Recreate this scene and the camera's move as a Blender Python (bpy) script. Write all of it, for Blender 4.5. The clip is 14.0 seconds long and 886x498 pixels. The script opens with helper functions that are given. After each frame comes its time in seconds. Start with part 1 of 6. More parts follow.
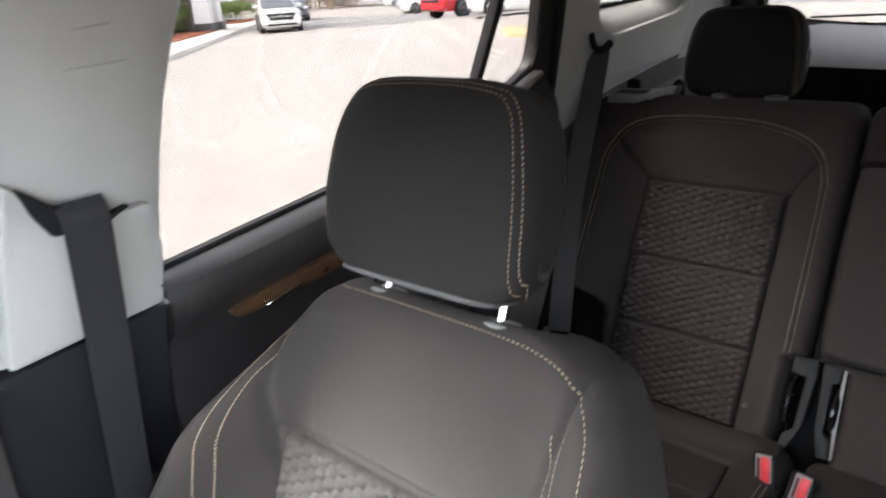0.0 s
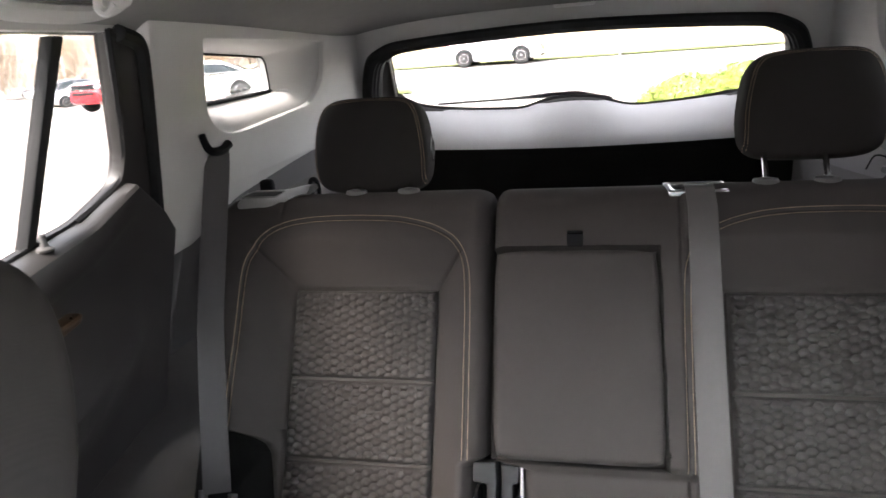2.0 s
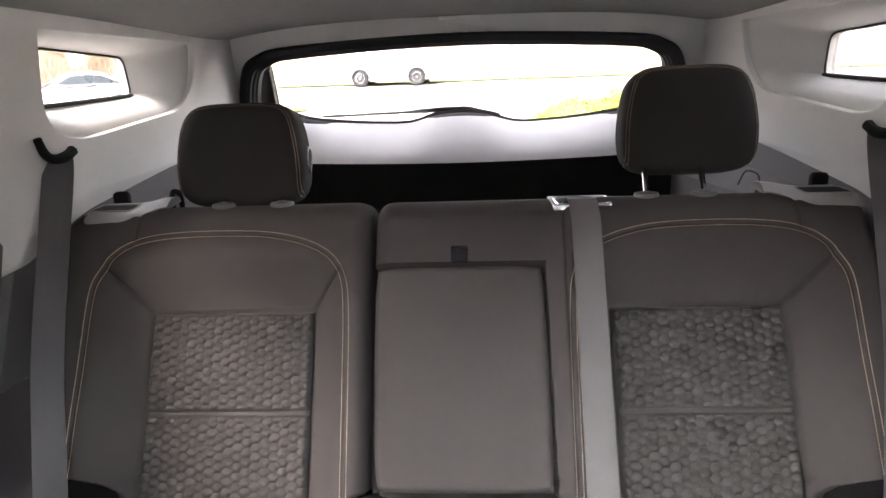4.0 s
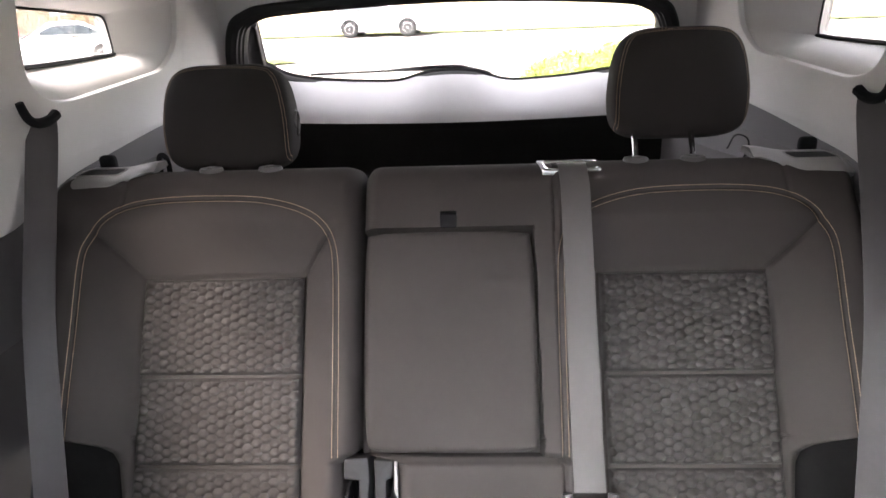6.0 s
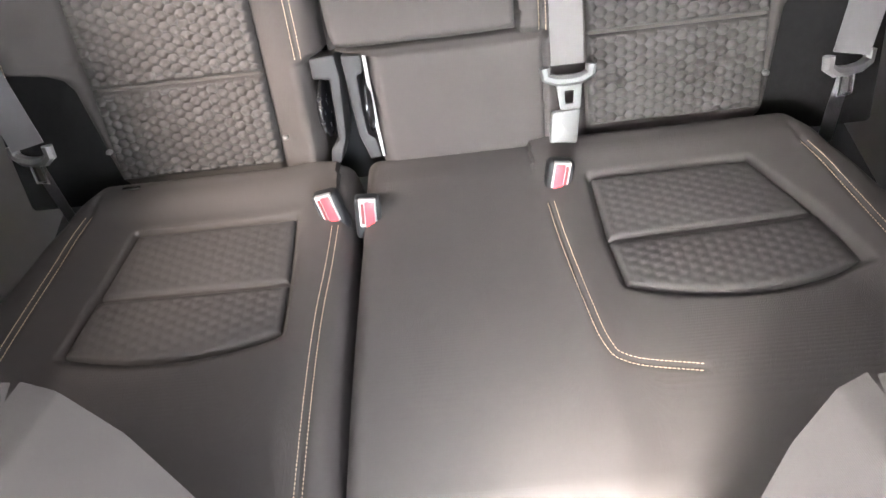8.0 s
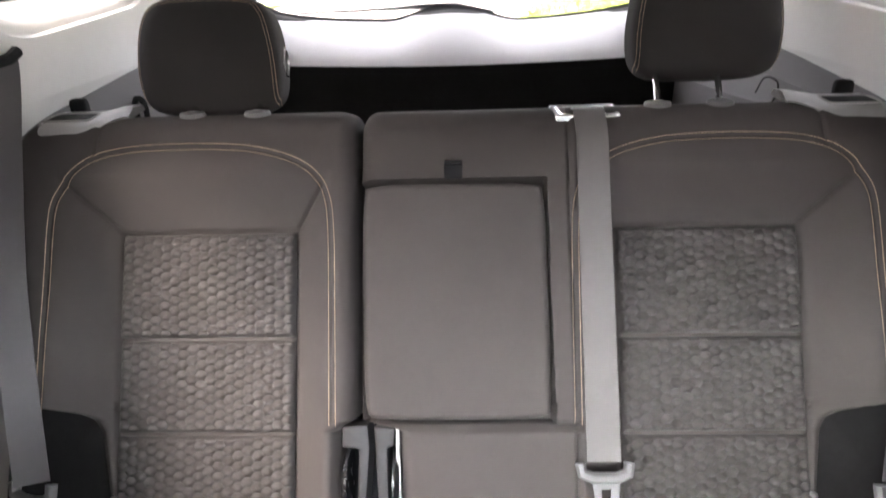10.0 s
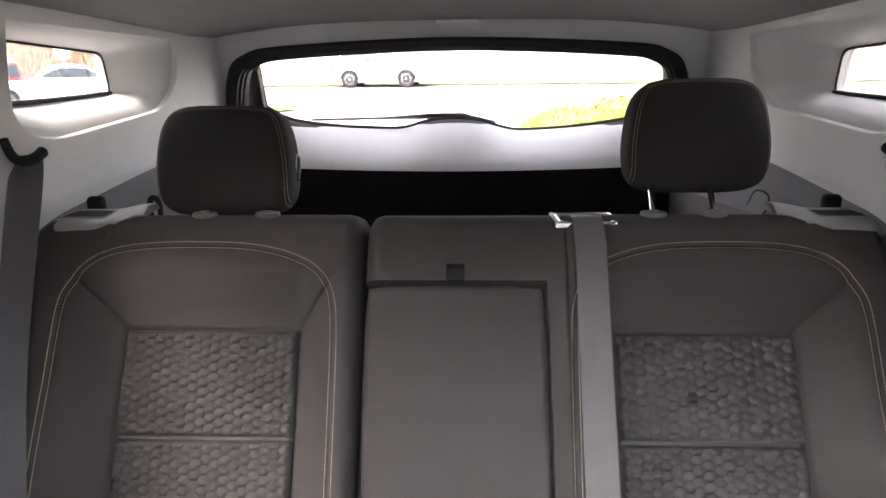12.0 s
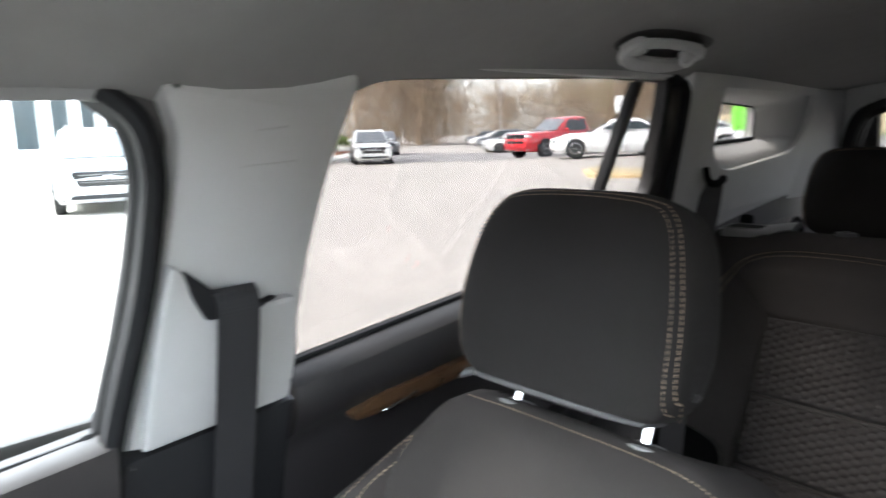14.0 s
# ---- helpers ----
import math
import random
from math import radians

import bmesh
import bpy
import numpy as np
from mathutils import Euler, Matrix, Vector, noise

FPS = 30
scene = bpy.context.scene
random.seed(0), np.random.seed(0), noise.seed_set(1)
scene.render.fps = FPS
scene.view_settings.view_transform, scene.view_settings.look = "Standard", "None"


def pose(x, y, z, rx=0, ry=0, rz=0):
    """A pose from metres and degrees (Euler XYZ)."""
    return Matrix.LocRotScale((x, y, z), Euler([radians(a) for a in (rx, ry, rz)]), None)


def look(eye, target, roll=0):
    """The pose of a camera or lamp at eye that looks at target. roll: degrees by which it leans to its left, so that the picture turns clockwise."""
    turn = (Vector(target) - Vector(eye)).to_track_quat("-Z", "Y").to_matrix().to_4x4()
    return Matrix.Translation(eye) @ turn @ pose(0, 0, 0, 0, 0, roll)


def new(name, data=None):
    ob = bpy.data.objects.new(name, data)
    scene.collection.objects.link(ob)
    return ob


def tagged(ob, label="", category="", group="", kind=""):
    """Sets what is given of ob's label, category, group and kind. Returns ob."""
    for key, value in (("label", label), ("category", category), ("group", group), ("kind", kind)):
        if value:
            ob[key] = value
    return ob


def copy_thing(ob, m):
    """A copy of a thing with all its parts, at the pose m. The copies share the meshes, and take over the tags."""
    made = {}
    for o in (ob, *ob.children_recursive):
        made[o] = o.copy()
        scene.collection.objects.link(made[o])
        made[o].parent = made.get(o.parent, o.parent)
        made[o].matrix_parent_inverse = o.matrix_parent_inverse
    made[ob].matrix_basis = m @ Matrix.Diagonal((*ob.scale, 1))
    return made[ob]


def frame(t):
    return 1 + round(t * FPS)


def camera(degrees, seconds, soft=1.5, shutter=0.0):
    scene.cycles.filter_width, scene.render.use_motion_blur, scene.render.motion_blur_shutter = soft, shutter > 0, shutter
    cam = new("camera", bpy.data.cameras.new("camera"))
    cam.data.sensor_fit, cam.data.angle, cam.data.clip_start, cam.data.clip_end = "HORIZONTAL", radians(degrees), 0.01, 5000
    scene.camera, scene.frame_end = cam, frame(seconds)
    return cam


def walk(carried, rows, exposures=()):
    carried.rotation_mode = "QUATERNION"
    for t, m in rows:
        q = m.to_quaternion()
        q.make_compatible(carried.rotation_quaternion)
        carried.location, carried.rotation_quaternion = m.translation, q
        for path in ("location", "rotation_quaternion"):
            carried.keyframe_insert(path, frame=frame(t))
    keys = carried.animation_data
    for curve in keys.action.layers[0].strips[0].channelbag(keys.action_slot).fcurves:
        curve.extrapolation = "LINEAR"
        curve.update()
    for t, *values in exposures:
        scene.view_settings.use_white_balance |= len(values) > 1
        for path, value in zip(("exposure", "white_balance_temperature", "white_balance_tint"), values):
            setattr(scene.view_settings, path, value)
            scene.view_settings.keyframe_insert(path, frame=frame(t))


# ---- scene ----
cam = camera(68.1, 14.0, shutter=0.3)
METRES, EYE, TILT, LEAN, TURN = 0.96, 1.37, -22.0, 3.0, 37.0
PATH = [
    (0, (0.014, -0.011, 1.376), (-1.186, 1.41, 0.642), -3.8),
    (0.5, (-0.001, 0.055, 1.41), (-0.974, 1.684, 0.778), -2.8),
    (1, (0.016, 0.11, 1.414), (-0.742, 1.865, 0.827), -3.7),
    (1.5, (0.039, 0.175, 1.395), (-0.567, 1.994, 0.825), -5.3),
    (2, (0.025, 0.236, 1.376), (-0.408, 2.106, 0.813), -4.2),
    (2.5, (0.022, 0.279, 1.354), (-0.285, 2.173, 0.788), -3.1),
    (3, (0.028, 0.298, 1.347), (-0.195, 2.206, 0.792), -2.8),
    (3.5, (0.041, 0.308, 1.347), (-0.105, 2.234, 0.827), -2.5),
    (6, (0.049, 0.31, 1.367), (-0.055, 2.197, 0.712), -2.1),
    (6.5, (0.056, 0.33, 1.366), (-0.068, 2.089, 0.422), -4.2),
    (7, (0.053, 0.354, 1.355), (-0.083, 1.878, 0.068), -7.8),
    (7.2, (0.056, 0.367, 1.352), (-0.093, 1.76, -0.075), -10.0),
    (7.65, (0.058, 0.378, 1.35), (-0.068, 1.575, -0.247), -11.0),
    (8.25, (0.052, 0.38, 1.349), (-0.044, 1.48, -0.319), -9.5),
    (8.8, (0.042, 0.374, 1.349), (-0.041, 1.616, -0.216), -6.5),
    (9.3, (0.035, 0.367, 1.348), (-0.04, 1.901, 0.066), -3.8),
    (9.5, (0.039, 0.369, 1.342), (-0.045, 2.021, 0.218), -3.3),
    (10, (0.027, 0.39, 1.344), (-0.057, 2.222, 0.548), -1.9),
    (10.5, (0.028, 0.385, 1.35), (-0.056, 2.299, 0.777), -1.0),
    (11, (0.026, 0.376, 1.355), (-0.057, 2.309, 0.847), -1.0),
    (11.5, (0.026, 0.377, 1.355), (-0.046, 2.309, 0.843), -0.8),
    (12, (0.025, 0.375, 1.355), (-0.057, 2.306, 0.841), -0.6),
    (12.5, (0.021, 0.298, 1.356), (-0.322, 2.206, 0.864), -1.6),
    (13, (0.035, 0.188, 1.36), (-0.722, 1.985, 0.913), -3.3),
    (13.5, (0.011, 0.056, 1.364), (-1.046, 1.709, 0.978), -3.3),
    (14, (-0.038, -0.063, 1.354), (-1.458, 1.303, 1.011), -1.5),
]
EXPOSURES = [(0.0, 4.48, 6300, 12), (0.5, 4.69, 6300, 9), (1.0, 4.79, 6330, 11), (2.0, 5.87, 6400, 13), (3.0, 6.33, 6500, 17), (6.0, 6.36, 6500, 17), (6.5, 6.62, 6500, 20), (7.0, 7.16, 6500, 17), (8.2, 7.36, 6500, 15), (9.5, 7.3, 6500, 14.5), (10.2, 6.73, 6500, 17), (11.0, 6.2, 6400, 18), (12.0, 6.21, 6400, 18), (12.5, 6.27, 6350, 18), (13.0, 5.98, 6300, 15), (13.5, 4.86, 6200, 13), (14.0, 4.3, 6100, 10)]
walk(cam, [(t, look(eye, target, roll)) for t, eye, target, roll in PATH], EXPOSURES)

# ---- light ----
world = bpy.data.worlds.new("overcast_sky")
world.use_nodes = True
scene.world = world
wn = world.node_tree
wn.nodes.clear()
w_out = wn.nodes.new("ShaderNodeOutputWorld")
w_bg = wn.nodes.new("ShaderNodeBackground")
w_sky = wn.nodes.new("ShaderNodeTexSky")
w_sky.sky_type, w_sky.sun_disc = "NISHITA", False
w_sky.sun_elevation, w_sky.sun_rotation = radians(44), radians(220)
w_sky.air_density, w_sky.dust_density, w_sky.ozone_density = 1.0, 2.0, 1.0
w_hs = wn.nodes.new("ShaderNodeHueSaturation")
w_hs.inputs["Saturation"].default_value = 0.27
wn.links.new(w_sky.outputs[0], w_hs.inputs["Color"])
wn.links.new(w_hs.outputs[0], w_bg.inputs["Color"])
w_bg.inputs["Strength"].default_value = 0.15
wn.links.new(w_bg.outputs[0], w_out.inputs["Surface"])
sun_data = bpy.data.lights.new("sun", "SUN")
sun_data.energy, sun_data.angle, sun_data.color = 1.0, radians(22), (1.0, 0.96, 0.9)
sun = new("sun", sun_data)
sun.matrix_world = look((0, 0, 24), (16, 19, 0)).to_3x3().to_4x4()


# ---- materials ----
def material(name, color, rough=0.6, metal=0.0, var=0.15, scale=40.0, bump=0.0, bump_scale=300.0, fine=None, spec=0.5, island=0.0, sheen=0.0, coat=0.0):
    """Principled surface with two scales of colour variation and fine relief, in object metres."""
    m = bpy.data.materials.new(name)
    m.use_nodes = True
    nt = m.node_tree
    p = nt.nodes["Principled BSDF"]
    p.inputs["Roughness"].default_value, p.inputs["Metallic"].default_value = rough, metal
    p.inputs["Specular IOR Level"].default_value = spec
    p.inputs["Sheen Weight"].default_value = sheen
    p.inputs["Sheen Roughness"].default_value = 0.45
    p.inputs["Coat Weight"].default_value = coat
    tc = nt.nodes.new("ShaderNodeTexCoord")
    n1, n2 = nt.nodes.new("ShaderNodeTexNoise"), nt.nodes.new("ShaderNodeTexNoise")
    n1.inputs["Scale"].default_value, n2.inputs["Scale"].default_value = scale, scale * 0.13
    n1.inputs["Detail"].default_value, n2.inputs["Detail"].default_value = 5.0, 3.0
    for n in (n1, n2):
        nt.links.new(tc.outputs["Object"], n.inputs["Vector"])
    add = nt.nodes.new("ShaderNodeMath")
    add.operation = "ADD"
    nt.links.new(n1.outputs["Fac"], add.inputs[0])
    nt.links.new(n2.outputs["Fac"], add.inputs[1])
    ramp = nt.nodes.new("ShaderNodeMapRange")
    ramp.inputs["From Min"].default_value, ramp.inputs["From Max"].default_value = 0.6, 1.4
    ramp.inputs["To Min"].default_value, ramp.inputs["To Max"].default_value = 1.0 - var, 1.0 + var
    nt.links.new(add.outputs[0], ramp.inputs["Value"])
    last = ramp.outputs["Result"]
    if island:
        geo = nt.nodes.new("ShaderNodeNewGeometry")
        r2 = nt.nodes.new("ShaderNodeMapRange")
        r2.inputs["To Min"].default_value, r2.inputs["To Max"].default_value = 1.0 - island, 1.0 + island
        nt.links.new(geo.outputs["Random Per Island"], r2.inputs["Value"])
        mul = nt.nodes.new("ShaderNodeMath")
        mul.operation = "MULTIPLY"
        nt.links.new(last, mul.inputs[0])
        nt.links.new(r2.outputs["Result"], mul.inputs[1])
        last = mul.outputs[0]
    mix = nt.nodes.new("ShaderNodeVectorMath")
    mix.operation = "SCALE"
    mix.inputs[0].default_value = color[:3]
    nt.links.new(last, mix.inputs["Scale"])
    nt.links.new(mix.outputs["Vector"], p.inputs["Base Color"])
    rr = nt.nodes.new("ShaderNodeMapRange")
    rr.inputs["To Min"].default_value, rr.inputs["To Max"].default_value = max(0.02, rough - 0.08), min(1.0, rough + 0.08)
    nt.links.new(n1.outputs["Fac"], rr.inputs["Value"])
    nt.links.new(rr.outputs["Result"], p.inputs["Roughness"])
    if bump:
        b = nt.nodes.new("ShaderNodeBump")
        b.inputs["Strength"].default_value = bump
        b.inputs["Distance"].default_value = 0.3 / bump_scale
        if fine == "weave":
            w1, w2 = nt.nodes.new("ShaderNodeTexWave"), nt.nodes.new("ShaderNodeTexWave")
            w1.bands_direction, w2.bands_direction = "X", "Z"
            for w in (w1, w2):
                w.inputs["Scale"].default_value = bump_scale
                w.inputs["Distortion"].default_value = 1.5
                w.inputs["Detail"].default_value = 1.0
                nt.links.new(tc.outputs["Object"], w.inputs["Vector"])
            mm = nt.nodes.new("ShaderNodeMath")
            mm.operation = "MULTIPLY"
            nt.links.new(w1.outputs["Fac"], mm.inputs[0])
            nt.links.new(w2.outputs["Fac"], mm.inputs[1])
            nt.links.new(mm.outputs[0], b.inputs["Height"])
        else:
            n3 = nt.nodes.new("ShaderNodeTexNoise")
            n3.inputs["Scale"].default_value = bump_scale
            n3.inputs["Detail"].default_value = 4.0
            nt.links.new(tc.outputs["Object"], n3.inputs["Vector"])
            nt.links.new(n3.outputs["Fac"], b.inputs["Height"])
        nt.links.new(b.outputs["Normal"], p.inputs["Normal"])
    return m


def pane_material(name, tint=(0.93, 0.96, 0.94), gloss=1.0):
    """Clear pane: see-through with Fresnel gloss."""
    m = bpy.data.materials.new(name)
    m.use_nodes = True
    nt = m.node_tree
    nt.nodes.clear()
    out = nt.nodes.new("ShaderNodeOutputMaterial")
    tr, gl = nt.nodes.new("ShaderNodeBsdfTransparent"), nt.nodes.new("ShaderNodeBsdfGlossy")
    tr.inputs["Color"].default_value = (*tint, 1)
    gl.inputs["Roughness"].default_value = 0.02
    fr = nt.nodes.new("ShaderNodeLayerWeight")
    fr.inputs["Blend"].default_value = 0.5
    pw = nt.nodes.new("ShaderNodeMath")
    pw.operation = "POWER"
    pw.inputs[1].default_value = 5.0
    mul = nt.nodes.new("ShaderNodeMath")
    mul.operation = "MULTIPLY_ADD"
    mul.inputs[1].default_value, mul.inputs[2].default_value = 0.9 * gloss, 0.03
    nt.links.new(fr.outputs["Facing"], pw.inputs[0])
    mx = nt.nodes.new("ShaderNodeMixShader")
    nt.links.new(pw.outputs[0], mul.inputs[0])
    nt.links.new(mul.outputs[0], mx.inputs["Fac"])
    nt.links.new(tr.outputs[0], mx.inputs[1])
    nt.links.new(gl.outputs[0], mx.inputs[2])
    nt.links.new(mx.outputs[0], out.inputs["Surface"])
    return m


FABRIC = material("seat_cloth", (0.041, 0.0352, 0.0325), 0.9, 0, 0.10, 60, 0.35, 700, "weave", 0.25)
HEADCLOTH = material("dark_headrest_cloth", (0.025, 0.0222, 0.0208), 0.9, 0, 0.10, 60, 0.35, 700, "weave", 0.22)
QUILT = material("embossed_cloth", (0.0385, 0.0337, 0.0318), 0.78, 0, 0.12, 80, 0.25, 800, "weave", 0.27)
THREAD = material("tan_thread", (0.42, 0.30, 0.21), 0.7, 0, 0.15, 200, 0.2, 1500)
TRIM = material("grey_trim_plastic", (0.54, 0.53, 0.515), 0.55, 0, 0.05, 14, 0.25, 900)
HEADLINER = material("headliner_knit", (0.30, 0.293, 0.286), 0.95, 0, 0.06, 30, 0.4, 1200, None, 0.1)
HATCH = material("tailgate_trim_plastic", (0.62, 0.61, 0.62), 0.5, 0, 0.05, 12, 0.25, 900)
DARK = material("charcoal_plastic", (0.022, 0.0198, 0.0196), 0.5, 0, 0.12, 25, 0.3, 900)
DOORP = material("soft_touch_door_vinyl", (0.026, 0.0237, 0.0233), 0.42, 0, 0.12, 25, 0.12, 900, spec=0.9)
HINGEP = material("satin_hinge_plastic", (0.016, 0.0155, 0.016), 0.55, 0, 0.1, 40, spec=0.22)
CARGO = material("dark_cargo_plastic", (0.085, 0.080, 0.080), 0.6, 0, 0.12, 25, 0.3, 700)
BLACK = material("black_rubber", (0.012, 0.012, 0.013), 0.6, 0, 0.1, 60, 0.2, 800, None, 0.3)
GLOSSB = material("gloss_black_plastic", (0.012, 0.012, 0.013), 0.25, 0, 0.1, 60)
MATTE = material("matt_black_plastic", (0.010, 0.010, 0.011), 0.8, 0, 0.1, 40, 0.2, 800, None, 0.12)
CARPET = material("black_carpet", (0.010, 0.0095, 0.0095), 0.95, 0, 0.25, 90, 0.8, 500, None, 0.1)
WEB = material("belt_webbing", (0.066, 0.059, 0.0555), 0.5, 0, 0.08, 120, 0.4, 700, "weave", 0.5, sheen=0.2)
WEB_DARK = material("black_belt_webbing", (0.032, 0.031, 0.032), 0.5, 0, 0.08, 120, 0.4, 700, "weave", 0.4)
WEB_MID = material("charcoal_belt_webbing", (0.058, 0.053, 0.0535), 0.45, 0, 0.08, 120, 0.4, 700, "weave", 0.4)
BELTPL = material("grey_belt_plastic", (0.082, 0.079, 0.077), 0.45, 0, 0.08, 60)
CHROME = material("chrome", (0.75, 0.75, 0.76), 0.12, 1.0, 0.04, 60)
BEZEL = material("bright_bezel", (0.42, 0.42, 0.42), 0.22, 1.0, 0.05, 60)
SATIN = material("satin_silver_plastic", (0.28, 0.273, 0.266), 0.42, 0.3, 0.05, 60)
RED = material("red_release_button", (0.62, 0.035, 0.045), 0.4, 0, 0.08, 60)
SLOT = material("dark_slot_plastic", (0.09, 0.008, 0.012), 0.5, 0, 0.1, 60)
WOOD = material("brown_wood_veneer", (0.075, 0.040, 0.019), 0.3, 0, 0.45, 55, 0.1, 300, coat=0.5)
LAMPW = material("lamp_lens", (0.75, 0.75, 0.73), 0.3, 0, 0.03, 60)
EMBOSS = material("embossed_mark_plastic", (0.50, 0.49, 0.47), 0.6, 0, 0.05, 14)
PALE = material("pale_buckle_plastic", (0.27, 0.262, 0.255), 0.45, 0, 0.05, 40)
PANE = pane_material("window_glass")
PANE_DARK = pane_material("privacy_glass", (0.42, 0.412, 0.40))
ASPHALT = material("worn_asphalt", (0.30, 0.278, 0.252), 0.9, 0, 0.16, 3.0, 0.5, 60)
ROADM = material("road_asphalt", (0.20, 0.19, 0.185), 0.9, 0, 0.15, 2.5, 0.5, 60)
CONCRETE = material("pale_concrete", (0.55, 0.53, 0.49), 0.85, 0, 0.12, 3.0, 0.4, 40)
YELLOWP = material("yellow_kerb_paint", (0.52, 0.37, 0.19), 0.7, 0, 0.2, 6.0, 0.3, 40)
LINEP = material("white_line_paint", (0.75, 0.74, 0.72), 0.8, 0, 0.12, 8.0)
GRASS = material("spring_grass", (0.15, 0.19, 0.05), 0.9, 0, 0.35, 4.0, 0.6, 30, None, 0.1, island=0.35)
STRAW = material("dry_straw_grass", (0.36, 0.30, 0.19), 0.95, 0, 0.35, 1.5, 0.6, 20, None, 0.1)
MULCH = material("red_mulch", (0.26, 0.075, 0.035), 0.95, 0, 0.35, 14.0, 0.9, 60)
LEAF = material("boxwood_leaves", (0.15, 0.20, 0.055), 0.7, 0, 0.25, 5.0, 0, 100, None, 0.3, island=0.45)
LEAFY = material("fresh_yellow_green_leaves", (0.22, 0.28, 0.05), 0.7, 0, 0.25, 5.0, 0, 100, None, 0.3, island=0.45)
BARK = material("bare_bark", (0.26, 0.195, 0.135), 0.9, 0, 0.3, 5.0, 0, 100, None, 0.2, island=0.3)
SIDING = material("white_siding", (0.78, 0.78, 0.77), 0.6, 0, 0.05, 2.0)
STONE = material("dark_stone_veneer", (0.10, 0.085, 0.075), 0.85, 0, 0.4, 4.0, 0.8, 12, island=0.35)
SHOPGLASS = material("dark_shop_glass", (0.045, 0.055, 0.06), 0.15, 0, 0.2, 1.0, spec=0.12)
WINDARK = material("dark_window_glass", (0.035, 0.045, 0.05), 0.08, 0, 0.2, 1.0, spec=0.4)
ROOFM = material("grey_shingle_roof", (0.16, 0.155, 0.15), 0.9, 0, 0.2, 6.0, 0.5, 20)
LIME = material("lime_green_sign", (0.22, 0.72, 0.06), 0.5, 0, 0.06, 8.0)
SIGNW = material("white_sign_face", (0.75, 0.75, 0.74), 0.5, 0, 0.05, 8.0)
TYRE = material("tyre_rubber", (0.018, 0.018, 0.018), 0.8, 0, 0.15, 30.0)
RIM = material("alloy_rim", (0.45, 0.45, 0.46), 0.3, 0.8, 0.1, 20.0)
P_WHITE = material("white_car_paint", (0.78, 0.78, 0.77), 0.25, 0, 0.03, 3.0, coat=0.8)
P_SILVER = material("silver_car_paint", (0.48, 0.49, 0.50), 0.3, 0.5, 0.03, 3.0, coat=0.8)
P_GREY = material("grey_car_paint", (0.12, 0.125, 0.135), 0.3, 0.3, 0.03, 3.0, coat=0.8)
P_RED = material("red_car_paint", (0.50, 0.018, 0.025), 0.25, 0, 0.03, 3.0, coat=0.8)
# Base paler than the other car glass, to help imitate reflected sky.
SCREEN = material("sky_pale_windscreen_glass", (0.10, 0.11, 0.12), 0.06, 0, 0.1, 1.0, spec=1.0)
HEADL = material("headlamp_lens", (0.65, 0.66, 0.68), 0.15, 0.2, 0.05, 10.0)

# ---- mesh helpers ----
ORIGIN = {}


def thing(name, at=(0, 0, 0), label="", category="", group="", kind=""):
    """An Empty at the base of a thing, under which its parts are built in world metres."""
    e = new(name)
    e.empty_display_size = 0.05
    e.location = at
    ORIGIN[e] = np.array(at, float)
    return tagged(e, label, category, group, kind)


def part(name, geo, mat, parent=None, label="", angle=35, shadow=True):
    """One mesh from vertices and faces in world metres, under a thing or a part, or at top level."""
    V, F = geo
    V = np.asarray(V, float)
    off = ORIGIN[parent] if parent is not None else np.zeros(3)
    me = bpy.data.meshes.new(name)
    me.from_pydata((V - off).tolist(), [], [tuple(int(i) for i in f) for f in F])
    me.materials.append(mat)
    me.polygons.foreach_set("use_smooth", [True] * len(me.polygons))
    me.update()
    me.set_sharp_from_angle(angle=radians(angle))
    ob = new(name, me)
    if parent is not None:
        ob.parent = parent
    ORIGIN[ob] = off
    ob.visible_shadow = shadow
    if label:
        ob["label"] = label
    return ob


def solid(name, geo, mat, label="", category="", group="", kind="", angle=35):
    """A top-level thing or piece of the setting that is one mesh."""
    return tagged(part(name, geo, mat, None, "", angle), label, category, group, kind)


def join(*geos):
    V, F, n = [], [], 0
    for v, f in geos:
        v = np.asarray(v, float)
        V.append(v)
        F += [tuple(i + n for i in q) for q in f]
        n += len(v)
    return np.concatenate(V), F


def grid_faces(nu, nv, wrap_u=False, flip=False):
    F = []
    for j in range(nv - 1):
        for i in range(nu if wrap_u else nu - 1):
            a, b = j * nu + i, j * nu + (i + 1) % nu
            q = (a, b, b + nu, a + nu)
            F.append(q[::-1] if flip else q)
    return F


def box(c, s, bevel=0.0, seg=2, rot=None):
    bm = bmesh.new()
    bmesh.ops.create_cube(bm, size=1.0)
    bmesh.ops.scale(bm, vec=s, verts=bm.verts)
    if bevel:
        bmesh.ops.bevel(bm, geom=list(bm.edges), offset=bevel, segments=seg, profile=0.5, affect="EDGES")
    if rot is not None:
        bmesh.ops.transform(bm, matrix=rot.to_4x4(), verts=bm.verts)
    bmesh.ops.translate(bm, vec=c, verts=bm.verts)
    bm.verts.index_update()
    geo = np.array([v.co[:] for v in bm.verts]), [[v.index for v in f.verts] for f in bm.faces]
    bm.free()
    return geo


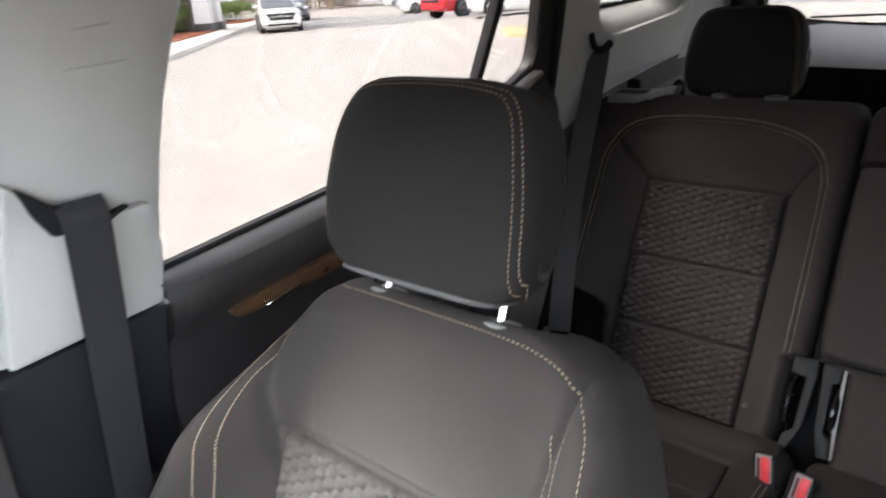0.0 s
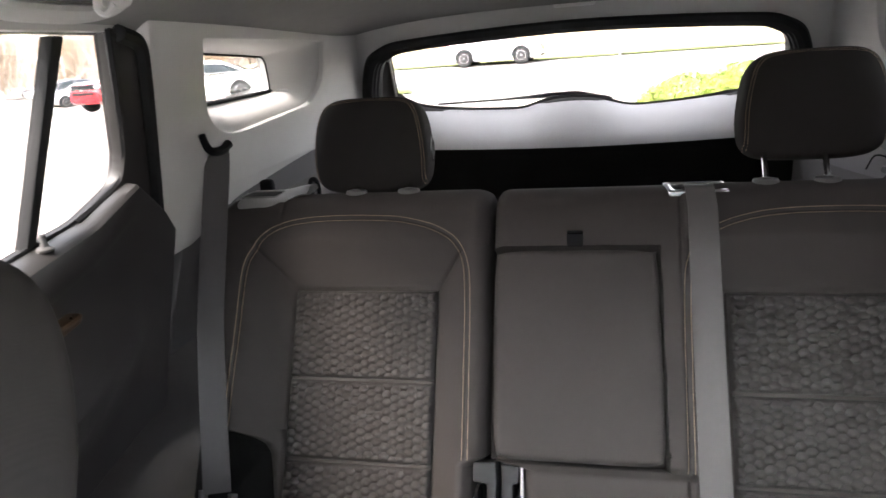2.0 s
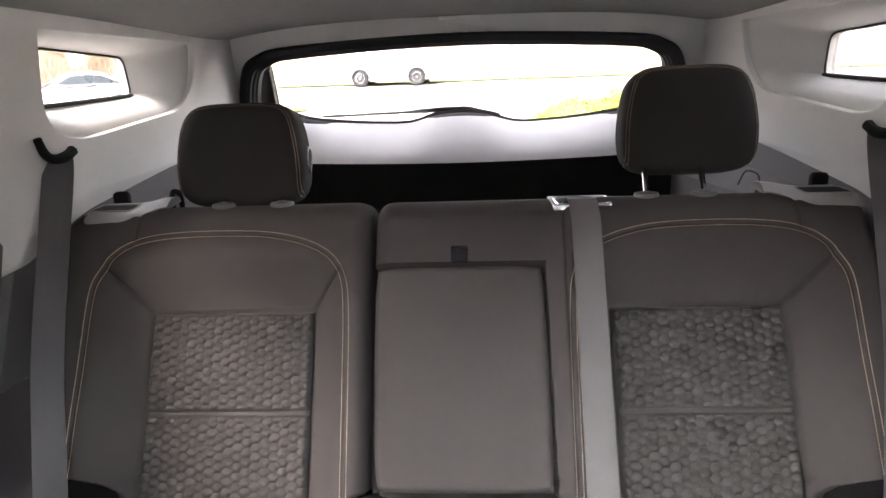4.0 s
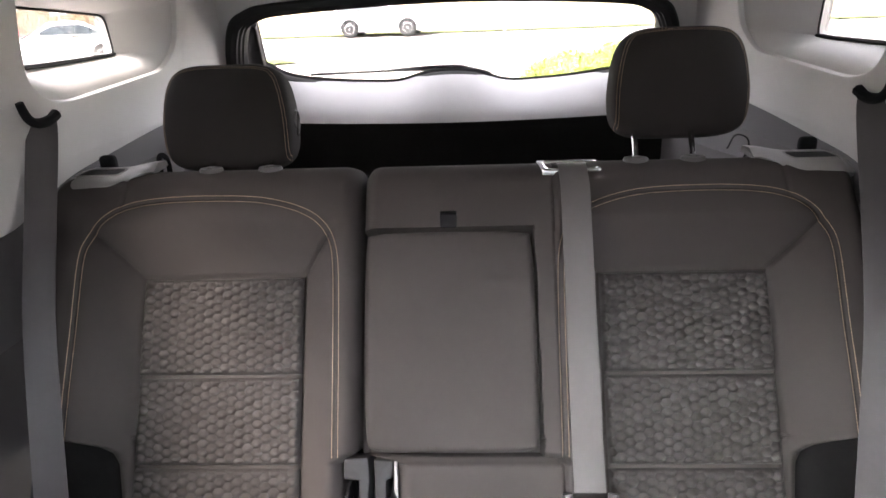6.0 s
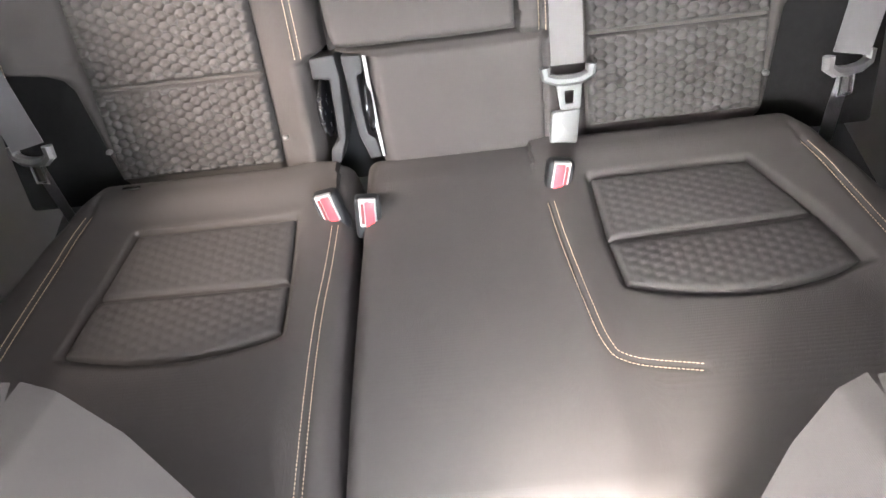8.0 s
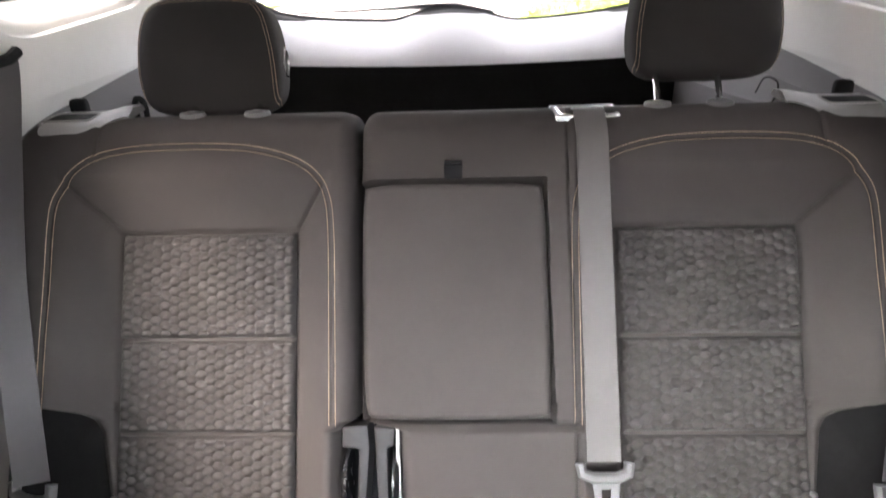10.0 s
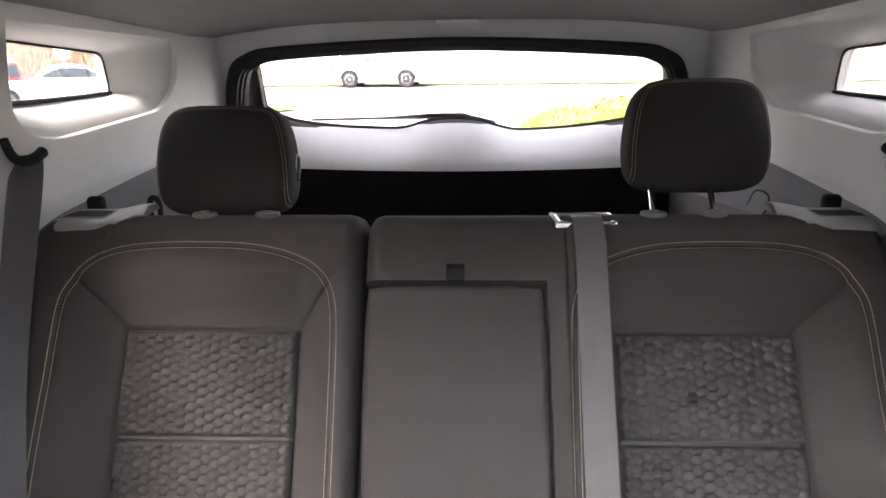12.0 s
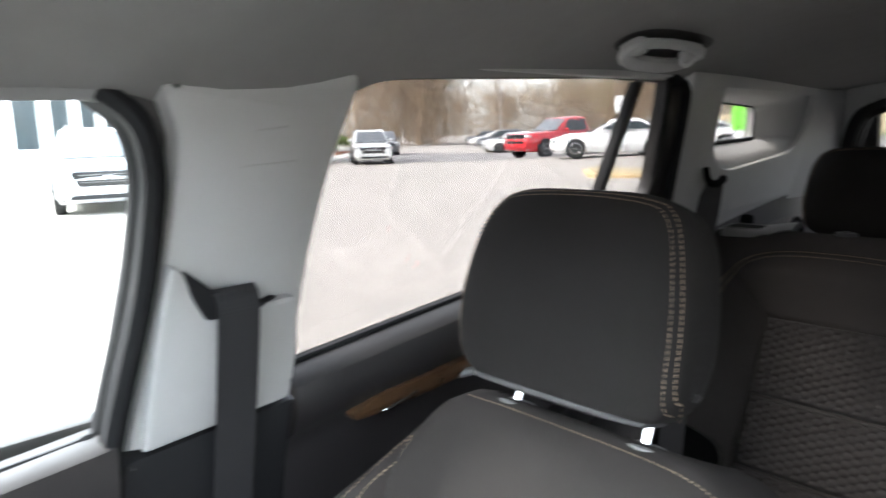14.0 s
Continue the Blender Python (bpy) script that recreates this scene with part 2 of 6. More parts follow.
def pillow(c, h, p=4.0, n=14, ax=None, bulge=None):
    """A stuffed rounded block: half sizes h, the higher p the squarer; ax: its three axes."""
    V, F = [], []
    t = np.linspace(-1, 1, n)
    for a in range(3):
        for s in (-1, 1):
            base = len(V)
            for j in t:
                for i in t:
                    q = np.zeros(3)
                    q[a], q[(a + 1) % 3], q[(a + 2) % 3] = s, np.tan(i * 0.7854), np.tan(j * 0.7854)
                    q = q / (np.abs(q) ** p).sum() ** (1 / p)
                    V.append(q)
            f = grid_faces(n, n, flip=s < 0)
            F += [tuple(k + base for k in g) for g in f]
    V = np.array(V)
    if bulge is not None:
        V = bulge(V)
    V = V * np.array(h)
    if ax is not None:
        V = V @ np.array(ax)
    return weld(V + np.array(c), F)


def weld(V, F, eps=1e-5):
    key, out, idx = {}, [], []
    for v in np.round(np.asarray(V) / eps).astype(np.int64):
        k = tuple(v)
        if k not in key:
            key[k] = len(key)
        idx.append(key[k])
    out = np.zeros((len(key), 3))
    for i, v in zip(idx, V):
        out[i] = v
    G = []
    for f in F:
        g = [idx[i] for i in f]
        g = [a for k, a in enumerate(g) if a != g[k - 1]]
        if len(g) > 2:
            G.append(tuple(g))
    return out, G


def tube(path, r, n=8, closed=False, flat=1.0):
    """A round bar along a path; r one radius or one a point."""
    P = np.asarray(path, float)
    m = len(P)
    R = np.full(m, r) if np.isscalar(r) else np.asarray(r, float)
    V = []
    s = None
    for i in range(m):
        a, b = P[(i - 1) % m if closed else max(i - 1, 0)], P[(i + 1) % m if closed else min(i + 1, m - 1)]
        d = (b - a) / (np.linalg.norm(b - a) + 1e-9)
        if s is None:
            s = np.cross(d, (0, 0, 1.0) if abs(d[2]) < 0.9 else (1.0, 0, 0))
        s = s - d * (s @ d)
        s = s / (np.linalg.norm(s) + 1e-9)
        w = np.cross(s, d)
        for k in range(n):
            a_ = 2 * math.pi * k / n
            V.append(P[i] + R[i] * (math.cos(a_) * s + flat * math.sin(a_) * w))
    F = grid_faces(n, m, True)
    if closed:
        F += [((m - 1) * n + k, (m - 1) * n + (k + 1) % n, (k + 1) % n, k) for k in range(n)]
    else:
        F += [tuple(range(n))[::-1], tuple((m - 1) * n + k for k in range(n))]
    return np.array(V), F


def rounded(poly, r=0.02, n=5):
    """A polygon with each corner rounded by r (one value or one a corner)."""
    P = [np.array(p, float) for p in poly]
    m, out = len(P), []
    R = [r] * m if np.isscalar(r) else r
    for i in range(m):
        a, b, c = P[i - 1], P[i], P[(i + 1) % m]
        la, lc = np.linalg.norm(a - b), np.linalg.norm(c - b)
        k = min(R[i], la * 0.45, lc * 0.45)
        if k < 1e-4:
            out.append(b)
            continue
        p, q = b + (a - b) / la * k, b + (c - b) / lc * k
        for t in np.linspace(0, 1, n):
            out.append((1 - t) ** 2 * p + 2 * t * (1 - t) * b + t * t * q)
    return np.array(out)


def smooth_line(pts, n=6):
    """A curve through the points (Catmull-Rom)."""
    P = [np.array(p, float) for p in pts]
    P = [2 * P[0] - P[1]] + P + [2 * P[-1] - P[-2]]
    out = []
    for i in range(1, len(P) - 2):
        for t in np.linspace(0, 1, n, endpoint=False):
            a, b, c, d = P[i - 1], P[i], P[i + 1], P[i + 2]
            out.append(0.5 * (2 * b + (c - a) * t + (2 * a - 5 * b + 4 * c - d) * t * t + (3 * b - a - 3 * c + d) * t ** 3))
    out.append(P[-2])
    return np.array(out)


def area2(P):
    x, y = P[:, 0], P[:, 1]
    return 0.5 * (x @ np.roll(y, -1) - y @ np.roll(x, -1))


def inset(P, d):
    """Moves an anticlockwise outline inwards by d."""
    a, b = np.roll(P, 1, 0), np.roll(P, -1, 0)
    e1, e2 = P - a, b - P
    n1 = np.stack([-e1[:, 1], e1[:, 0]], 1)
    n2 = np.stack([-e2[:, 1], e2[:, 0]], 1)
    n1 /= np.linalg.norm(n1, axis=1)[:, None] + 1e-9
    n2 /= np.linalg.norm(n2, axis=1)[:, None] + 1e-9
    n = n1 + n2
    n /= np.maximum(np.linalg.norm(n, axis=1)[:, None], 0.6)
    return P + n * d


def slab(poly, to3, thick, r=0.004, holes=(), back=True):
    """A panel from a flat outline with rounded front edges; to3(u, v, d) puts it into the room, d towards the viewer."""
    from mathutils.geometry import tessellate_polygon
    loops = []
    P = np.asarray(poly, float)
    loops.append(P if area2(P) > 0 else P[::-1])
    for h in holes:
        h = np.asarray(h, float)
        loops.append(h[::-1] if area2(h) > 0 else h)
    V, F = [], []
    rings = []
    for L in loops:
        steps = [(0.0, -thick), (0.0, -r), (0.29 * r, -0.29 * r), (r, 0.0)]
        ids = []
        for ins, d in steps:
            Q = inset(L, ins) if ins else L
            ids.append(list(range(len(V), len(V) + len(Q))))
            V += [(q[0], q[1], d) for q in Q]
        m = len(L)
        for a, b in zip(ids, ids[1:]):
            F += [(a[i], a[(i + 1) % m], b[(i + 1) % m], b[i]) for i in range(m)]
        rings.append(ids)
    for which, rev in ((-1, False), (0, True)):
        if rev and not back:
            continue
        flat = [i for ids in rings for i in ids[which]]
        polys = [[Vector((V[i][0], V[i][1], 0)) for i in ids[which]] for ids in rings]
        for t in tessellate_polygon(polys):
            a, b, c = (np.array(V[flat[i]][:2]) for i in t)
            ccw = (b[0] - a[0]) * (c[1] - a[1]) - (b[1] - a[1]) * (c[0] - a[0]) > 0
            q = tuple(flat[i] for i in t)
            F.append(q if ccw != rev else q[::-1])
    return np.array([to3(*v) for v in V]), F


def lathe(profile, c, axis="z", n=16):
    """A turned piece: profile of (radius, height) along the axis from c."""
    V = []
    for r, h in profile:
        for k in range(n):
            a = 2 * math.pi * k / n
            p = (r * math.cos(a), r * math.sin(a), h)
            V.append({"z": p, "y": (p[0], p[2], p[1]), "x": (p[2], p[0], p[1])}[axis])
    F = grid_faces(n, len(profile), True)
    F += [tuple(range(n))[::-1], tuple((len(profile) - 1) * n + k for k in range(n))]
    return np.array(V) + np.array(c), F


def sweep(path, section, frames=None, closed=False):
    """A strip along a path: section of (side, out) offsets; frames: (side, out) vectors a point."""
    P = np.asarray(path, float)
    V = []
    for i, p in enumerate(P):
        s, o = frames[i]
        V += [p + a * np.array(s) + b * np.array(o) for a, b in section]
    k = len(section)
    F = grid_faces(k, len(P), True)
    F += [tuple(range(k))[::-1], tuple((len(P) - 1) * k + i for i in range(k))]
    return np.array(V), F


def smoothstep(a, b, x):
    t = np.clip((x - a) / (b - a), 0, 1)
    return t * t * (3 - 2 * t)


def dist_line(U, W, line):
    """Distance of grid points from a polyline."""
    D = np.full(U.shape, 9.0)
    L = np.asarray(line, float)
    for a, b in zip(L, L[1:]):
        e = b - a
        t = np.clip(((U - a[0]) * e[0] + (W - a[1]) * e[1]) / (e @ e + 1e-12), 0, 1)
        D = np.minimum(D, np.hypot(U - a[0] - t * e[0], W - a[1] - t * e[1]))
    return D


def along(line, step):
    """Points and headings at even steps along a polyline."""
    L = np.asarray(line, float)
    seg = np.linalg.norm(np.diff(L, axis=0), axis=1)
    s = np.concatenate([[0], np.cumsum(seg)])
    out = []
    for d in np.arange(step * 0.5, s[-1], step):
        i = min(np.searchsorted(s, d) - 1, len(seg) - 1)
        t = (d - s[i]) / seg[i]
        out.append((L[i] + t * (L[i + 1] - L[i]), (L[i + 1] - L[i]) / seg[i]))
    return out


def shift_line(L, d):
    L = np.asarray(L, float)
    t = np.gradient(L, axis=0)
    t /= np.linalg.norm(t, axis=1)[:, None] + 1e-9
    return L + d * np.stack([-t[:, 1], t[:, 0]], 1)


def stitches(lines, on, step=0.0050, length=0.0036, r=0.0005, lift=0.0005):
    """Thread stitches: short raised dashes along flat lines; on(u, v, d) puts them onto the cloth."""
    geos = []
    for line in lines:
        for p, h in along(line, step):
            side = np.array([-h[1], h[0]])
            V = []
            for e, k in ((-0.5, 0.45), (-0.3, 1.0), (0.3, 1.0), (0.5, 0.45)):
                q = p + h * length * e
                for a, b in ((-1, -0.6), (1, -0.6), (0.55, 0.8), (-0.55, 0.8)):
                    w = q + side * a * r * k
                    V.append((w[0], w[1], lift + b * r * k))
            F = grid_faces(4, 4, True, flip=True) + [(0, 1, 2, 3), (15, 14, 13, 12)]
            geos.append((np.array([on(*v) for v in V]), F))
    return join(*geos)


def hex_relief(U, W, a=0.030, b=0.0152, amp=0.0042):
    """Padded honeycomb: columns every a / 2, rows every b, each second column shifted."""
    best = np.full(U.shape, 9.0)
    lean = np.zeros(U.shape)
    for su, sv in ((0, 0), (a / 2, b / 2)):
        x = (U - su + a / 2) % a - a / 2
        y = (W - sv + b / 2) % b - b / 2
        X, Y = np.abs(x) / (a / 3), np.abs(y) / (b / 2)
        r = np.maximum(Y, X + 0.5 * Y)
        lean = np.where(r < best, -y / (b / 2), lean)
        best = np.minimum(best, r)
    k = np.clip(best, 0, 1)
    return amp * ((1 - k ** 2.2) * 0.95 + 0.62 * lean * (1 - k ** 6))

# ---- the car's shell ----
# y runs to the rear, x across, z up; the side trim leans inwards as it rises


def side_x(z, off=0.0, s=-1):
    return s * (0.72 + off - (z - 1.064) * 0.27)


def on_side(s=-1, off=0.0):
    """Puts (y, z, d) onto a side wall, d towards the cabin."""
    return lambda y, z, d: (side_x(z, off - d, s), y, z)


def head_edge(y):
    return 1.402 + 0.036 * np.clip(y / 0.9, 0, 1) - 0.031 * smoothstep(0.47, 0.28, y) + 0.024 * smoothstep(0.23, 0.10, y)


def roof_z(x, y):
    mid = 1.552 - 0.075 * smoothstep(1.2, 2.15, y) - 0.05 * smoothstep(0.0, -0.7, y)
    e = head_edge(y)
    return e + (mid - e) * (1 - np.clip(np.abs(x) / 0.655, 0, 1) ** 3.2)


def headliner():
    nu, nv = 41, 70
    xs = np.linspace(-0.655, 0.655, nu)
    ys = np.linspace(-0.30, 2.13, nv)
    X, Y = np.meshgrid(xs, ys)
    Z = roof_z(X, Y)
    low = np.stack([X, Y, Z], -1).reshape(-1, 3)
    top = low + np.array([0, 0, 0.045])
    n = nu * nv
    F = grid_faces(nu, nv, flip=True) + [tuple(i + n for i in f) for f in grid_faces(nu, nv)]
    rim = [i for i in range(nu)] + [j * nu + nu - 1 for j in range(1, nv)] + [(nv - 1) * nu + i for i in range(nu - 2, -1, -1)] + [j * nu for j in range(nv - 2, 0, -1)]
    F += [(a, b, b + n, a + n) for a, b in zip(rim, rim[1:] + rim[:1])]
    solid("ceiling", (np.concatenate([low, top]), F), HEADLINER, "pale grey knit headliner arched under the roof", "headliner", kind="structure")


headliner()

REAR_GLASS = rounded([(0.338, 1.079), (0.655, 1.111), (0.96, 1.168), (1.03, 1.181), (1.126, 1.224), (1.13, 1.262), (1.090, 1.444), (0.405, 1.436), (0.363, 1.32), (0.343, 1.21)],
                     [0.01, 0.1, 0.05, 0.04, 0.02, 0.03, 0.01, 0.06, 0.03, 0.03])
FRONT_GLASS = rounded([(-0.62, 1.02), (0.02, 1.052), (0.120, 1.063), (0.154, 1.268), (0.170, 1.378), (0.145, 1.416), (-0.25, 1.400), (-0.52, 1.235)], [0.02, 0.05, 0.01, 0.05, 0.02, 0.03, 0.1, 0.08])
Q_REVEAL = rounded([(1.317, 1.433), (1.332, 1.36), (1.35, 1.303), (1.40, 1.268), (1.47, 1.257), (1.84, 1.286), (1.90, 1.34), (1.87, 1.433)], [0.005, 0.03, 0.03, 0.03, 0.04, 0.05, 0.05, 0.01])
Q_GLASS = rounded([(1.40, 1.418), (1.425, 1.312), (1.79, 1.322), (1.735, 1.405)], [0.01, 0.02, 0.02, 0.02])


def resample(P, n):
    Q = np.concatenate([P, P[:1]])
    seg = np.linalg.norm(np.diff(Q, axis=0), axis=1)
    s = np.concatenate([[0], np.cumsum(seg)])
    d = np.linspace(0, s[-1], n, endpoint=False)
    return np.stack([np.interp(d, s, Q[:, k]) for k in (0, 1)], 1)


def mirrored(geo, s):
    """The piece as built for the s = -1 side, or its mirror."""
    if s < 0:
        return geo
    V, F = geo
    V = np.array(V) * np.array([-1, 1, 1])
    return V, [tuple(f)[::-1] for f in F]


def pillar_b(s, door_name):
    ob = thing("pillar_trim", (s * 0.72, 0.25, 0.4), "pale grey plastic centre pillar trim with a belt slot", "pillar trim", "pillar trims", "structure")
    up = rounded([(0.136, 1.030), (0.332, 1.044), (0.343, 1.21), (0.362, 1.325), (0.40, 1.430), (0.160, 1.418), (0.186, 1.36), (0.174, 1.24)], [0.008, 0.008, 0.05, 0.05, 0.035, 0.035, 0.04, 0.05])
    part("upper_trim", mirrored(slab(up, on_side(-1, 0.0), 0.05, 0.019), s), TRIM, ob)
    jamb = rounded([(1.14, 1.46), (1.15, 1.30), (1.16, 1.20), (1.10, 1.05), (1.10, 0.45), (1.40, 0.45), (1.38, 1.05), (1.25, 1.46)], 0.01)
    part("door_jamb", mirrored(slab(jamb, on_side(-1, 0.042), 0.01, 0.003), s), DARK, ob, "charcoal door jamb")
    # raised box round the belt slot
    bx = rounded([(0.150, 1.034), (0.322, 1.046), (0.328, 1.12), (0.318, 1.182), (0.268, 1.178), (0.215, 1.203), (0.176, 1.240), (0.160, 1.14)], [0.006, 0.006, 0.03, 0.012, 0.02, 0.02, 0.01, 0.03])
    part("belt_housing", mirrored(slab(bx, on_side(-1, -0.014), 0.02, 0.007), s), TRIM, ob)
    slot = rounded([(0.186, 1.232), (0.216, 1.206), (0.268, 1.180), (0.292, 1.186), (0.268, 1.172), (0.212, 1.172), (0.196, 1.20)], 0.006)
    part("belt_slot", mirrored(slab(slot, on_side(-1, -0.018), 0.012, 0.002), s), BLACK, ob, "black slot for the belt")
    lo = [(0.13, 1.030), (0.334, 1.044), (0.33, 0.60), (0.36, 0.36), (0.10, 0.36), (0.10, 0.60)]
    part("lower_trim", mirrored(slab(rounded(lo, 0.01), on_side(-1, -0.012), 0.06, 0.012), s), BLACK, ob, "black lower pillar trim")
    for z, w in ((1.362, 0.034), (1.327, 0.062)):
        y0 = 0.264 if z > 1.35 else 0.249
        geo = mirrored(slab(np.array([(y0, z), (y0 + w * 0.5, z + 0.001), (y0 + w, z + 0.003), (y0 + w, z + 0.0055), (y0 + w * 0.5, z + 0.0032), (y0, z + 0.0015)]), on_side(-1, -0.0022), 0.001, 0.0003), s)
        part("airbag_mark", geo, EMBOSS, ob, "faint embossed bar")
    # rubber seals along both door openings
    fr = smooth_line([(0.10, 0.5), (0.10, 0.8), (0.120, 1.03), (0.152, 1.20), (0.163, 1.29), (0.163, 1.335), (0.152, 1.372), (0.128, 1.400), (0.095, 1.43), (0.06, 1.465)], 8)
    part("door_seal", mirrored(tube([on_side(-1, 0.004 + 0.06 * float(smoothstep(1.365, 1.43, z)))(y, z, 0) for y, z in fr], 0.013, 8), s), BLACK, ob, "black rubber door seal")
    fr2 = fr + np.array([-0.006, 0.0])
    part("door_seal", mirrored(tube([on_side(-1, 0.024 + 0.05 * float(smoothstep(1.365, 1.43, z)))(y, z, 0) for y, z in fr2], 0.010, 8), s), BLACK, ob, "black door frame edge")
    return ob


def seat_belt_front(s):
    ob = thing("seat_belt", (s * 0.72, 0.24, 0.45), "charcoal webbing belt hanging from the centre pillar", "seat belt", "seat belts")
    pts = [(0.240, 1.205, -0.012), (0.240, 1.185, -0.028), (0.240, 1.10, -0.034), (0.242, 0.95, -0.036), (0.245, 0.7, -0.04), (0.25, 0.46, -0.02)]
    P, fr = [], []
    for y, z, o in smooth_line(pts, 6):
        P.append((side_x(z, o, -1), y, z))
        fr.append(((0, 1, 0), (1, 0, 0.2)))
    part("webbing", mirrored(sweep(P, [(-0.0235, 0), (-0.0235, 0.0014), (0.0235, 0.0014), (0.0235, 0)], fr), s), WEB_DARK, ob)
    return ob


LOCK_Y = 0.95


def rear_door(s, name):
    d = thing(name, (s * 0.72, 0.7, 0.36), "charcoal rear car door panel with wood accent and tinted glass", "car door", "car doors", "structure")
    ys = np.linspace(0.318, 1.235, 60)
    top = np.interp(ys, [0.318, 0.655, 0.96, 1.03, 1.126, 1.20, 1.29], [1.077, 1.111, 1.168, 1.181, 1.222, 1.165, 1.062])
    prof = [(0.03, 0.004), (0.022, 0.0), (0.004, -0.002), (-0.014, -0.006), (-0.028, -0.014), (-0.036, -0.028), (-0.039, -0.046), (-0.035, -0.074), (-0.023, -0.086), (-0.020, -0.12),
            (-0.024, -0.19), (-0.05, -0.245), (-0.072, -0.265), (-0.076, -0.30), (-0.045, -0.33), (-0.03, -0.38), (-0.04, -0.50), (-0.04, -0.60), (0.0, -0.72)]
    V = []
    for o, dz in prof:
        for y, t in zip(ys, top):
            fade = 1 - smoothstep(0.82, 1.235, y)
            oo = o if o > -0.018 else -0.018 + (o + 0.018) * fade
            z = t + dz * (0.6 + 0.4 * fade) if dz > -0.1 else t + dz
            V.append((side_x(min(z, 1.3), oo, -1), y, z))
    part("door_panel", mirrored((np.array(V), grid_faces(len(ys), len(prof), flip=True)), s), DOORP, d, "charcoal soft-touch door panel")
    # black belt strip under the glass
    line = [(0.338, 1.080), (0.5, 1.097), (0.655, 1.112), (0.82, 1.140), (0.96, 1.169), (1.03, 1.182), (1.12, 1.222)]
    L = smooth_line(line, 5)
    part("glass_seal", mirrored(tube([on_side(-1, 0.017)(y, z, 0) for y, z in L], 0.0042, 6), s), BLACK, d, "black rubber strip along the glass")
    frame_out = rounded([(1.085, 1.448), (1.126, 1.262), (1.118, 1.222), (1.03, 1.180), (0.97, 1.15), (1.26, 1.06), (1.235, 1.13), (1.175, 1.32), (1.145, 1.42)], [0.01, 0.03, 0.02, 0.04, 0.01, 0.01, 0.05, 0.06, 0.01])
    part("window_frame", mirrored(slab(frame_out, on_side(-1, 0.006), 0.03, 0.01), s), DARK, d, "charcoal frame behind the glass")
    head = rounded([(0.37, 1.436), (0.405, 1.434), (1.092, 1.442), (1.13, 1.46), (0.37, 1.46)], 0.004)
    part("window_frame", mirrored(slab(head, on_side(-1, 0.015), 0.02, 0.003), s), TRIM, d)
    edge = smooth_line([(1.088, 1.446), (1.112, 1.35), (1.130, 1.268), (1.124, 1.228), (1.085, 1.203), (1.03, 1.182)], 6)
    part("glass_seal", mirrored(tube([on_side(-1, 0.014)(y, z, 0) for y, z in edge], 0.006, 6), s), BLACK, d, "black rubber strip along the glass")
    bar = rounded([(0.988, 1.436), (0.938, 1.158), (0.956, 1.160), (1.006, 1.436)], 0.001)
    part("division_bar", mirrored(slab(bar, on_side(-1, 0.014), 0.02, 0.004), s), BLACK, d, "slanted black glass divider")
    part("glass", mirrored(slab(REAR_GLASS, on_side(-1, 0.03), 0.004, 0.0005), s), PANE_DARK, d, "tinted side window glass")
    seal = smooth_line([(1.10, 1.440), (1.145, 1.425), (1.162, 1.38), (1.178, 1.31), (1.206, 1.18), (1.228, 1.06), (1.24, 0.90), (1.24, 0.6)], 6)
    part("door_seal", mirrored(tube([on_side(-1, 0.006)(y, z, 0) for y, z in seal], 0.013, 8), s), BLACK, d, "black rubber door seal")
    part("lock_button", mirrored(lathe([(0.011, 0.0), (0.012, 0.004), (0.006, 0.007), (0.0045, 0.012), (0.0045, 0.022), (0.003, 0.024)], (side_x(1.168, -0.004), LOCK_Y, 1.162), "z", 12), s), CARGO, d, "small grey lock button")
    # wood accent with the chrome pull in its tapered front
    wood = np.array([0, -0.016]) + rounded([(0.400, 1.018), (0.44, 1.034), (0.60, 1.040), (0.80, 1.052), (0.98, 1.08), (0.98, 1.062), (0.80, 1.023), (0.62, 1.011), (0.45, 1.001), (0.408, 1.004)], [0.012, 0.03, 0.05, 0.05, 0.01, 0.01, 0.05, 0.05, 0.03, 0.012])
    w = part("wood_accent", mirrored(slab(wood, on_side(-1, -0.042), 0.025, 0.006), s), WOOD, d, "glossy brown wood-look inlay")
    pull = smooth_line([(0.450, 1.008, -0.044), (0.465, 1.012, -0.047), (0.490, 1.017, -0.048), (0.510, 1.020, -0.044)], 5)
    part("door_pull", mirrored(tube([(side_x(z - 0.016, o, -1), y, z - 0.016) for y, z, o in pull], [0.001] + [0.0022] * (len(pull) - 2) + [0.001], 8), s), CHROME, w, "chrome door pull")
    hl = smooth_line([(0.60, 1.000, -0.036), (0.635, 1.006, -0.056), (0.70, 1.014, -0.060), (0.745, 1.018, -0.04)], 5)
    part("door_handle", mirrored(tube([(side_x(z, o, -1), y, z) for y, z, o in hl], 0.007, 8), s), SATIN, d, "satin silver inner handle")
    return d


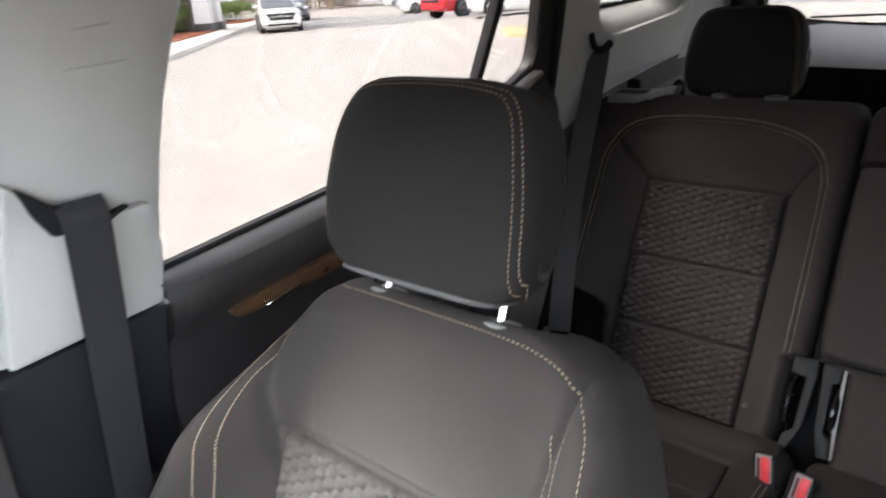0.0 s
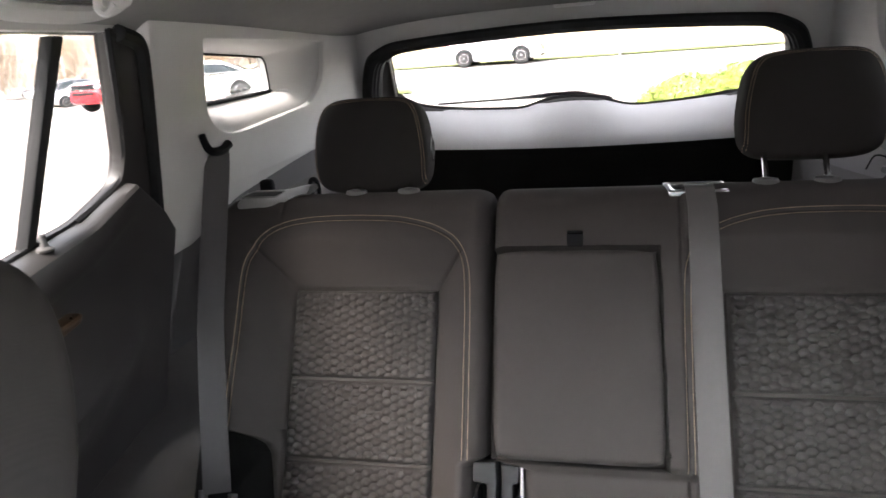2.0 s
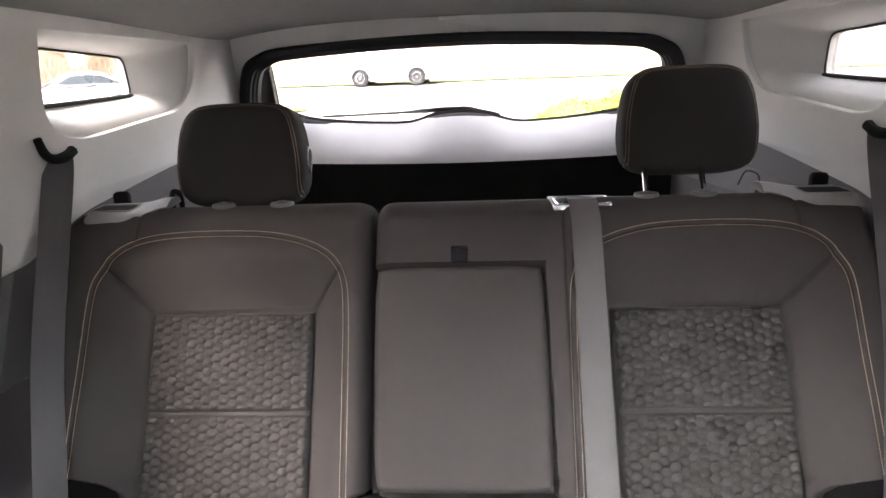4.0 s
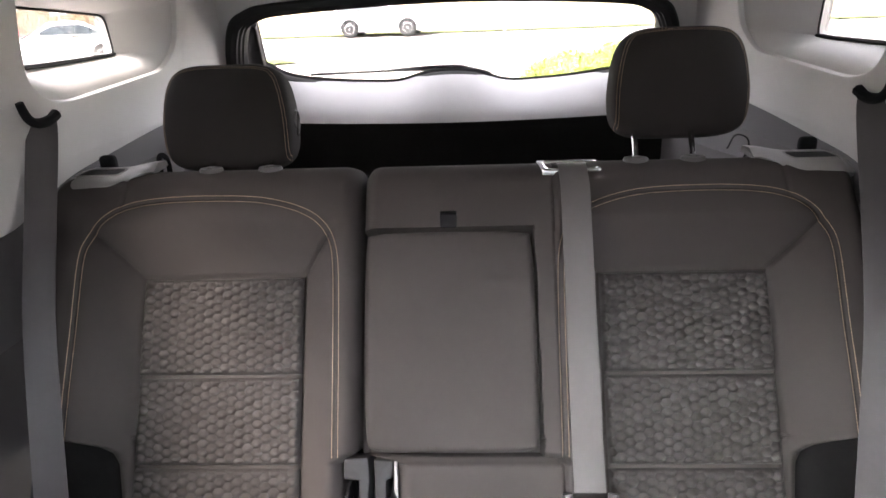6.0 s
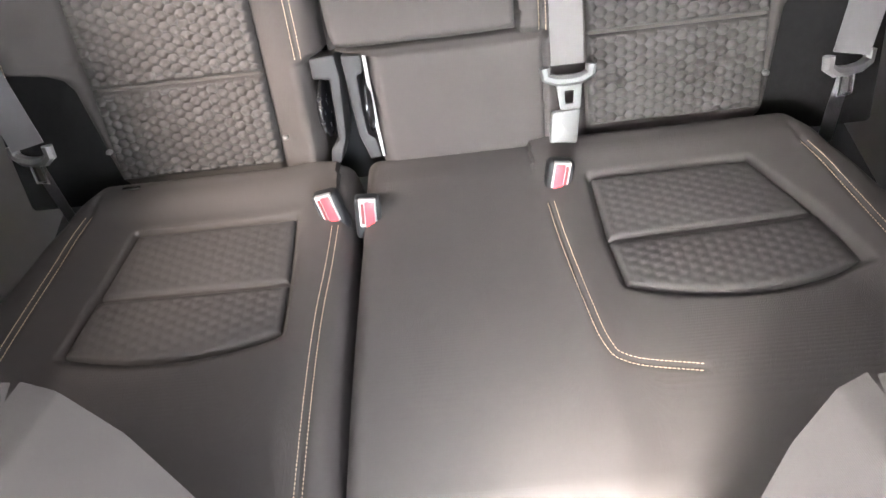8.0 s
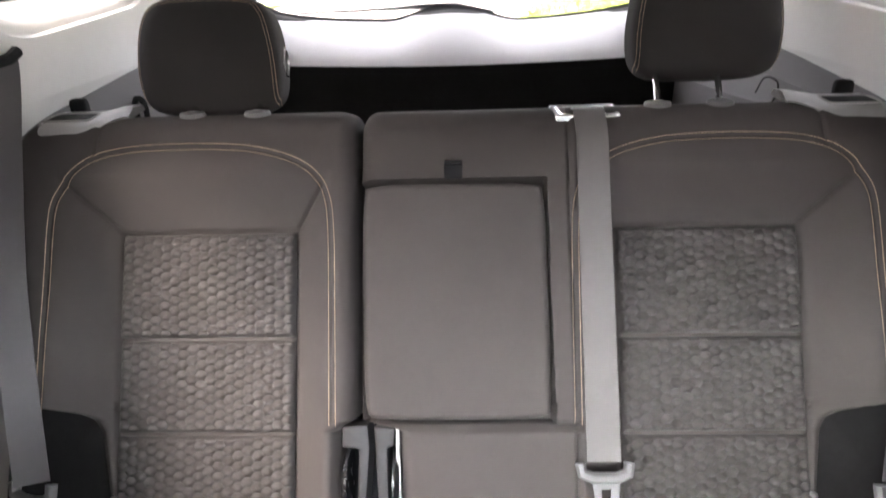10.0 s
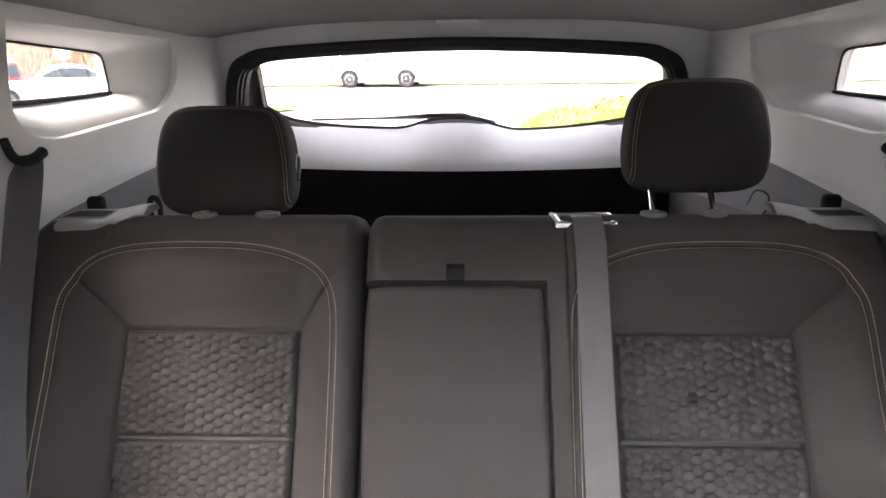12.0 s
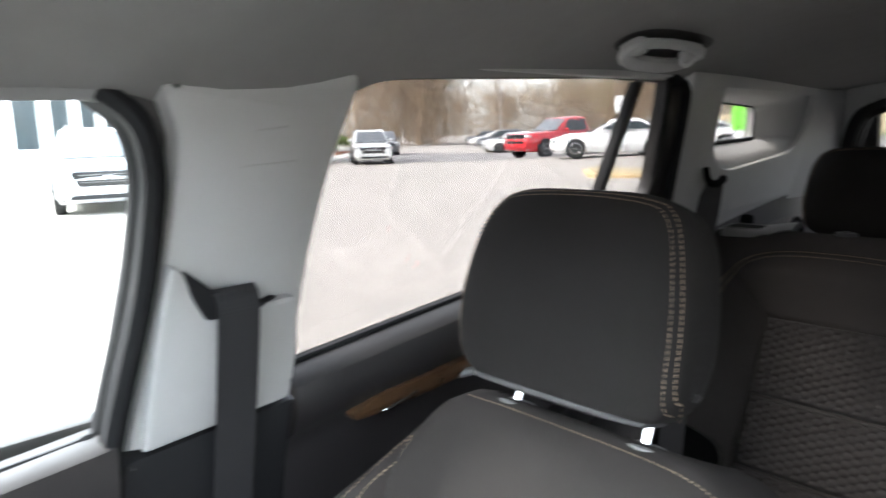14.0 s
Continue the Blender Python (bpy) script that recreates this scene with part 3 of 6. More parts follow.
def front_door(s, name):
    d = thing(name, (s * 0.72, -0.2, 0.36), "charcoal front car door panel with clear glass", "car door", "car doors", "structure")
    ys = np.linspace(-0.95, 0.125, 30)
    top = np.interp(ys, [-0.95, 0.02, 0.125], [1.0, 1.054, 1.064])
    prof = [(0.03, 0.004), (0.02, 0.0), (0.004, -0.002), (-0.010, -0.012), (-0.018, -0.05), (-0.014, -0.09), (-0.02, -0.2), (-0.06, -0.27), (-0.06, -0.31), (-0.02, -0.36), (-0.03, -0.6), (0.0, -0.7)]
    V = [(side_x(t + dz, o, -1), y, t + dz) for o, dz in prof for y, t in zip(ys, top)]
    part("door_panel", mirrored((np.array(V), grid_faces(len(ys), len(prof), flip=True)), s), DOORP, d, "charcoal soft-touch door panel")
    L = smooth_line([(-0.6, 1.020), (0.02, 1.053), (0.11, 1.063)], 6)
    part("glass_seal", mirrored(tube([on_side(-1, 0.018)(y, z, 0) for y, z in L], 0.004, 6), s), BLACK, d, "black rubber strip along the glass")
    fr = rounded([(0.116, 1.05), (0.150, 1.262), (0.162, 1.376), (0.125, 1.424), (-0.25, 1.426), (-0.25, 1.446), (0.15, 1.450), (0.190, 1.40), (0.170, 1.25), (0.137, 1.05)], [0.003, 0.05, 0.03, 0.03, 0.002, 0.002, 0.03, 0.03, 0.05, 0.003])
    part("window_frame", mirrored(slab(fr, on_side(-1, 0.02), 0.02, 0.004), s), CARGO, d, "grey window frame")
    part("glass", mirrored(slab(FRONT_GLASS, on_side(-1, 0.034), 0.004, 0.0005), s), PANE, d, "clear side window glass", shadow=False)
    return d


def rear_quarter(s):
    ob = thing("pillar_trim", (s * 0.7, 1.6, 0.8), "pale grey rear side trim with a recessed quarter window", "pillar trim", "pillar trims", "structure")
    wall = [(1.160, 1.462), (1.176, 1.372), (1.192, 1.318), (1.228, 1.12), (1.240, 1.056), (1.33, 1.060), (1.41, 1.094), (1.49, 1.118), (1.80, 1.150), (2.0, 1.165), (1.99, 1.30), (1.96, 1.47)]
    wall = rounded(wall, [0.005, 0.03, 0.04, 0.05, 0.01, 0.02, 0.04, 0.05, 0.05, 0.005, 0.02, 0.005])
    part("side_trim", mirrored(slab(wall, on_side(-1, 0.0), 0.03, 0.008, holes=[Q_REVEAL]), s), TRIM, ob)
    # funnel from the trim to the glass
    n = 72
    a, b = resample(Q_REVEAL if area2(Q_REVEAL) > 0 else Q_REVEAL[::-1], n), resample(Q_GLASS if area2(Q_GLASS) > 0 else Q_GLASS[::-1], n)
    if s > 0:
        b = b + np.array([-0.045, -0.010])
    k = int(np.argmin(np.hypot(*(b - a[0]).T)))
    b = np.roll(b, -k, 0)
    V = []
    for t, o in ((-0.06, 0.022), (0.0, 0.014), (0.20, 0.022), (0.5, 0.046), (0.8, 0.075), (1.0, 0.096), (1.0, 0.115)):
        for p, q in zip(a, b):
            w = p + (q - p) * t
            V.append(on_side(-1, o)(w[0], w[1], 0))
    part("window_reveal", mirrored((np.array(V), grid_faces(n, 7, True)), s), TRIM, ob)
    edge = [on_side(-1, 0.094)(p[0], p[1], 0) for p in resample(inset(b, 0.002), 60)]
    part("glass_border", mirrored(tube(edge, 0.0024, 6, True), s), BLACK, ob, "black border of the quarter glass")
    foot = smooth_line([(1.425, 1.314), (1.55, 1.3165), (1.68, 1.320), (1.785, 1.324)], 5) + (np.array([-0.045, -0.010]) if s > 0 else 0)
    part("glass_border", mirrored(tube([on_side(-1, 0.093)(p[0], p[1], 0) for p in foot], 0.0048, 6), s), BLACK, ob, "black foot of the quarter glass")
    part("glass", mirrored(slab(inset(b, -0.01), on_side(-1, 0.108), 0.004, 0.0005), s), PANE_DARK, ob, "tinted quarter window glass")
    # rear pillar curving inwards to the tailgate
    ny, nz = 10, 14
    V = []
    for j in range(nz):
        f = j / (nz - 1)
        for i in range(ny):
            g = i / (ny - 1)
            z0 = 1.150 + f * 0.37
            y = 1.93 + g * (2.30 - 0.62 * (z0 - 1.15) - 1.93)
            V.append((side_x(z0, -0.001, -1) + 0.040 * g ** 1.7, y, z0))
    part("rear_pillar", mirrored((np.array(V), grid_faces(ny, nz)), s), TRIM, ob)
    low = rounded([(1.30, 1.075), (1.41, 1.100), (1.49, 1.125), (1.80, 1.158), (2.30, 1.19), (2.40, 0.62), (1.25, 0.62)], 0.01)
    part("cargo_side", mirrored(slab(low, on_side(-1, 0.006), 0.03, 0.006), s), CARGO, ob, "dark grey cargo side panel")
    # sloping ledge of the cargo side and the strut hook by the seat
    led = [(s * 0.70, 1.45, 1.065), (s * 0.67, 1.60, 1.06), (s * 0.62, 1.9, 1.055), (s * 0.58, 2.25, 1.05), (s * 0.70, 2.3, 1.09), (s * 0.73, 1.9, 1.09), (s * 0.73, 1.5, 1.09)]
    V = np.array(led + [(x, y, 0.62) for x, y, z in led])
    m = len(led)
    F = [tuple(range(m)) if s > 0 else tuple(range(m))[::-1]] + [(i, (i + 1) % m, m + (i + 1) % m, m + i) for i in range(m)]
    part("cargo_ledge", (V, F), CARGO, ob, "dark grey moulded cargo ledge")
    return ob


def belt_guide(s):
    ob = thing("seat_belt", (s * 0.69, 1.33, 0.55), "grey webbing rear belt through a black guide in the pillar", "seat belt", "seat belts")
    g = smooth_line([(1.318, 1.270, -0.006), (1.327, 1.246, -0.014), (1.340, 1.235, -0.022), (1.368, 1.236, -0.024), (1.392, 1.243, -0.020)], 5)
    part("belt_guide", mirrored(tube([(side_x(z, o, -1), y, z) for y, z, o in g], [0.0065 + 0.003 * q / len(g) for q in range(len(g))], 8), s), MATTE, ob, "black plastic belt guide")
    P, fr = [], []
    for p in smooth_line([(-0.668, 1.374, 1.240), (-0.664, 1.360, 1.205), (-0.662, 1.305, 1.08), (-0.655, 1.235, 0.93), (-0.634, 1.165, 0.79), (-0.616, 1.108, 0.668)], 7):
        P.append(tuple(p))
    sec = [(-0.024, -0.0007), (-0.024, 0.0007), (0.024, 0.0007), (0.024, -0.0007)]
    for i in range(len(P)):
        k = 0.42 + 0.20 * smoothstep(1.245, 1.10, P[i][2])
        a = np.array([-0.95 * k, -1 + 1.3 * k, 0.0])
        a /= np.linalg.norm(a)
        o = np.array([0.7, -0.8 * k, 0.3])
        o -= a * (o @ a)
        fr.append((a, o / np.linalg.norm(o)))
    part("webbing", mirrored(sweep(P, sec, fr), s), WEB_MID, ob)
    # tongue at the end of the lap and shoulder runs
    c = np.array([-0.614, 1.100, 0.654])
    ax = np.array([[0.93, -0.30, 0.20], [-0.30, -0.82, 0.48], [0.02, -0.49, -0.87]])
    body = tube([c + ax[0] * t + ax[2] * b for t, b in ((-0.040, -0.018), (-0.039, -0.002), (-0.024, 0.006), (0.0, 0.008), (0.024, 0.006), (0.039, -0.002), (0.040, -0.018))], 0.0085, 8)
    tg = part("tongue_body", mirrored(body, s), BELTPL, ob, "grey plastic tongue grip")
    loop = [c + ax[0] * t + ax[2] * b for t, b in ((-0.012, 0.012), (-0.013, 0.042), (0.013, 0.042), (0.012, 0.012))]
    part("latch_plate", mirrored(tube(loop, 0.0040, 6), s), CHROME, tg, "chrome latch plate")
    lap = [c + ax[0] * 0.0 + ax[2] * 0.004, c + np.array([0.01, -0.03, -0.06]), c + np.array([-0.004, -0.03, -0.14])]
    part("webbing", mirrored(sweep(lap, sec, [((0.8, -0.5, 0.1), (0.4, -0.8, 0.3))] * 3), s), WEB_MID, ob)
    return ob


for s_, n1, n2 in ((-1, "door_1", "door_2"), (1, "door_3", "door_4")):
    pillar_b(s_, n1)
    rear_door(s_, n1)
    front_door(s_, n2)
    rear_quarter(s_)
    belt_guide(s_)

seat_belt_front(-1)


# ---- tailgate ----
def hatch_y(z):
    return 2.36 - (z - 1.10) * 0.7


def on_hatch(x, z, d):
    return (x, hatch_y(z) - d * 0.82, z - d * 0.57)


H_OUT = rounded([(-0.635, 1.25), (-0.60, 1.15), (0.60, 1.15), (0.635, 1.25), (0.60, 1.395), (0.50, 1.448), (0.0, 1.466), (-0.50, 1.448), (-0.60, 1.395)], [0.05, 0.02, 0.02, 0.05, 0.05, 0.06, 0.3, 0.06, 0.05])
BOTTOM = smooth_line([(0.560, 1.262), (0.50, 1.222), (0.36, 1.196), (0.22, 1.184), (0.150, 1.184), (0.10, 1.197), (0.055, 1.212), (0.0, 1.2185), (-0.055, 1.2175), (-0.105, 1.210), (-0.15, 1.196), (-0.20, 1.190), (-0.36, 1.198), (-0.49, 1.218), (-0.555, 1.256)], 4)
H_GLASS = np.concatenate([BOTTOM[::-1], rounded([(0.552, 1.37), (0.535, 1.402), (0.46, 1.418), (0.0, 1.436), (-0.46, 1.424), (-0.545, 1.410), (-0.562, 1.37)], [0.02, 0.03, 0.1, 0.3, 0.1, 0.03, 0.02])])
tg = thing("tailgate", (0, 2.5, 0.7), "pale grey tailgate trim round the rear window", "tailgate", kind="structure")
part("tailgate_trim", slab(H_OUT, on_hatch, 0.024, 0.008, holes=[H_GLASS]), DARK, tg, "black frame round the rear glass")
xs_ = np.linspace(-0.605, 0.605, 90)
zb = np.interp(xs_, BOTTOM[::-1, 0], BOTTOM[::-1, 1])
V = []
for f in (0.0, 0.04, 0.12, 0.3, 0.5, 0.7, 0.88, 0.96, 1.0, 1.01, 1.01):
    for x, z in zip(xs_, zb):
        k = 0.010 * (1 - (x / 0.6) ** 2)
        y0, y1, z1 = hatch_y(z) + 0.026, 2.165 + 0.05 * (x / 0.6) ** 2, 1.122 - k
        V.append((x, y0 + (y1 - y0) * f, z + 0.0165 + (z1 - z - 0.0165) * f - 0.012 * max(0.0, (f - 0.88) / 0.13) ** 2 + 0.010 * math.sin(math.pi * min(f, 1.0))))
n_ = len(xs_)
V = np.array(V)
part("tailgate_shelf", (V[:-n_], grid_faces(n_, 10, flip=True)), HATCH, tg, "pale grey sloping sill under the rear glass")
W = np.concatenate([V[-n_:], V[-n_:] + np.array([0, 0.012, -0.42])])
part("tailgate_lining", (W, grid_faces(n_, 2, flip=True)), CARPET, tg, "black lining below the sill")
rim = resample(H_GLASS, 160)
part("glass_border", tube([on_hatch(x, z, -0.024) for x, z in rim], 0.0026, 6, True), BLACK, tg, "black border of the rear glass")
part("glass", slab(inset(rim if area2(rim) > 0 else rim[::-1], -0.012), lambda u, v, d: on_hatch(u, v, d - 0.03), 0.004, 0.0005), PANE_DARK, tg, "tinted rear window glass")
FR = smooth_line([(-0.672, 1.10), (-0.668, 1.27), (-0.625, 1.392), (-0.57, 1.436), (-0.45, 1.455), (0.0, 1.470), (0.45, 1.455), (0.57, 1.436), (0.625, 1.392), (0.668, 1.27), (0.672, 1.10)], 8)
FR = FR * np.array([0.915, 1.0]) + np.array([-0.016, -0.006])
part("opening_seal", tube([on_hatch(x, z, 0.055) for x, z in FR], 0.019, 8), BLACK, tg, "black rubber seal of the tailgate opening")
part("opening_seal", tube([on_hatch(x * 0.993, z - 0.005, 0.042) for x, z in FR], 0.023, 8), BLACK, tg, "black rubber seal of the tailgate opening")
part("glass_border", tube([(x, hatch_y(z) + 0.022, z + 0.0175) for x, z in BOTTOM], 0.0028, 6), BLACK, tg, "black lower border of the rear glass")
part("opening_seal", tube([on_hatch(x * 0.985, z - 0.010, 0.03) for x, z in FR], 0.025, 8), BLACK, tg, "black rubber seal of the tailgate opening")
arch = np.concatenate([[(-0.616, 1.08)], FR, [(0.60, 1.08)]])
part("opening_trim", slab(np.array([(-0.72, 1.04), (0.72, 1.04), (0.72, 1.60), (-0.72, 1.60)]), lambda u, v, d: on_hatch(u, v, d + 0.06), 0.02, 0.003, holes=[resample(arch, 120)]), TRIM, tg, "pale grey trim round the tailgate opening")
part("lower_trim", slab(rounded([(-0.66, 0.62), (0.66, 0.62), (0.64, 1.085), (-0.64, 1.085)], 0.03), lambda u, v, d: (u, 2.41 - d, v), 0.04, 0.01), CARPET, tg, "black lower tailgate trim")
wp = thing("rear_wiper", (0, 2.39, 1.18), "black rear window wiper parked across the glass", "wiper")
part("blade", tube([(x, hatch_y(z) + 0.055, z) for x, z in ((-0.44, 1.230), (-0.2, 1.2345), (0.05, 1.233))], 0.006, 6, flat=0.6), BLACK, wp)
part("arm", tube([(x, hatch_y(z) + 0.066, z) for x, z in ((-0.25, 1.232), (-0.1, 1.240), (0.0, 1.240), (0.10, 1.215))], [0.003, 0.006, 0.008, 0.008], 6), BLACK, wp)
lamp = thing("cargo_lamp", (0, 2.03, 1.46), "slim white lamp lens in the rear headliner", "lamp")
zc = float(roof_z(np.array(0.0), np.array(2.04)))
part("lens", box((-0.005, 2.04, zc - 0.001), (0.105, 0.05, 0.012), 0.005), LAMPW, lamp)

# headliner sides behind the rails, roof skin and lower shell
def shell():
    hd = []
    for s in (-1, 1):
        P = []
        for y in np.linspace(-0.30, 2.1, 30):
            e = float(head_edge(y)) + 0.010 * float(smoothstep(0.32, 0.45, y) * smoothstep(1.2, 1.1, y)) - 0.002
            P.append([(s * 0.652, y, e + 0.006), (s * 0.655, y, e - 0.006), (s * (abs(side_x(e, 0.05))), y, e - 0.004), (s * 0.75, y, e + 0.02), (s * 0.75, y, e + 0.07), (s * 0.66, y, e + 0.06)])
        V = np.array(P).reshape(-1, 3)
        hd.append((V, grid_faces(6, 30, True)))
    for g in hd:
        solid("trim", g, HEADLINER, "pale grey headliner edge along the roof rail", "trim", kind="structure")
    solid("wall_rear_header", box((0, 2.16, 1.495), (1.34, 0.10, 0.05), 0.015), HEADLINER, "pale grey headliner edge over the tailgate", "trim", kind="structure")
    solid("roof", box((0, 0.98, 1.615), (1.52, 2.6, 0.02), 0.008), P_WHITE, "white painted car roof skin", "car roof", kind="structure")
    solid("floor", box((0, 0.6, 0.33), (1.63, 3.8, 0.05), 0.01), CARPET, "black carpeted car floor", "floor", kind="structure")
    for i, s in enumerate((-1, 1)):
        solid("wall_lower_" + "ab"[i], box((s * 0.80, 0.7, 0.70), (0.03, 3.7, 0.72), 0.005), DARK, "plain charcoal lower body side", "wall", kind="structure")
    solid("wall_front", box((0, -1.12, 0.65), (1.58, 0.05, 0.65), 0.01), DARK, "plain charcoal bulkhead", "wall", kind="structure")
    solid("wall_dash", box((0, -0.86, 0.80), (1.46, 0.48, 0.30), 0.08, 4), DARK, "plain charcoal dashboard", "wall", kind="structure")
    bx = np.array([(x * (0.74 - 0.06 * f ** 2), -1.15 - 1.0 * f, 0.99 - 0.10 * f ** 2 - 0.03 * x * x) for f in np.linspace(0, 1, 8) for x in np.linspace(-1, 1, 9)])
    solid("wall_bonnet", join((bx, grid_faces(9, 8, flip=True)), (bx - np.array([0, 0, 0.04]), grid_faces(9, 8))), P_GREY, "plain dark car bonnet", "bonnet", kind="structure")
    for i, s in enumerate((-1, 1)):
        solid("wall_a_pillar_" + "ab"[i], tube([(s * 0.70, -1.15, 0.98), (s * 0.665, -0.70, 1.24), (s * 0.63, -0.28, 1.425)], 0.04, 8), TRIM, "pale grey windscreen pillar", "pillar", kind="structure")
    solid("wall_cargo_floor", box((0, 1.92, 0.66), (1.46, 1.0, 0.05), 0.01), CARPET, "black carpeted cargo floor", "floor", kind="structure")


shell()
ws = thing("window_1", (0, -0.85, 1.0), "clear windscreen glass", "windscreen", kind="structure")
part("pane", (np.array([(-0.68, -1.14, 0.98), (0.68, -1.14, 0.98), (0.62, -0.30, 1.46), (-0.62, -0.30, 1.46), (-0.68, -1.145, 0.985), (0.68, -1.145, 0.985), (0.62, -0.305, 1.465), (-0.62, -0.305, 1.465)]), [(0, 1, 2, 3), (7, 6, 5, 4)]), PANE, ws, shadow=False)


# ---- grab handle over the rear door ----
def grab_handle(s):
    g = thing("grab_handle", (s * 0.6, 1.0, 1.48), "pale grey roof grab handle with a small coat hook", "grab handle", "grab handles")
    def at(y, x, dz):
        return (x, y, float(roof_z(np.array(x), np.array(y))) + dz)
    ring = []
    for t in np.linspace(0, 2 * math.pi, 36, endpoint=False):
        y, x = 0.925 + 0.130 * np.sign(math.cos(t)) * abs(math.cos(t)) ** 0.7, -0.552 + 0.036 * np.sign(math.sin(t)) * abs(math.sin(t)) ** 0.8
        ring.append(at(y, x, -0.001))
    V = ring + [at(0.925, -0.552, -0.001)]
    # No hollow here: the recess's shade is a flat charcoal sheet.
    part("recess", mirrored((np.array(V), [(i, (i + 1) % 36, 36) for i in range(36)]), s), DARK, g, "flat charcoal patch imitating the shaded recess behind the handle")
    loop = []
    for t in np.linspace(0, 2 * math.pi, 40, endpoint=False):
        cy, cx = math.cos(t), math.sin(t)
        loop.append(at(0.925 + 0.104 * np.sign(cy) * abs(cy) ** 0.75, -0.556 + 0.024 * np.sign(cx) * abs(cx) ** 0.85, -0.013 - 0.006 * max(0.0, -cx)))
    part("grip", mirrored(tube(loop, [0.0095 + 0.004 * max(0.0, -math.sin(t)) for t in np.linspace(0, 2 * math.pi, 40, endpoint=False)], 10, True, flat=0.8), s), TRIM, g)
    for y in (0.835, 1.015):
        part("mount", mirrored(pillow(at(y, -0.556, -0.008), (0.020, 0.016, 0.014), 3.0, 8), s), TRIM, g, "pale grey end mount")
    hook = smooth_line([(0.975, -0.548, -0.012), (0.977, -0.552, -0.026), (0.981, -0.545, -0.034), (0.985, -0.535, -0.028)], 5)
    part("coat_hook", mirrored(tube([at(*p) for p in hook], 0.005, 8), s), TRIM, g)


grab_handle(-1)

# ---- rear bench ----
LEAN_R = radians(29.3)


def back_frame(y0, z0, lean):
    ev = np.array([0, math.sin(lean), math.cos(lean)])
    n = np.array([0, -math.cos(lean), math.sin(lean)])
    o = np.array([0, y0, z0])
    return lambda u, v, d: np.array([u, 0, 0]) + o + v * ev + d * n


rear_at = back_frame(1.32, 0.967, LEAN_R)
PX1, PX2 = 0.247, 0.524
LOOP = [(-0.621, -0.262), (-0.620, -0.16), (-0.618, -0.085), (-0.616, 0.030), (-0.607, 0.070), (-0.589, 0.100), (-0.560, 0.121), (-0.515, 0.133), (-0.447, 0.138), (-0.355, 0.137), (-0.299, 0.131), (-0.247, 0.116), (-0.210, 0.092), (-0.190, 0.053), (-0.184, 0.0), (-0.182, -0.10), (-0.180, -0.285)]
LOOP_L = smooth_line(LOOP, 5)
LOOP_R = LOOP_L * np.array([-1, 1])


def edge_roll(e, r, depth=None):
    """Rounds a border: how far the cloth falls back at distance e from the edge."""
    e = np.clip(e, 0, r)
    return (depth or r) * (1 - np.sqrt(np.clip(1 - (1 - e / r) ** 2, 0, 1)))


def pad_form(U, W, c, loop):
    """Outboard seat form: flat middle, mitred bolsters that rise to the seam."""
    w = (U - c) * (1 if c < 0 else -1)
    a = np.maximum.reduce([(-0.141 - w) / 0.080, (w - 0.136) / 0.055, (W - 0.007) / 0.078])
    d = -0.022 + 0.046 * (0.45 * np.clip(a, 0, 1.15) / 1.15 + 0.55 * smoothstep(0.0, 1.15, a))
    rim = np.maximum.reduce([-0.141 - w, w - 0.136, W - 0.007])
    d = d - 0.007 * np.exp(-(rim / 0.005) ** 2)
    d = d + 0.006 * smoothstep(0.3, 1.3, (-0.136 - w) / 0.085) * smoothstep(0.16, 0.02, W)
    D = dist_line(U, W, loop)
    d = d - 0.0028 * np.exp(-(D / 0.0035) ** 2) - 0.004 * np.exp(-(D / 0.02) ** 2)
    crease = np.abs((-0.141 - w) / 0.080 - (W - 0.007) / 0.078)
    d = d - 0.0055 * np.exp(-(crease / 0.05) ** 2) * smoothstep(0.02, 0.15, a) * (W > 0) * smoothstep(1.0, 0.78, a)
    inner = np.abs((w - 0.136) / 0.055 - (W - 0.007) / 0.078)
    d = d - 0.0045 * np.exp(-(inner / 0.06) ** 2) * smoothstep(0.02, 0.15, a) * (W > 0) * smoothstep(1.0, 0.78, a)
    return d


def rows(vs, top, roll=0.045, deep=0.10):
    """Profile up the back, over the top and down behind: pairs of v and set-back."""
    P = [(v, 0.0) for v in vs if v < top - roll]
    for t in np.linspace(0, math.pi / 2, 9):
        P.append((top - roll + roll * math.sin(t), -roll * 1.1 * (1 - math.cos(t))))
    P.append((top - 0.001, -deep * 0.8))
    P.append((top - 0.02, -deep))
    P.append((top - 0.25, -deep))
    return np.array(P)


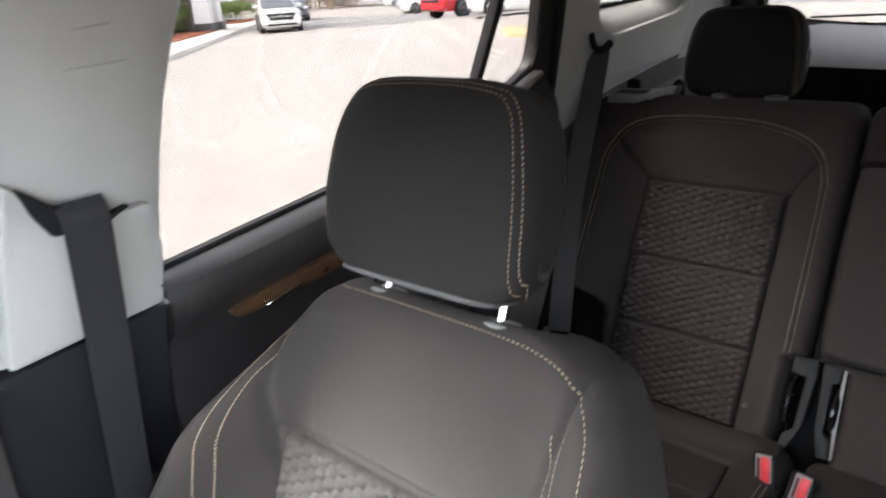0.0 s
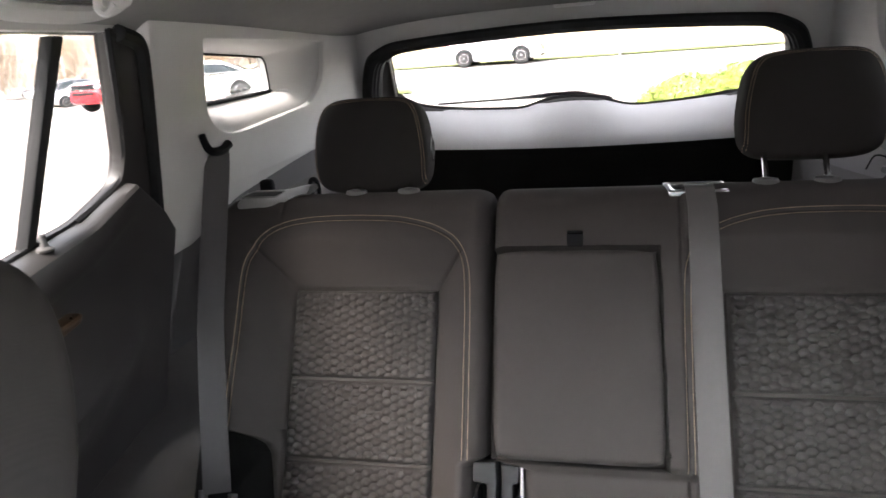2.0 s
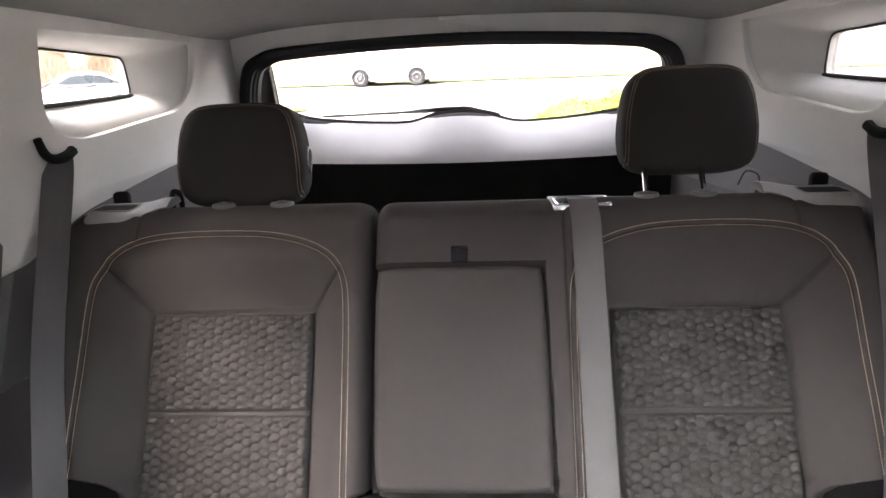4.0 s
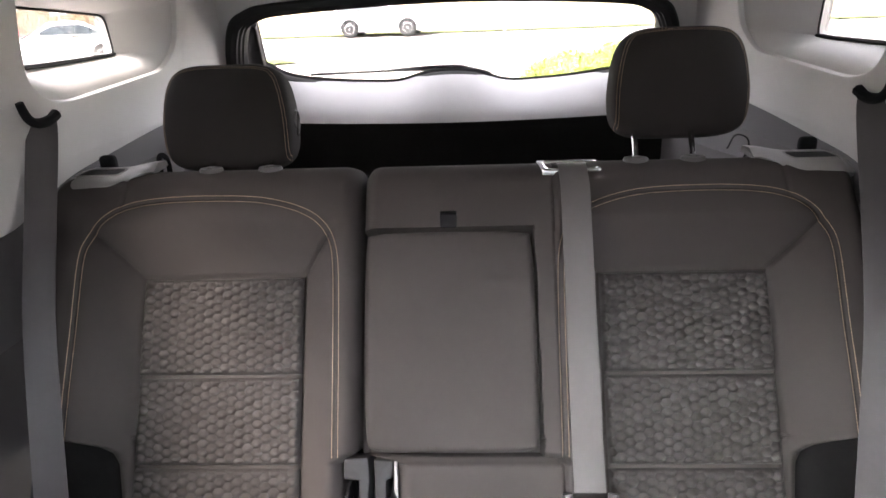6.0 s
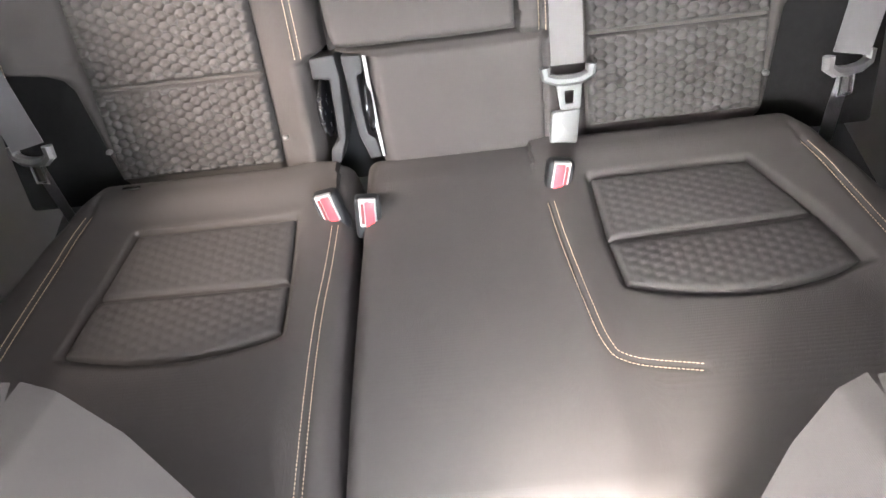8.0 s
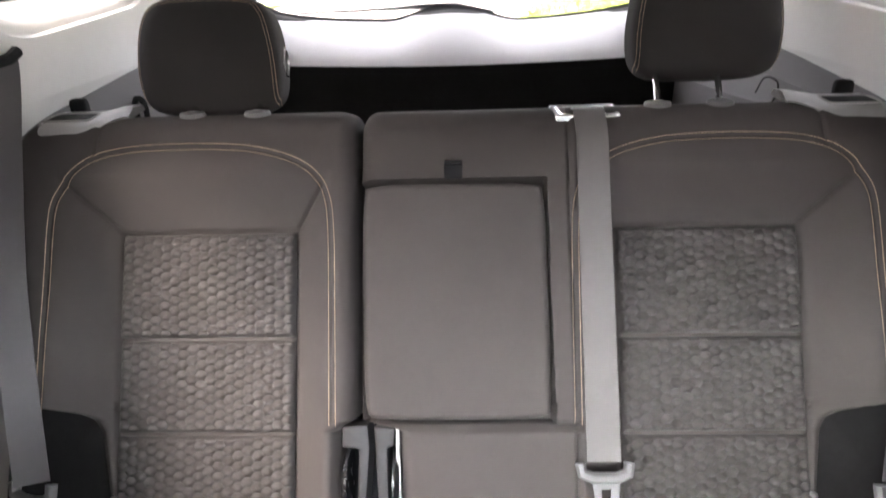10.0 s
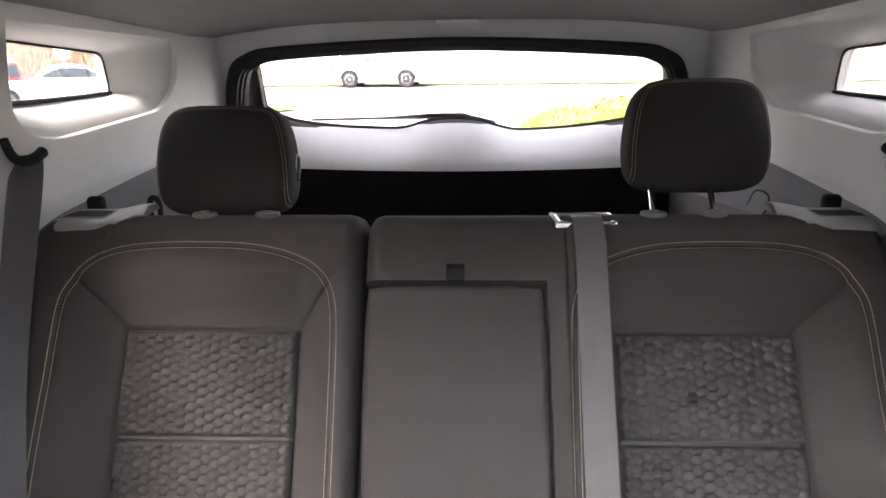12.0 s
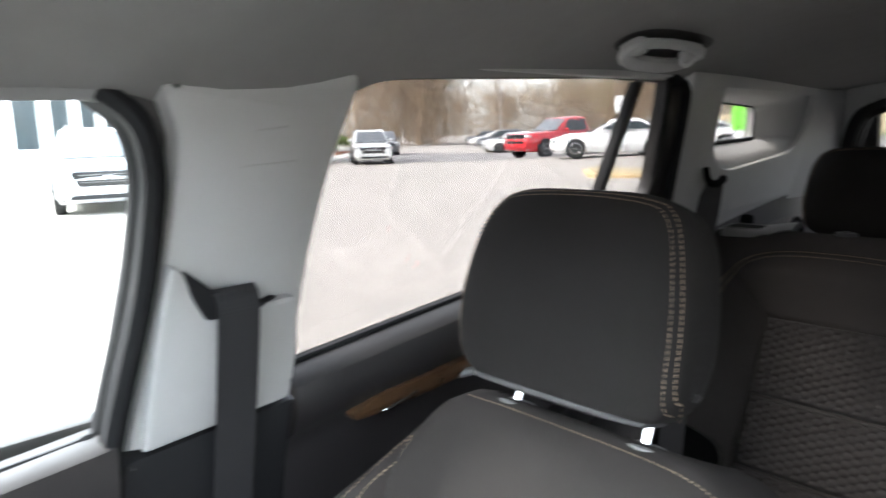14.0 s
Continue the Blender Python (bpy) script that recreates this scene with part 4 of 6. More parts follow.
def cushion_back(ul, ur, form, nu, top=0.199, roll_side=0.028):
    """A backrest skin between the borders ul(v) and ur(v)."""
    R = rows(np.linspace(-0.475, 0.165, 230), top)
    S = np.linspace(0, 1, nu)
    S = np.concatenate([[0, 0.0015, 0.004, 0.009, 0.016], S[2:-2], [0.984, 0.991, 0.996, 0.9985, 1]])
    v = R[:, 0][:, None] + 0 * S[None]
    a, b = ul(R[:, 0])[:, None], ur(R[:, 0])[:, None]
    U = a + (b - a) * S[None]
    v = v - 0.12 * np.clip(np.abs(U) - 0.60, 0, 0.1) * smoothstep(0.04, 0.19, v)
    d = form(U, np.minimum(v, 0.17)) * (R[:, 1] > -0.06)[:, None]
    e = np.minimum(U - a, b - U)
    d = d + R[:, 1][:, None] - edge_roll(e, roll_side, 0.045) * (R[:, 1] > -0.09)[:, None]
    d = d - edge_roll(v + 0.475, 0.03, 0.03)
    Vv = spread(rear_at, U, v, d)
    nrow, ncol = U.shape
    F = grid_faces(ncol, nrow)
    # side walls back to the rear of the pad
    n0 = len(Vv)
    extra = []
    for col in (0, ncol - 1):
        for j in range(nrow):
            extra.append(rear_at(U[j, col], v[j, col], -0.11))
    Vv = np.concatenate([Vv, np.array(extra)])
    for k, col in enumerate((0, ncol - 1)):
        for j in range(nrow - 1):
            q = (j * ncol + col, (j + 1) * ncol + col, n0 + k * nrow + j + 1, n0 + k * nrow + j)
            F.append(q if k == 1 else q[::-1])
    return Vv, F


def spread(at, U, W, D):
    """Puts whole grids into the room by at(u, v, d)."""
    if at in (rear_at, FRAMES.get("front")):
        o = at(0, 0, 0)
        return o + U.ravel()[:, None] * (at(1, 0, 0) - o) + W.ravel()[:, None] * (at(0, 1, 0) - o) + D.ravel()[:, None] * (at(0, 0, 1) - o)
    return np.array([at(x, y, z) for x, y, z in zip(U.ravel(), W.ravel(), D.ravel())])


FRAMES = {}


def quilt_panel(poly_uv, at, lift=0.002, res=0.0016, amp=0.0043, skew=0.0, curve=None):
    """An embossed insert between four corners (lower left, lower right, upper right, upper left)."""
    a, b, c, d = (np.array(p, float) for p in poly_uv)
    nu = int(np.linalg.norm(b - a) / res)
    nv = int(np.linalg.norm(d - a) / res)
    s, t = np.meshgrid(np.linspace(0, 1, nu), np.linspace(0, 1, nv))
    P = ((1 - t) * (1 - s))[..., None] * a + ((1 - t) * s)[..., None] * b + (t * s)[..., None] * c + (t * (1 - s))[..., None] * d
    if curve is not None:
        P[..., 1] += curve * (1 - t) * (1 - (2 * s - 1) ** 2)
    U, W = P[..., 0], P[..., 1]
    e = np.minimum.reduce([s * np.linalg.norm(b - a), (1 - s) * np.linalg.norm(b - a), t * np.linalg.norm(d - a), (1 - t) * np.linalg.norm(d - a)])
    h = lift + hex_relief(U, W, amp=amp) * smoothstep(0.0, 0.006, e) + 0.004 * (1 - (2 * t - 1) ** 2) * (1 - (2 * s - 1) ** 4) - edge_roll(e, 0.009, 0.011)
    return spread(at, U, W, h), grid_faces(nu, nv)


def headrest(parent, c, at, h, posts, mat=HEADCLOTH, lift=0.0, button=True, side=1, tilt=0.0, ring=True):
    """Padded headrest with double-stitched border, two posts and their sleeves. c: (u, v, d) of its middle."""
    o = at(0, 0, 0)
    ex, ev, en = np.array([1.0, 0, 0]), at(0, 1, 0) - o, at(0, 0, 1) - o
    k = tilt
    ev, en = ev * math.cos(k) + en * math.sin(k), en * math.cos(k) - ev * math.sin(k)
    mid = at(*c)

    def bulge(V):
        W = V.copy()
        up = (V[:, 1] + 1) / 2
        W[:, 0] *= 1.0 - 0.10 * smoothstep(0.35, 1.0, up)
        W[:, 2] *= 0.82 + 0.18 * smoothstep(0, 0.5, up) - 0.16 * smoothstep(0.6, 1.0, up)
        return W
    hr = part("headrest", pillow(mid, h, 4.6, 26, ax=[ex, ev, en], bulge=bulge), mat, parent)

    def skin(u, v, d):
        """Front cloth of the headrest at u, v in half sizes."""
        p = 4.6
        w = max(1e-3, 1 - abs(u) ** p - abs(v) ** p) ** (1 / p)
        q = bulge(np.array([[u, v, w]]))[0] * np.array(h)
        return mid + q[0] * ex + q[1] * ev + q[2] * en + d * (0.5 * en + 0.6 * u * ex + 0.5 * max(v, 0) * ev)
    su = 0.90
    line = smooth_line([(-su, -0.82), (-su - 0.01, -0.2), (-su + 0.01, 0.45), (-0.80, 0.76), (-0.6, 0.87), (0, 0.91), (0.6, 0.87), (0.80, 0.76), (su - 0.01, 0.45), (su + 0.01, -0.2), (su, -0.82)], 7)
    outer = line * np.array([1.055, 1.045])
    st = 0.0062 / h[0]

    def on(u, v, d):
        return skin(u, v, d * h[0])
    lines = [line, outer if at is not rear_at else outer * np.array([0.985, 0.99])]
    part("stitching", stitches(lines, lambda u, v, d: skin(u, v, d * 0.12 + 0.0004), step=st, length=st * 0.72, r=(0.00034 if at is rear_at else 0.00036) / h[0], lift=0.0), THREAD, hr, "double row of tan stitching")
    if at is not rear_at:
        lip = pillow(mid - ev * h[1] * 0.93 + en * 0.004, (h[0] * 0.78, 0.004, h[2] * 0.62), 5.0, 12, ax=[ex, ev, en])
        part("base_cover", lip, CARGO, hr, "grey plastic underside cover")
    for u in posts:
        a = at(u * (1.045 if at is rear_at else 1), c[1] - h[1] * 0.75, -0.056 if at is rear_at else POST_D[False])
        b = at(u, 0.175 if at is rear_at else -0.03, POST_D[at is rear_at])
        part("post", tube([b, a], 0.0050 if at is rear_at else 0.0062, 12), CHROME, hr, "chrome headrest post")
        s0 = at(u, posts_v[at is rear_at], POST_D[at is rear_at])
        base = lathe([(0.0175, -0.010), (0.0185, -0.003), (0.0168, 0.0005), (0.0120, 0.0015), (0.0085, 0.0002), (0.0068, 0.003)], (0, 0, 0), "z", 20)
        if at is rear_at:
            part("post_sleeve", (base[0] * np.array([1.15, 0.8, 1]) + s0, base[1]), BELTPL, hr, "grey plastic post sleeve")
        else:
            W = base[0] @ np.array([ex, np.cross(ev, ex), ev])
            part("post_sleeve", (W * np.array([1.45, 1.1, 1.1]) + s0, base[1]), PALE, hr, "grey plastic post sleeve")
    if button:
        V, F = lathe([(0.016, 0), (0.017, 0.003), (0.014, 0.005), (0.012, 0.003), (0.006, 0.003)], (0, 0, 0), "x", 18)
        bc = mid + side * ex * h[0] * 0.955 - ev * h[1] * (0.10 if ring else 0.45) - en * 0.01
        V = V * np.array([side, 1, 1.5])
        W = V[:, :1] * ex + V[:, 1:2] * en + V[:, 2:3] * ev
        part("fold_button", (W + bc, F if side > 0 else [f[::-1] for f in F]), DARK, hr, "oval charcoal release button")
        oval = [bc + side * ex * 0.0045 + en * 0.015 * math.cos(q) + ev * 0.0225 * math.sin(q) for q in np.linspace(0, 2 * math.pi, 24, endpoint=False)]
        if ring:
            part("button_ring", tube(oval, 0.0018, 6, True), CHROME, hr, "bright ring round the button")
    return hr


posts_v = {True: 0.197, False: 0.013}
POST_D = {True: 0.002, False: -0.032}


def outer_left(v):
    a = np.interp(v, [-0.475, -0.36, -0.30, -0.282, -0.27, -0.262, -0.255, -0.235, -0.19, 0.05, 0.16, 0.21], [-0.533, -0.549, -0.557, -0.566, -0.585, -0.615, -0.655, -0.672, -0.682, -0.697, -0.69, -0.672])
    return a


def small_seat():
    ob = thing("rear_bench", (-0.41, 1.2, 0.36), "dark brown-grey cloth rear seat with honeycomb inserts and tan stitching", "car seat", "rear benches")

    def form(U, W):
        d = pad_form(U, W, -0.383, LOOP_L)
        seam = [(-0.553, 0.2), (-0.549, 0.165), (-0.556, 0.128)]
        return d - 0.003 * np.exp(-(dist_line(U, W, seam) / 0.003) ** 2)
    back = part("backrest", cushion_back(outer_left, lambda v: np.interp(v, [-0.475, -0.295, -0.28, 0.17, 0.21], [-0.172, -0.172, -0.149, -0.147, -0.152]), form, 230), FABRIC, ob)
    for v0, v1, x0, x1 in ((-0.157, 0.006, 0.0, 0.0), (-0.302, -0.161, 0.003, 0.002), (-0.452, -0.306, 0.004, 0.003)):
        part("insert", quilt_panel([(-PX2 + x0, v0), (-PX1 + x0 * 0.3, v0), (-PX1 + x1 * 0.3, v1), (-PX2 + x1, v1)], rear_at, -0.014), QUILT, back, "embossed honeycomb cloth insert")
    part("stitching", stitches([shift_line(LOOP_L, 0.0048), shift_line(LOOP_L, -0.0048)], lambda u, v, d: rear_at(u, v, d + float(form(np.array([[u]]), np.array([[v]]))[0, 0]))), THREAD, back, "double row of tan stitching")
    headrest(ob, (-0.398, 0.308, -0.052), rear_at, (0.119, 0.095, 0.058), (-0.410, -0.306), side=1, tilt=0.30)
    lever(ob, -1)
    side_void(ob, -1)
    for u, v in ((-0.507, -0.392), (-0.225, -0.40)):
        part("cap", pillow(rear_at(u, v, 0.016), (0.0055, 0.0055, 0.003), 2.2, 6), BELTPL, ob, "small grey plastic cap")
    part("latch_loop", tube(smooth_line([(-0.527, 1.470, 1.110), (-0.527, 1.468, 1.146), (-0.519, 1.466, 1.156), (-0.511, 1.468, 1.146), (-0.511, 1.470, 1.110)], 5), 0.0048, 8), MATTE, ob, "black latch loop behind the backrest")
    part("anchor_tab", box(rear_at(-0.485, -0.452, 0.03), (0.030, 0.008, 0.005), 0.0015), BEZEL, ob, "bright metal anchor tab")
    return ob


def lever(parent, s):
    """Silver-grey release lever bezel wrapped over the outer top corner of a backrest."""
    V, us = [], np.linspace(-0.668, -0.508, 30)
    for u in us:
        k = float(smoothstep(-0.585, -0.512, u))
        o = float(smoothstep(-0.640, -0.668, u))
        zb, zt = 1.105 + 0.033 * k, 1.130 + 0.010 * k - 0.012 * o
        y0 = 1.381 + 0.022 * k + 0.012 * o
        V += [(u, y0 + 0.012, zb - 0.004), (u, y0, zb), (u, y0 - 0.003 + 0.002 * k, zb + 0.5 * (zt - zb)), (u, y0 + 0.001, zt - 0.004), (u, y0 + 0.008, zt + 0.001), (u, 1.425, zt + 0.010), (u, 1.456, zt + 0.008), (u, 1.462, zb)]
    F = grid_faces(8, len(us), True) + [tuple(range(8))[::-1], tuple((len(us) - 1) * 8 + q for q in range(8))]
    bz = part("release_bezel", mirrored((np.array(V), F), s), SATIN, parent, "silver-grey release lever bezel")

    def to(u, y, d):
        return (u, y, 1.131 + 0.010 * (y - 1.389) / 0.036 + d)
    hole = rounded([(-0.648, 1.400), (-0.572, 1.400), (-0.560, 1.424), (-0.632, 1.424)], 0.006)
    part("lever_recess", mirrored(slab(hole, lambda u, y, d: to(u, y, d + 0.0006), 0.006, 0.0004), s), BLACK, bz, "black recess of the lever")
    rimp = tube([to(u, y, 0.0008) for u, y in hole], 0.0016, 6, True)
    part("recess_rim", mirrored(rimp, s), SATIN, bz, "silver-grey raised rim")
    part("lever", mirrored(pillow((-0.632, 1.486, 1.139), (0.015, 0.008, 0.016), 4.5, 8), s), MATTE, bz, "black release lever")


def arm_rect(U, W):
    slope = 0.002 * (W + 0.1025) / 0.1775
    return np.maximum(np.maximum(-0.1365 - slope - U, U - 0.1425 + slope), np.maximum(-0.283 - W, W - 0.077))


def big_seat():
    ob = thing("rear_bench", (0.26, 1.2, 0.36), "wide dark brown-grey cloth rear seat with folded centre armrest", "car seat", "rear benches")

    def form(U, W):
        d = np.where(U > 0.178, pad_form(U, W, 0.383, LOOP_R), 0.010)
        d = np.where(U < 0.178, 0.019, d)
        d = d - 0.005 * np.exp(-((U - 0.1785) / 0.004) ** 2) * smoothstep(0.19, 0.14, W)
        r = arm_rect(U, W)
        d = d - 0.030 * smoothstep(0.003, 0.0, r)
        # lower centre block under the armrest
        d = d - 0.012 * np.exp(-((W + 0.288) / 0.006) ** 2) * (U < 0.185)
        seam = [(0.553, 0.2), (0.549, 0.165), (0.556, 0.128)]
        return d - 0.003 * np.exp(-(dist_line(U, W, seam) / 0.003) ** 2)
    left = lambda v: np.interp(v, [-0.475, -0.296, -0.284, 0.06, 0.17, 0.21], [-0.082, -0.088, -0.141, -0.143, -0.141, -0.132])
    back = part("backrest", cushion_back(left, lambda v: -outer_left(v) * np.interp(v, [-0.475, -0.25, 0.2], [1, 0.985, 0.965]), form, 330), FABRIC, ob)
    for v0, v1, x0, x1 in ((-0.157, 0.006, 0.0, 0.0), (-0.302, -0.161, 0.003, 0.002), (-0.446, -0.306, 0.004, 0.003)):
        part("insert", quilt_panel([(PX1 + 0.004, v0), (PX2 - x0, v0), (PX2 - x1, v1), (PX1 + 0.004, v1)], rear_at, -0.014), QUILT, back, "embossed honeycomb cloth insert")
    lines = [shift_line(LOOP_R, 0.0048), shift_line(LOOP_R, -0.0048)]
    part("stitching", stitches(lines, lambda u, v, d: rear_at(u, v, d + float(form(np.array([[u]]), np.array([[v]]))[0, 0]))), THREAD, back, "double row of tan stitching")
    a = part("armrest", arm_pad(), FABRIC, ob, "folded-up padded centre armrest")
    tab = rounded([(-0.011, 0.080), (0.016, 0.080), (0.017, 0.104), (-0.012, 0.104)], 0.003)
    part("pull_tab", slab(tab, lambda u, v, d: rear_at(u, v, d + 0.020), 0.004, 0.0012), MATTE, a, "black webbing pull tab")
    fold = tube([rear_at(-0.011, 0.104, 0.0205), rear_at(0.016, 0.104, 0.0205)], 0.0035, 8)
    part("pull_tab_fold", fold, GLOSSB, a, "shiny black fold of the pull tab")
    headrest(ob, (0.411, 0.350, -0.052), rear_at, (0.120, 0.096, 0.058), (0.318, 0.413), side=1, button=False, tilt=0.30)
    lever(ob, 1)
    side_void(ob, 1)
    part("cap", pillow(rear_at(0.507, -0.384, 0.016), (0.0055, 0.0055, 0.003), 2.2, 6), BELTPL, ob, "small grey plastic cap")
    # bezel of the centre belt on the top edge
    outer = rounded([(0.158, 1.398), (0.258, 1.397), (0.254, 1.446), (0.152, 1.446)], 0.006)
    hole = rounded([(0.169, 1.405), (0.247, 1.404), (0.245, 1.439), (0.164, 1.440)], 0.004)
    part("belt_bezel", slab(outer, lambda u, y, d: (u, y - 0.012, 1.1325 + 0.12 * (y - 1.42) + d), 0.010, 0.003, holes=[hole]), BEZEL, ob, "satin silver bezel of the centre belt")
    return ob


def arm_pad():
    nu, nv = 64, 80
    s, t = np.meshgrid(np.linspace(-1, 1, nu), np.linspace(-1, 1, nv))
    k = 1 - 0.030 * np.clip(np.abs(s) * np.abs(t), 0, 1) ** 6 * 1.4
    U = 0.0035 + 0.1395 * s * k - 0.002 * t
    W = -0.1025 + 0.1775 * t * k
    e = np.minimum((1 - np.abs(s)) * 0.1375, (1 - np.abs(t)) * 0.1775)
    d = 0.026 + 0.006 * (1 - s ** 2) * (1 - t ** 4) - edge_roll(e, 0.012, 0.02)
    V = np.array([rear_at(x, y, z) for x, y, z in zip(U.ravel(), W.ravel(), d.ravel())])
    F = grid_faces(nu, nv)
    n = len(V)
    rim = [i for i in range(nu)] + [j * nu + nu - 1 for j in range(1, nv)] + [(nv - 1) * nu + i for i in range(nu - 2, -1, -1)] + [j * nu for j in range(nv - 2, 0, -1)]
    back = np.array([V[i] - 0.03 * (rear_at(0, 0, 1) - rear_at(0, 0, 0)) for i in rim])
    m = len(rim)
    F += [(rim[(i + 1) % m], rim[i], n + i, n + (i + 1) % m) for i in range(m)]
    return np.concatenate([V, back]), F


# hinge covers between the two backrests
def hinge(ob):
    lb = [(-0.166, -0.287), (-0.128, -0.285), (-0.125, -0.318), (-0.131, -0.410), (-0.147, -0.452), (-0.162, -0.452), (-0.158, -0.428), (-0.143, -0.414), (-0.141, -0.320), (-0.166, -0.318)]
    rb = [(-0.119, -0.288), (-0.088, -0.290), (-0.090, -0.317), (-0.099, -0.319), (-0.097, -0.408), (-0.085, -0.418), (-0.081, -0.449), (-0.099, -0.450), (-0.111, -0.408), (-0.117, -0.318)]
    for poly, u, w in ((lb, -0.157, 1), (rb, -0.091, -1)):
        c = part("hinge_cover", slab(rounded(poly, 0.004), lambda a, b, d: rear_at(a, b, d + 0.016), 0.06, 0.003), HINGEP, ob, "grey plastic hinge bracket")
        V, F = lathe([(0.044, 0), (0.044, 0.004), (0.036, 0.009), (0.014, 0.010)], (0, 0, 0), "x", 22)
        V = V * np.array([-w, 1, 1])
        part("hinge_cap", (V + rear_at(u, -0.368, -0.012), F if w < 0 else [f[::-1] for f in F]), GLOSSB, c, "round black cap")
    # Added black box stands in for the deep shade of the open gap.
    part("gap_shade_fill", box(rear_at(-0.122, -0.38, -0.095), (0.085, 0.05, 0.26), 0.004, rot=Matrix.Rotation(-LEAN_R, 3, "X")), MATTE, ob, "added black filler imitating the shade in the gap between the backrests")
    # Highlight along the centre block's edge, put in as a pale strip.
    L = [rear_at(u, v, 0.012) for u, v in ((-0.0845, -0.292), (-0.0835, -0.34), (-0.081, -0.40), (-0.0775, -0.448))]
    part("block_edge_highlight", tube(L, [0.0026, 0.0034, 0.003, 0.0022], 8), PALE, ob, "pale strip imitating the highlight on the lower centre block's edge")


def side_void(ob, s):
    """Black lining in the notch beside the foot of a backrest."""
    P = rounded([(-0.715, -0.50), (-0.52, -0.50), (-0.54, -0.25), (-0.715, -0.20)], 0.01)
    part("side_lining", mirrored(slab(P, lambda u, v, d: rear_at(u, v, d - 0.05), 0.01, 0.002), s), CARPET, ob, "black felt lining")


small_seat()
hinge(big_seat())


# ---- rear cushions ----
def cush_z(X, Y):
    return 0.583 + 0.045 * smoothstep(1.08, 0.60, Y) - 0.006 * smoothstep(1.03, 1.09, Y)


def insert_rims(panels):
    """Closed outline round the two inserts of a cushion."""
    (back, _, _), (front, _, cv) = panels
    t = np.linspace(0, 1, 9)
    a, b = np.array(front[0]), np.array(front[1])
    edge = [tuple(a + (b - a) * k + np.array([0, cv * (1 - (2 * k - 1) ** 2)])) for k in t]
    return [np.array(edge + [front[2], back[1], back[2], back[3], back[0], front[3], edge[0]])]


def inside_of(X, Y, L):
    """Whether grid points lie inside a closed outline."""
    c = np.zeros(X.shape, bool)
    for (x0, y0), (x1, y1) in zip(L, L[1:]):
        cross = (y0 > Y) != (y1 > Y)
        c ^= cross & (X < x0 + (Y - y0) * (x1 - x0) / (y1 - y0 if abs(y1 - y0) > 1e-9 else 1e-9))
    return c


def cushion(name_label, xl, xr, sign, nu, stitch_lines, panels):
    ob = thing("bench_cushion", ((xl(0.8) + xr(0.8)) / 2, 0.85, 0.36), name_label, "seat cushion", "bench cushions")
    ys = np.concatenate([[0.50], np.linspace(0.503, 1.095, 150)])
    S = np.linspace(0, 1, nu)
    Y = ys[:, None] + 0 * S[None]
    a, b = xl(ys)[:, None], xr(ys)[:, None]
    X = a + (b - a) * S[None]
    w = X * sign
    Z = cush_z(X, Y)
    # outer bolster and rear lip around the inserts
    out = smoothstep(0.46, 0.56, w + 0.16 * (Y - 1.0)) * smoothstep(1.10, 0.95, Y)
    Z = Z + 0.020 * out + 0.010 * smoothstep(1.0, 1.06, Y) * (w > 0.15)
    inner = np.exp(-((w - 0.19) / 0.03) ** 2)
    Z = Z + 0.006 * inner * (w > 0)
    for L in stitch_lines:
        Z = Z - 0.003 * np.exp(-(dist_line(X, Y, L) / 0.004) ** 2)
    for L in insert_rims(panels):
        D = dist_line(X, Y, L) * np.where(inside_of(X, Y, L), 1, -1)
        Z = Z - 0.008 * smoothstep(-0.010, 0.006, D) - 0.007 * np.exp(-(D / 0.006) ** 2)
    e = np.minimum(X - a, b - X)
    Z = Z - edge_roll(e, 0.025, 0.035)
    Z = Z - edge_roll(Y - 0.50, 0.06, 0.09) - edge_roll(1.095 - Y, 0.02, 0.02)
    V = np.stack([X, Y, Z], -1).reshape(-1, 3)
    F = grid_faces(nu, len(ys))
    n, nr = len(V), len(ys)
    rim = [i for i in range(nu)] + [j * nu + nu - 1 for j in range(1, nr)] + [(nr - 1) * nu + i for i in range(nu - 2, -1, -1)] + [j * nu for j in range(nr - 2, 0, -1)]
    low = V[rim].copy()
    low[:, 2] = 0.36
    m = len(rim)
    F += [(rim[(i + 1) % m], rim[i], n + i, n + (i + 1) % m) for i in range(m)]
    part("cushion_pad", (np.concatenate([V, low]), F), FABRIC, ob)
    put = lambda x, y, d: (x, y, float(cush_z(np.array(x), np.array(y))) + d + 0.020 * float(smoothstep(0.46, 0.56, sign * x + 0.16 * (y - 1.0)) * smoothstep(1.10, 0.95, y)) + 0.006 * math.exp(-((sign * x - 0.19) / 0.03) ** 2))
    for q, amp, cv in panels:
        part("insert", quilt_panel(q, lambda x, y, d: (x, y, float(cush_z(np.array(x), np.array(y))) - 0.004 + d), 0.002, 0.0026, amp, curve=cv), QUILT, ob, "embossed honeycomb cloth insert")
    for L in stitch_lines:
        part("stitching", stitches([shift_line(L, 0.0045), shift_line(L, -0.0045)], put), THREAD, ob, "double row of tan stitching")
    return ob


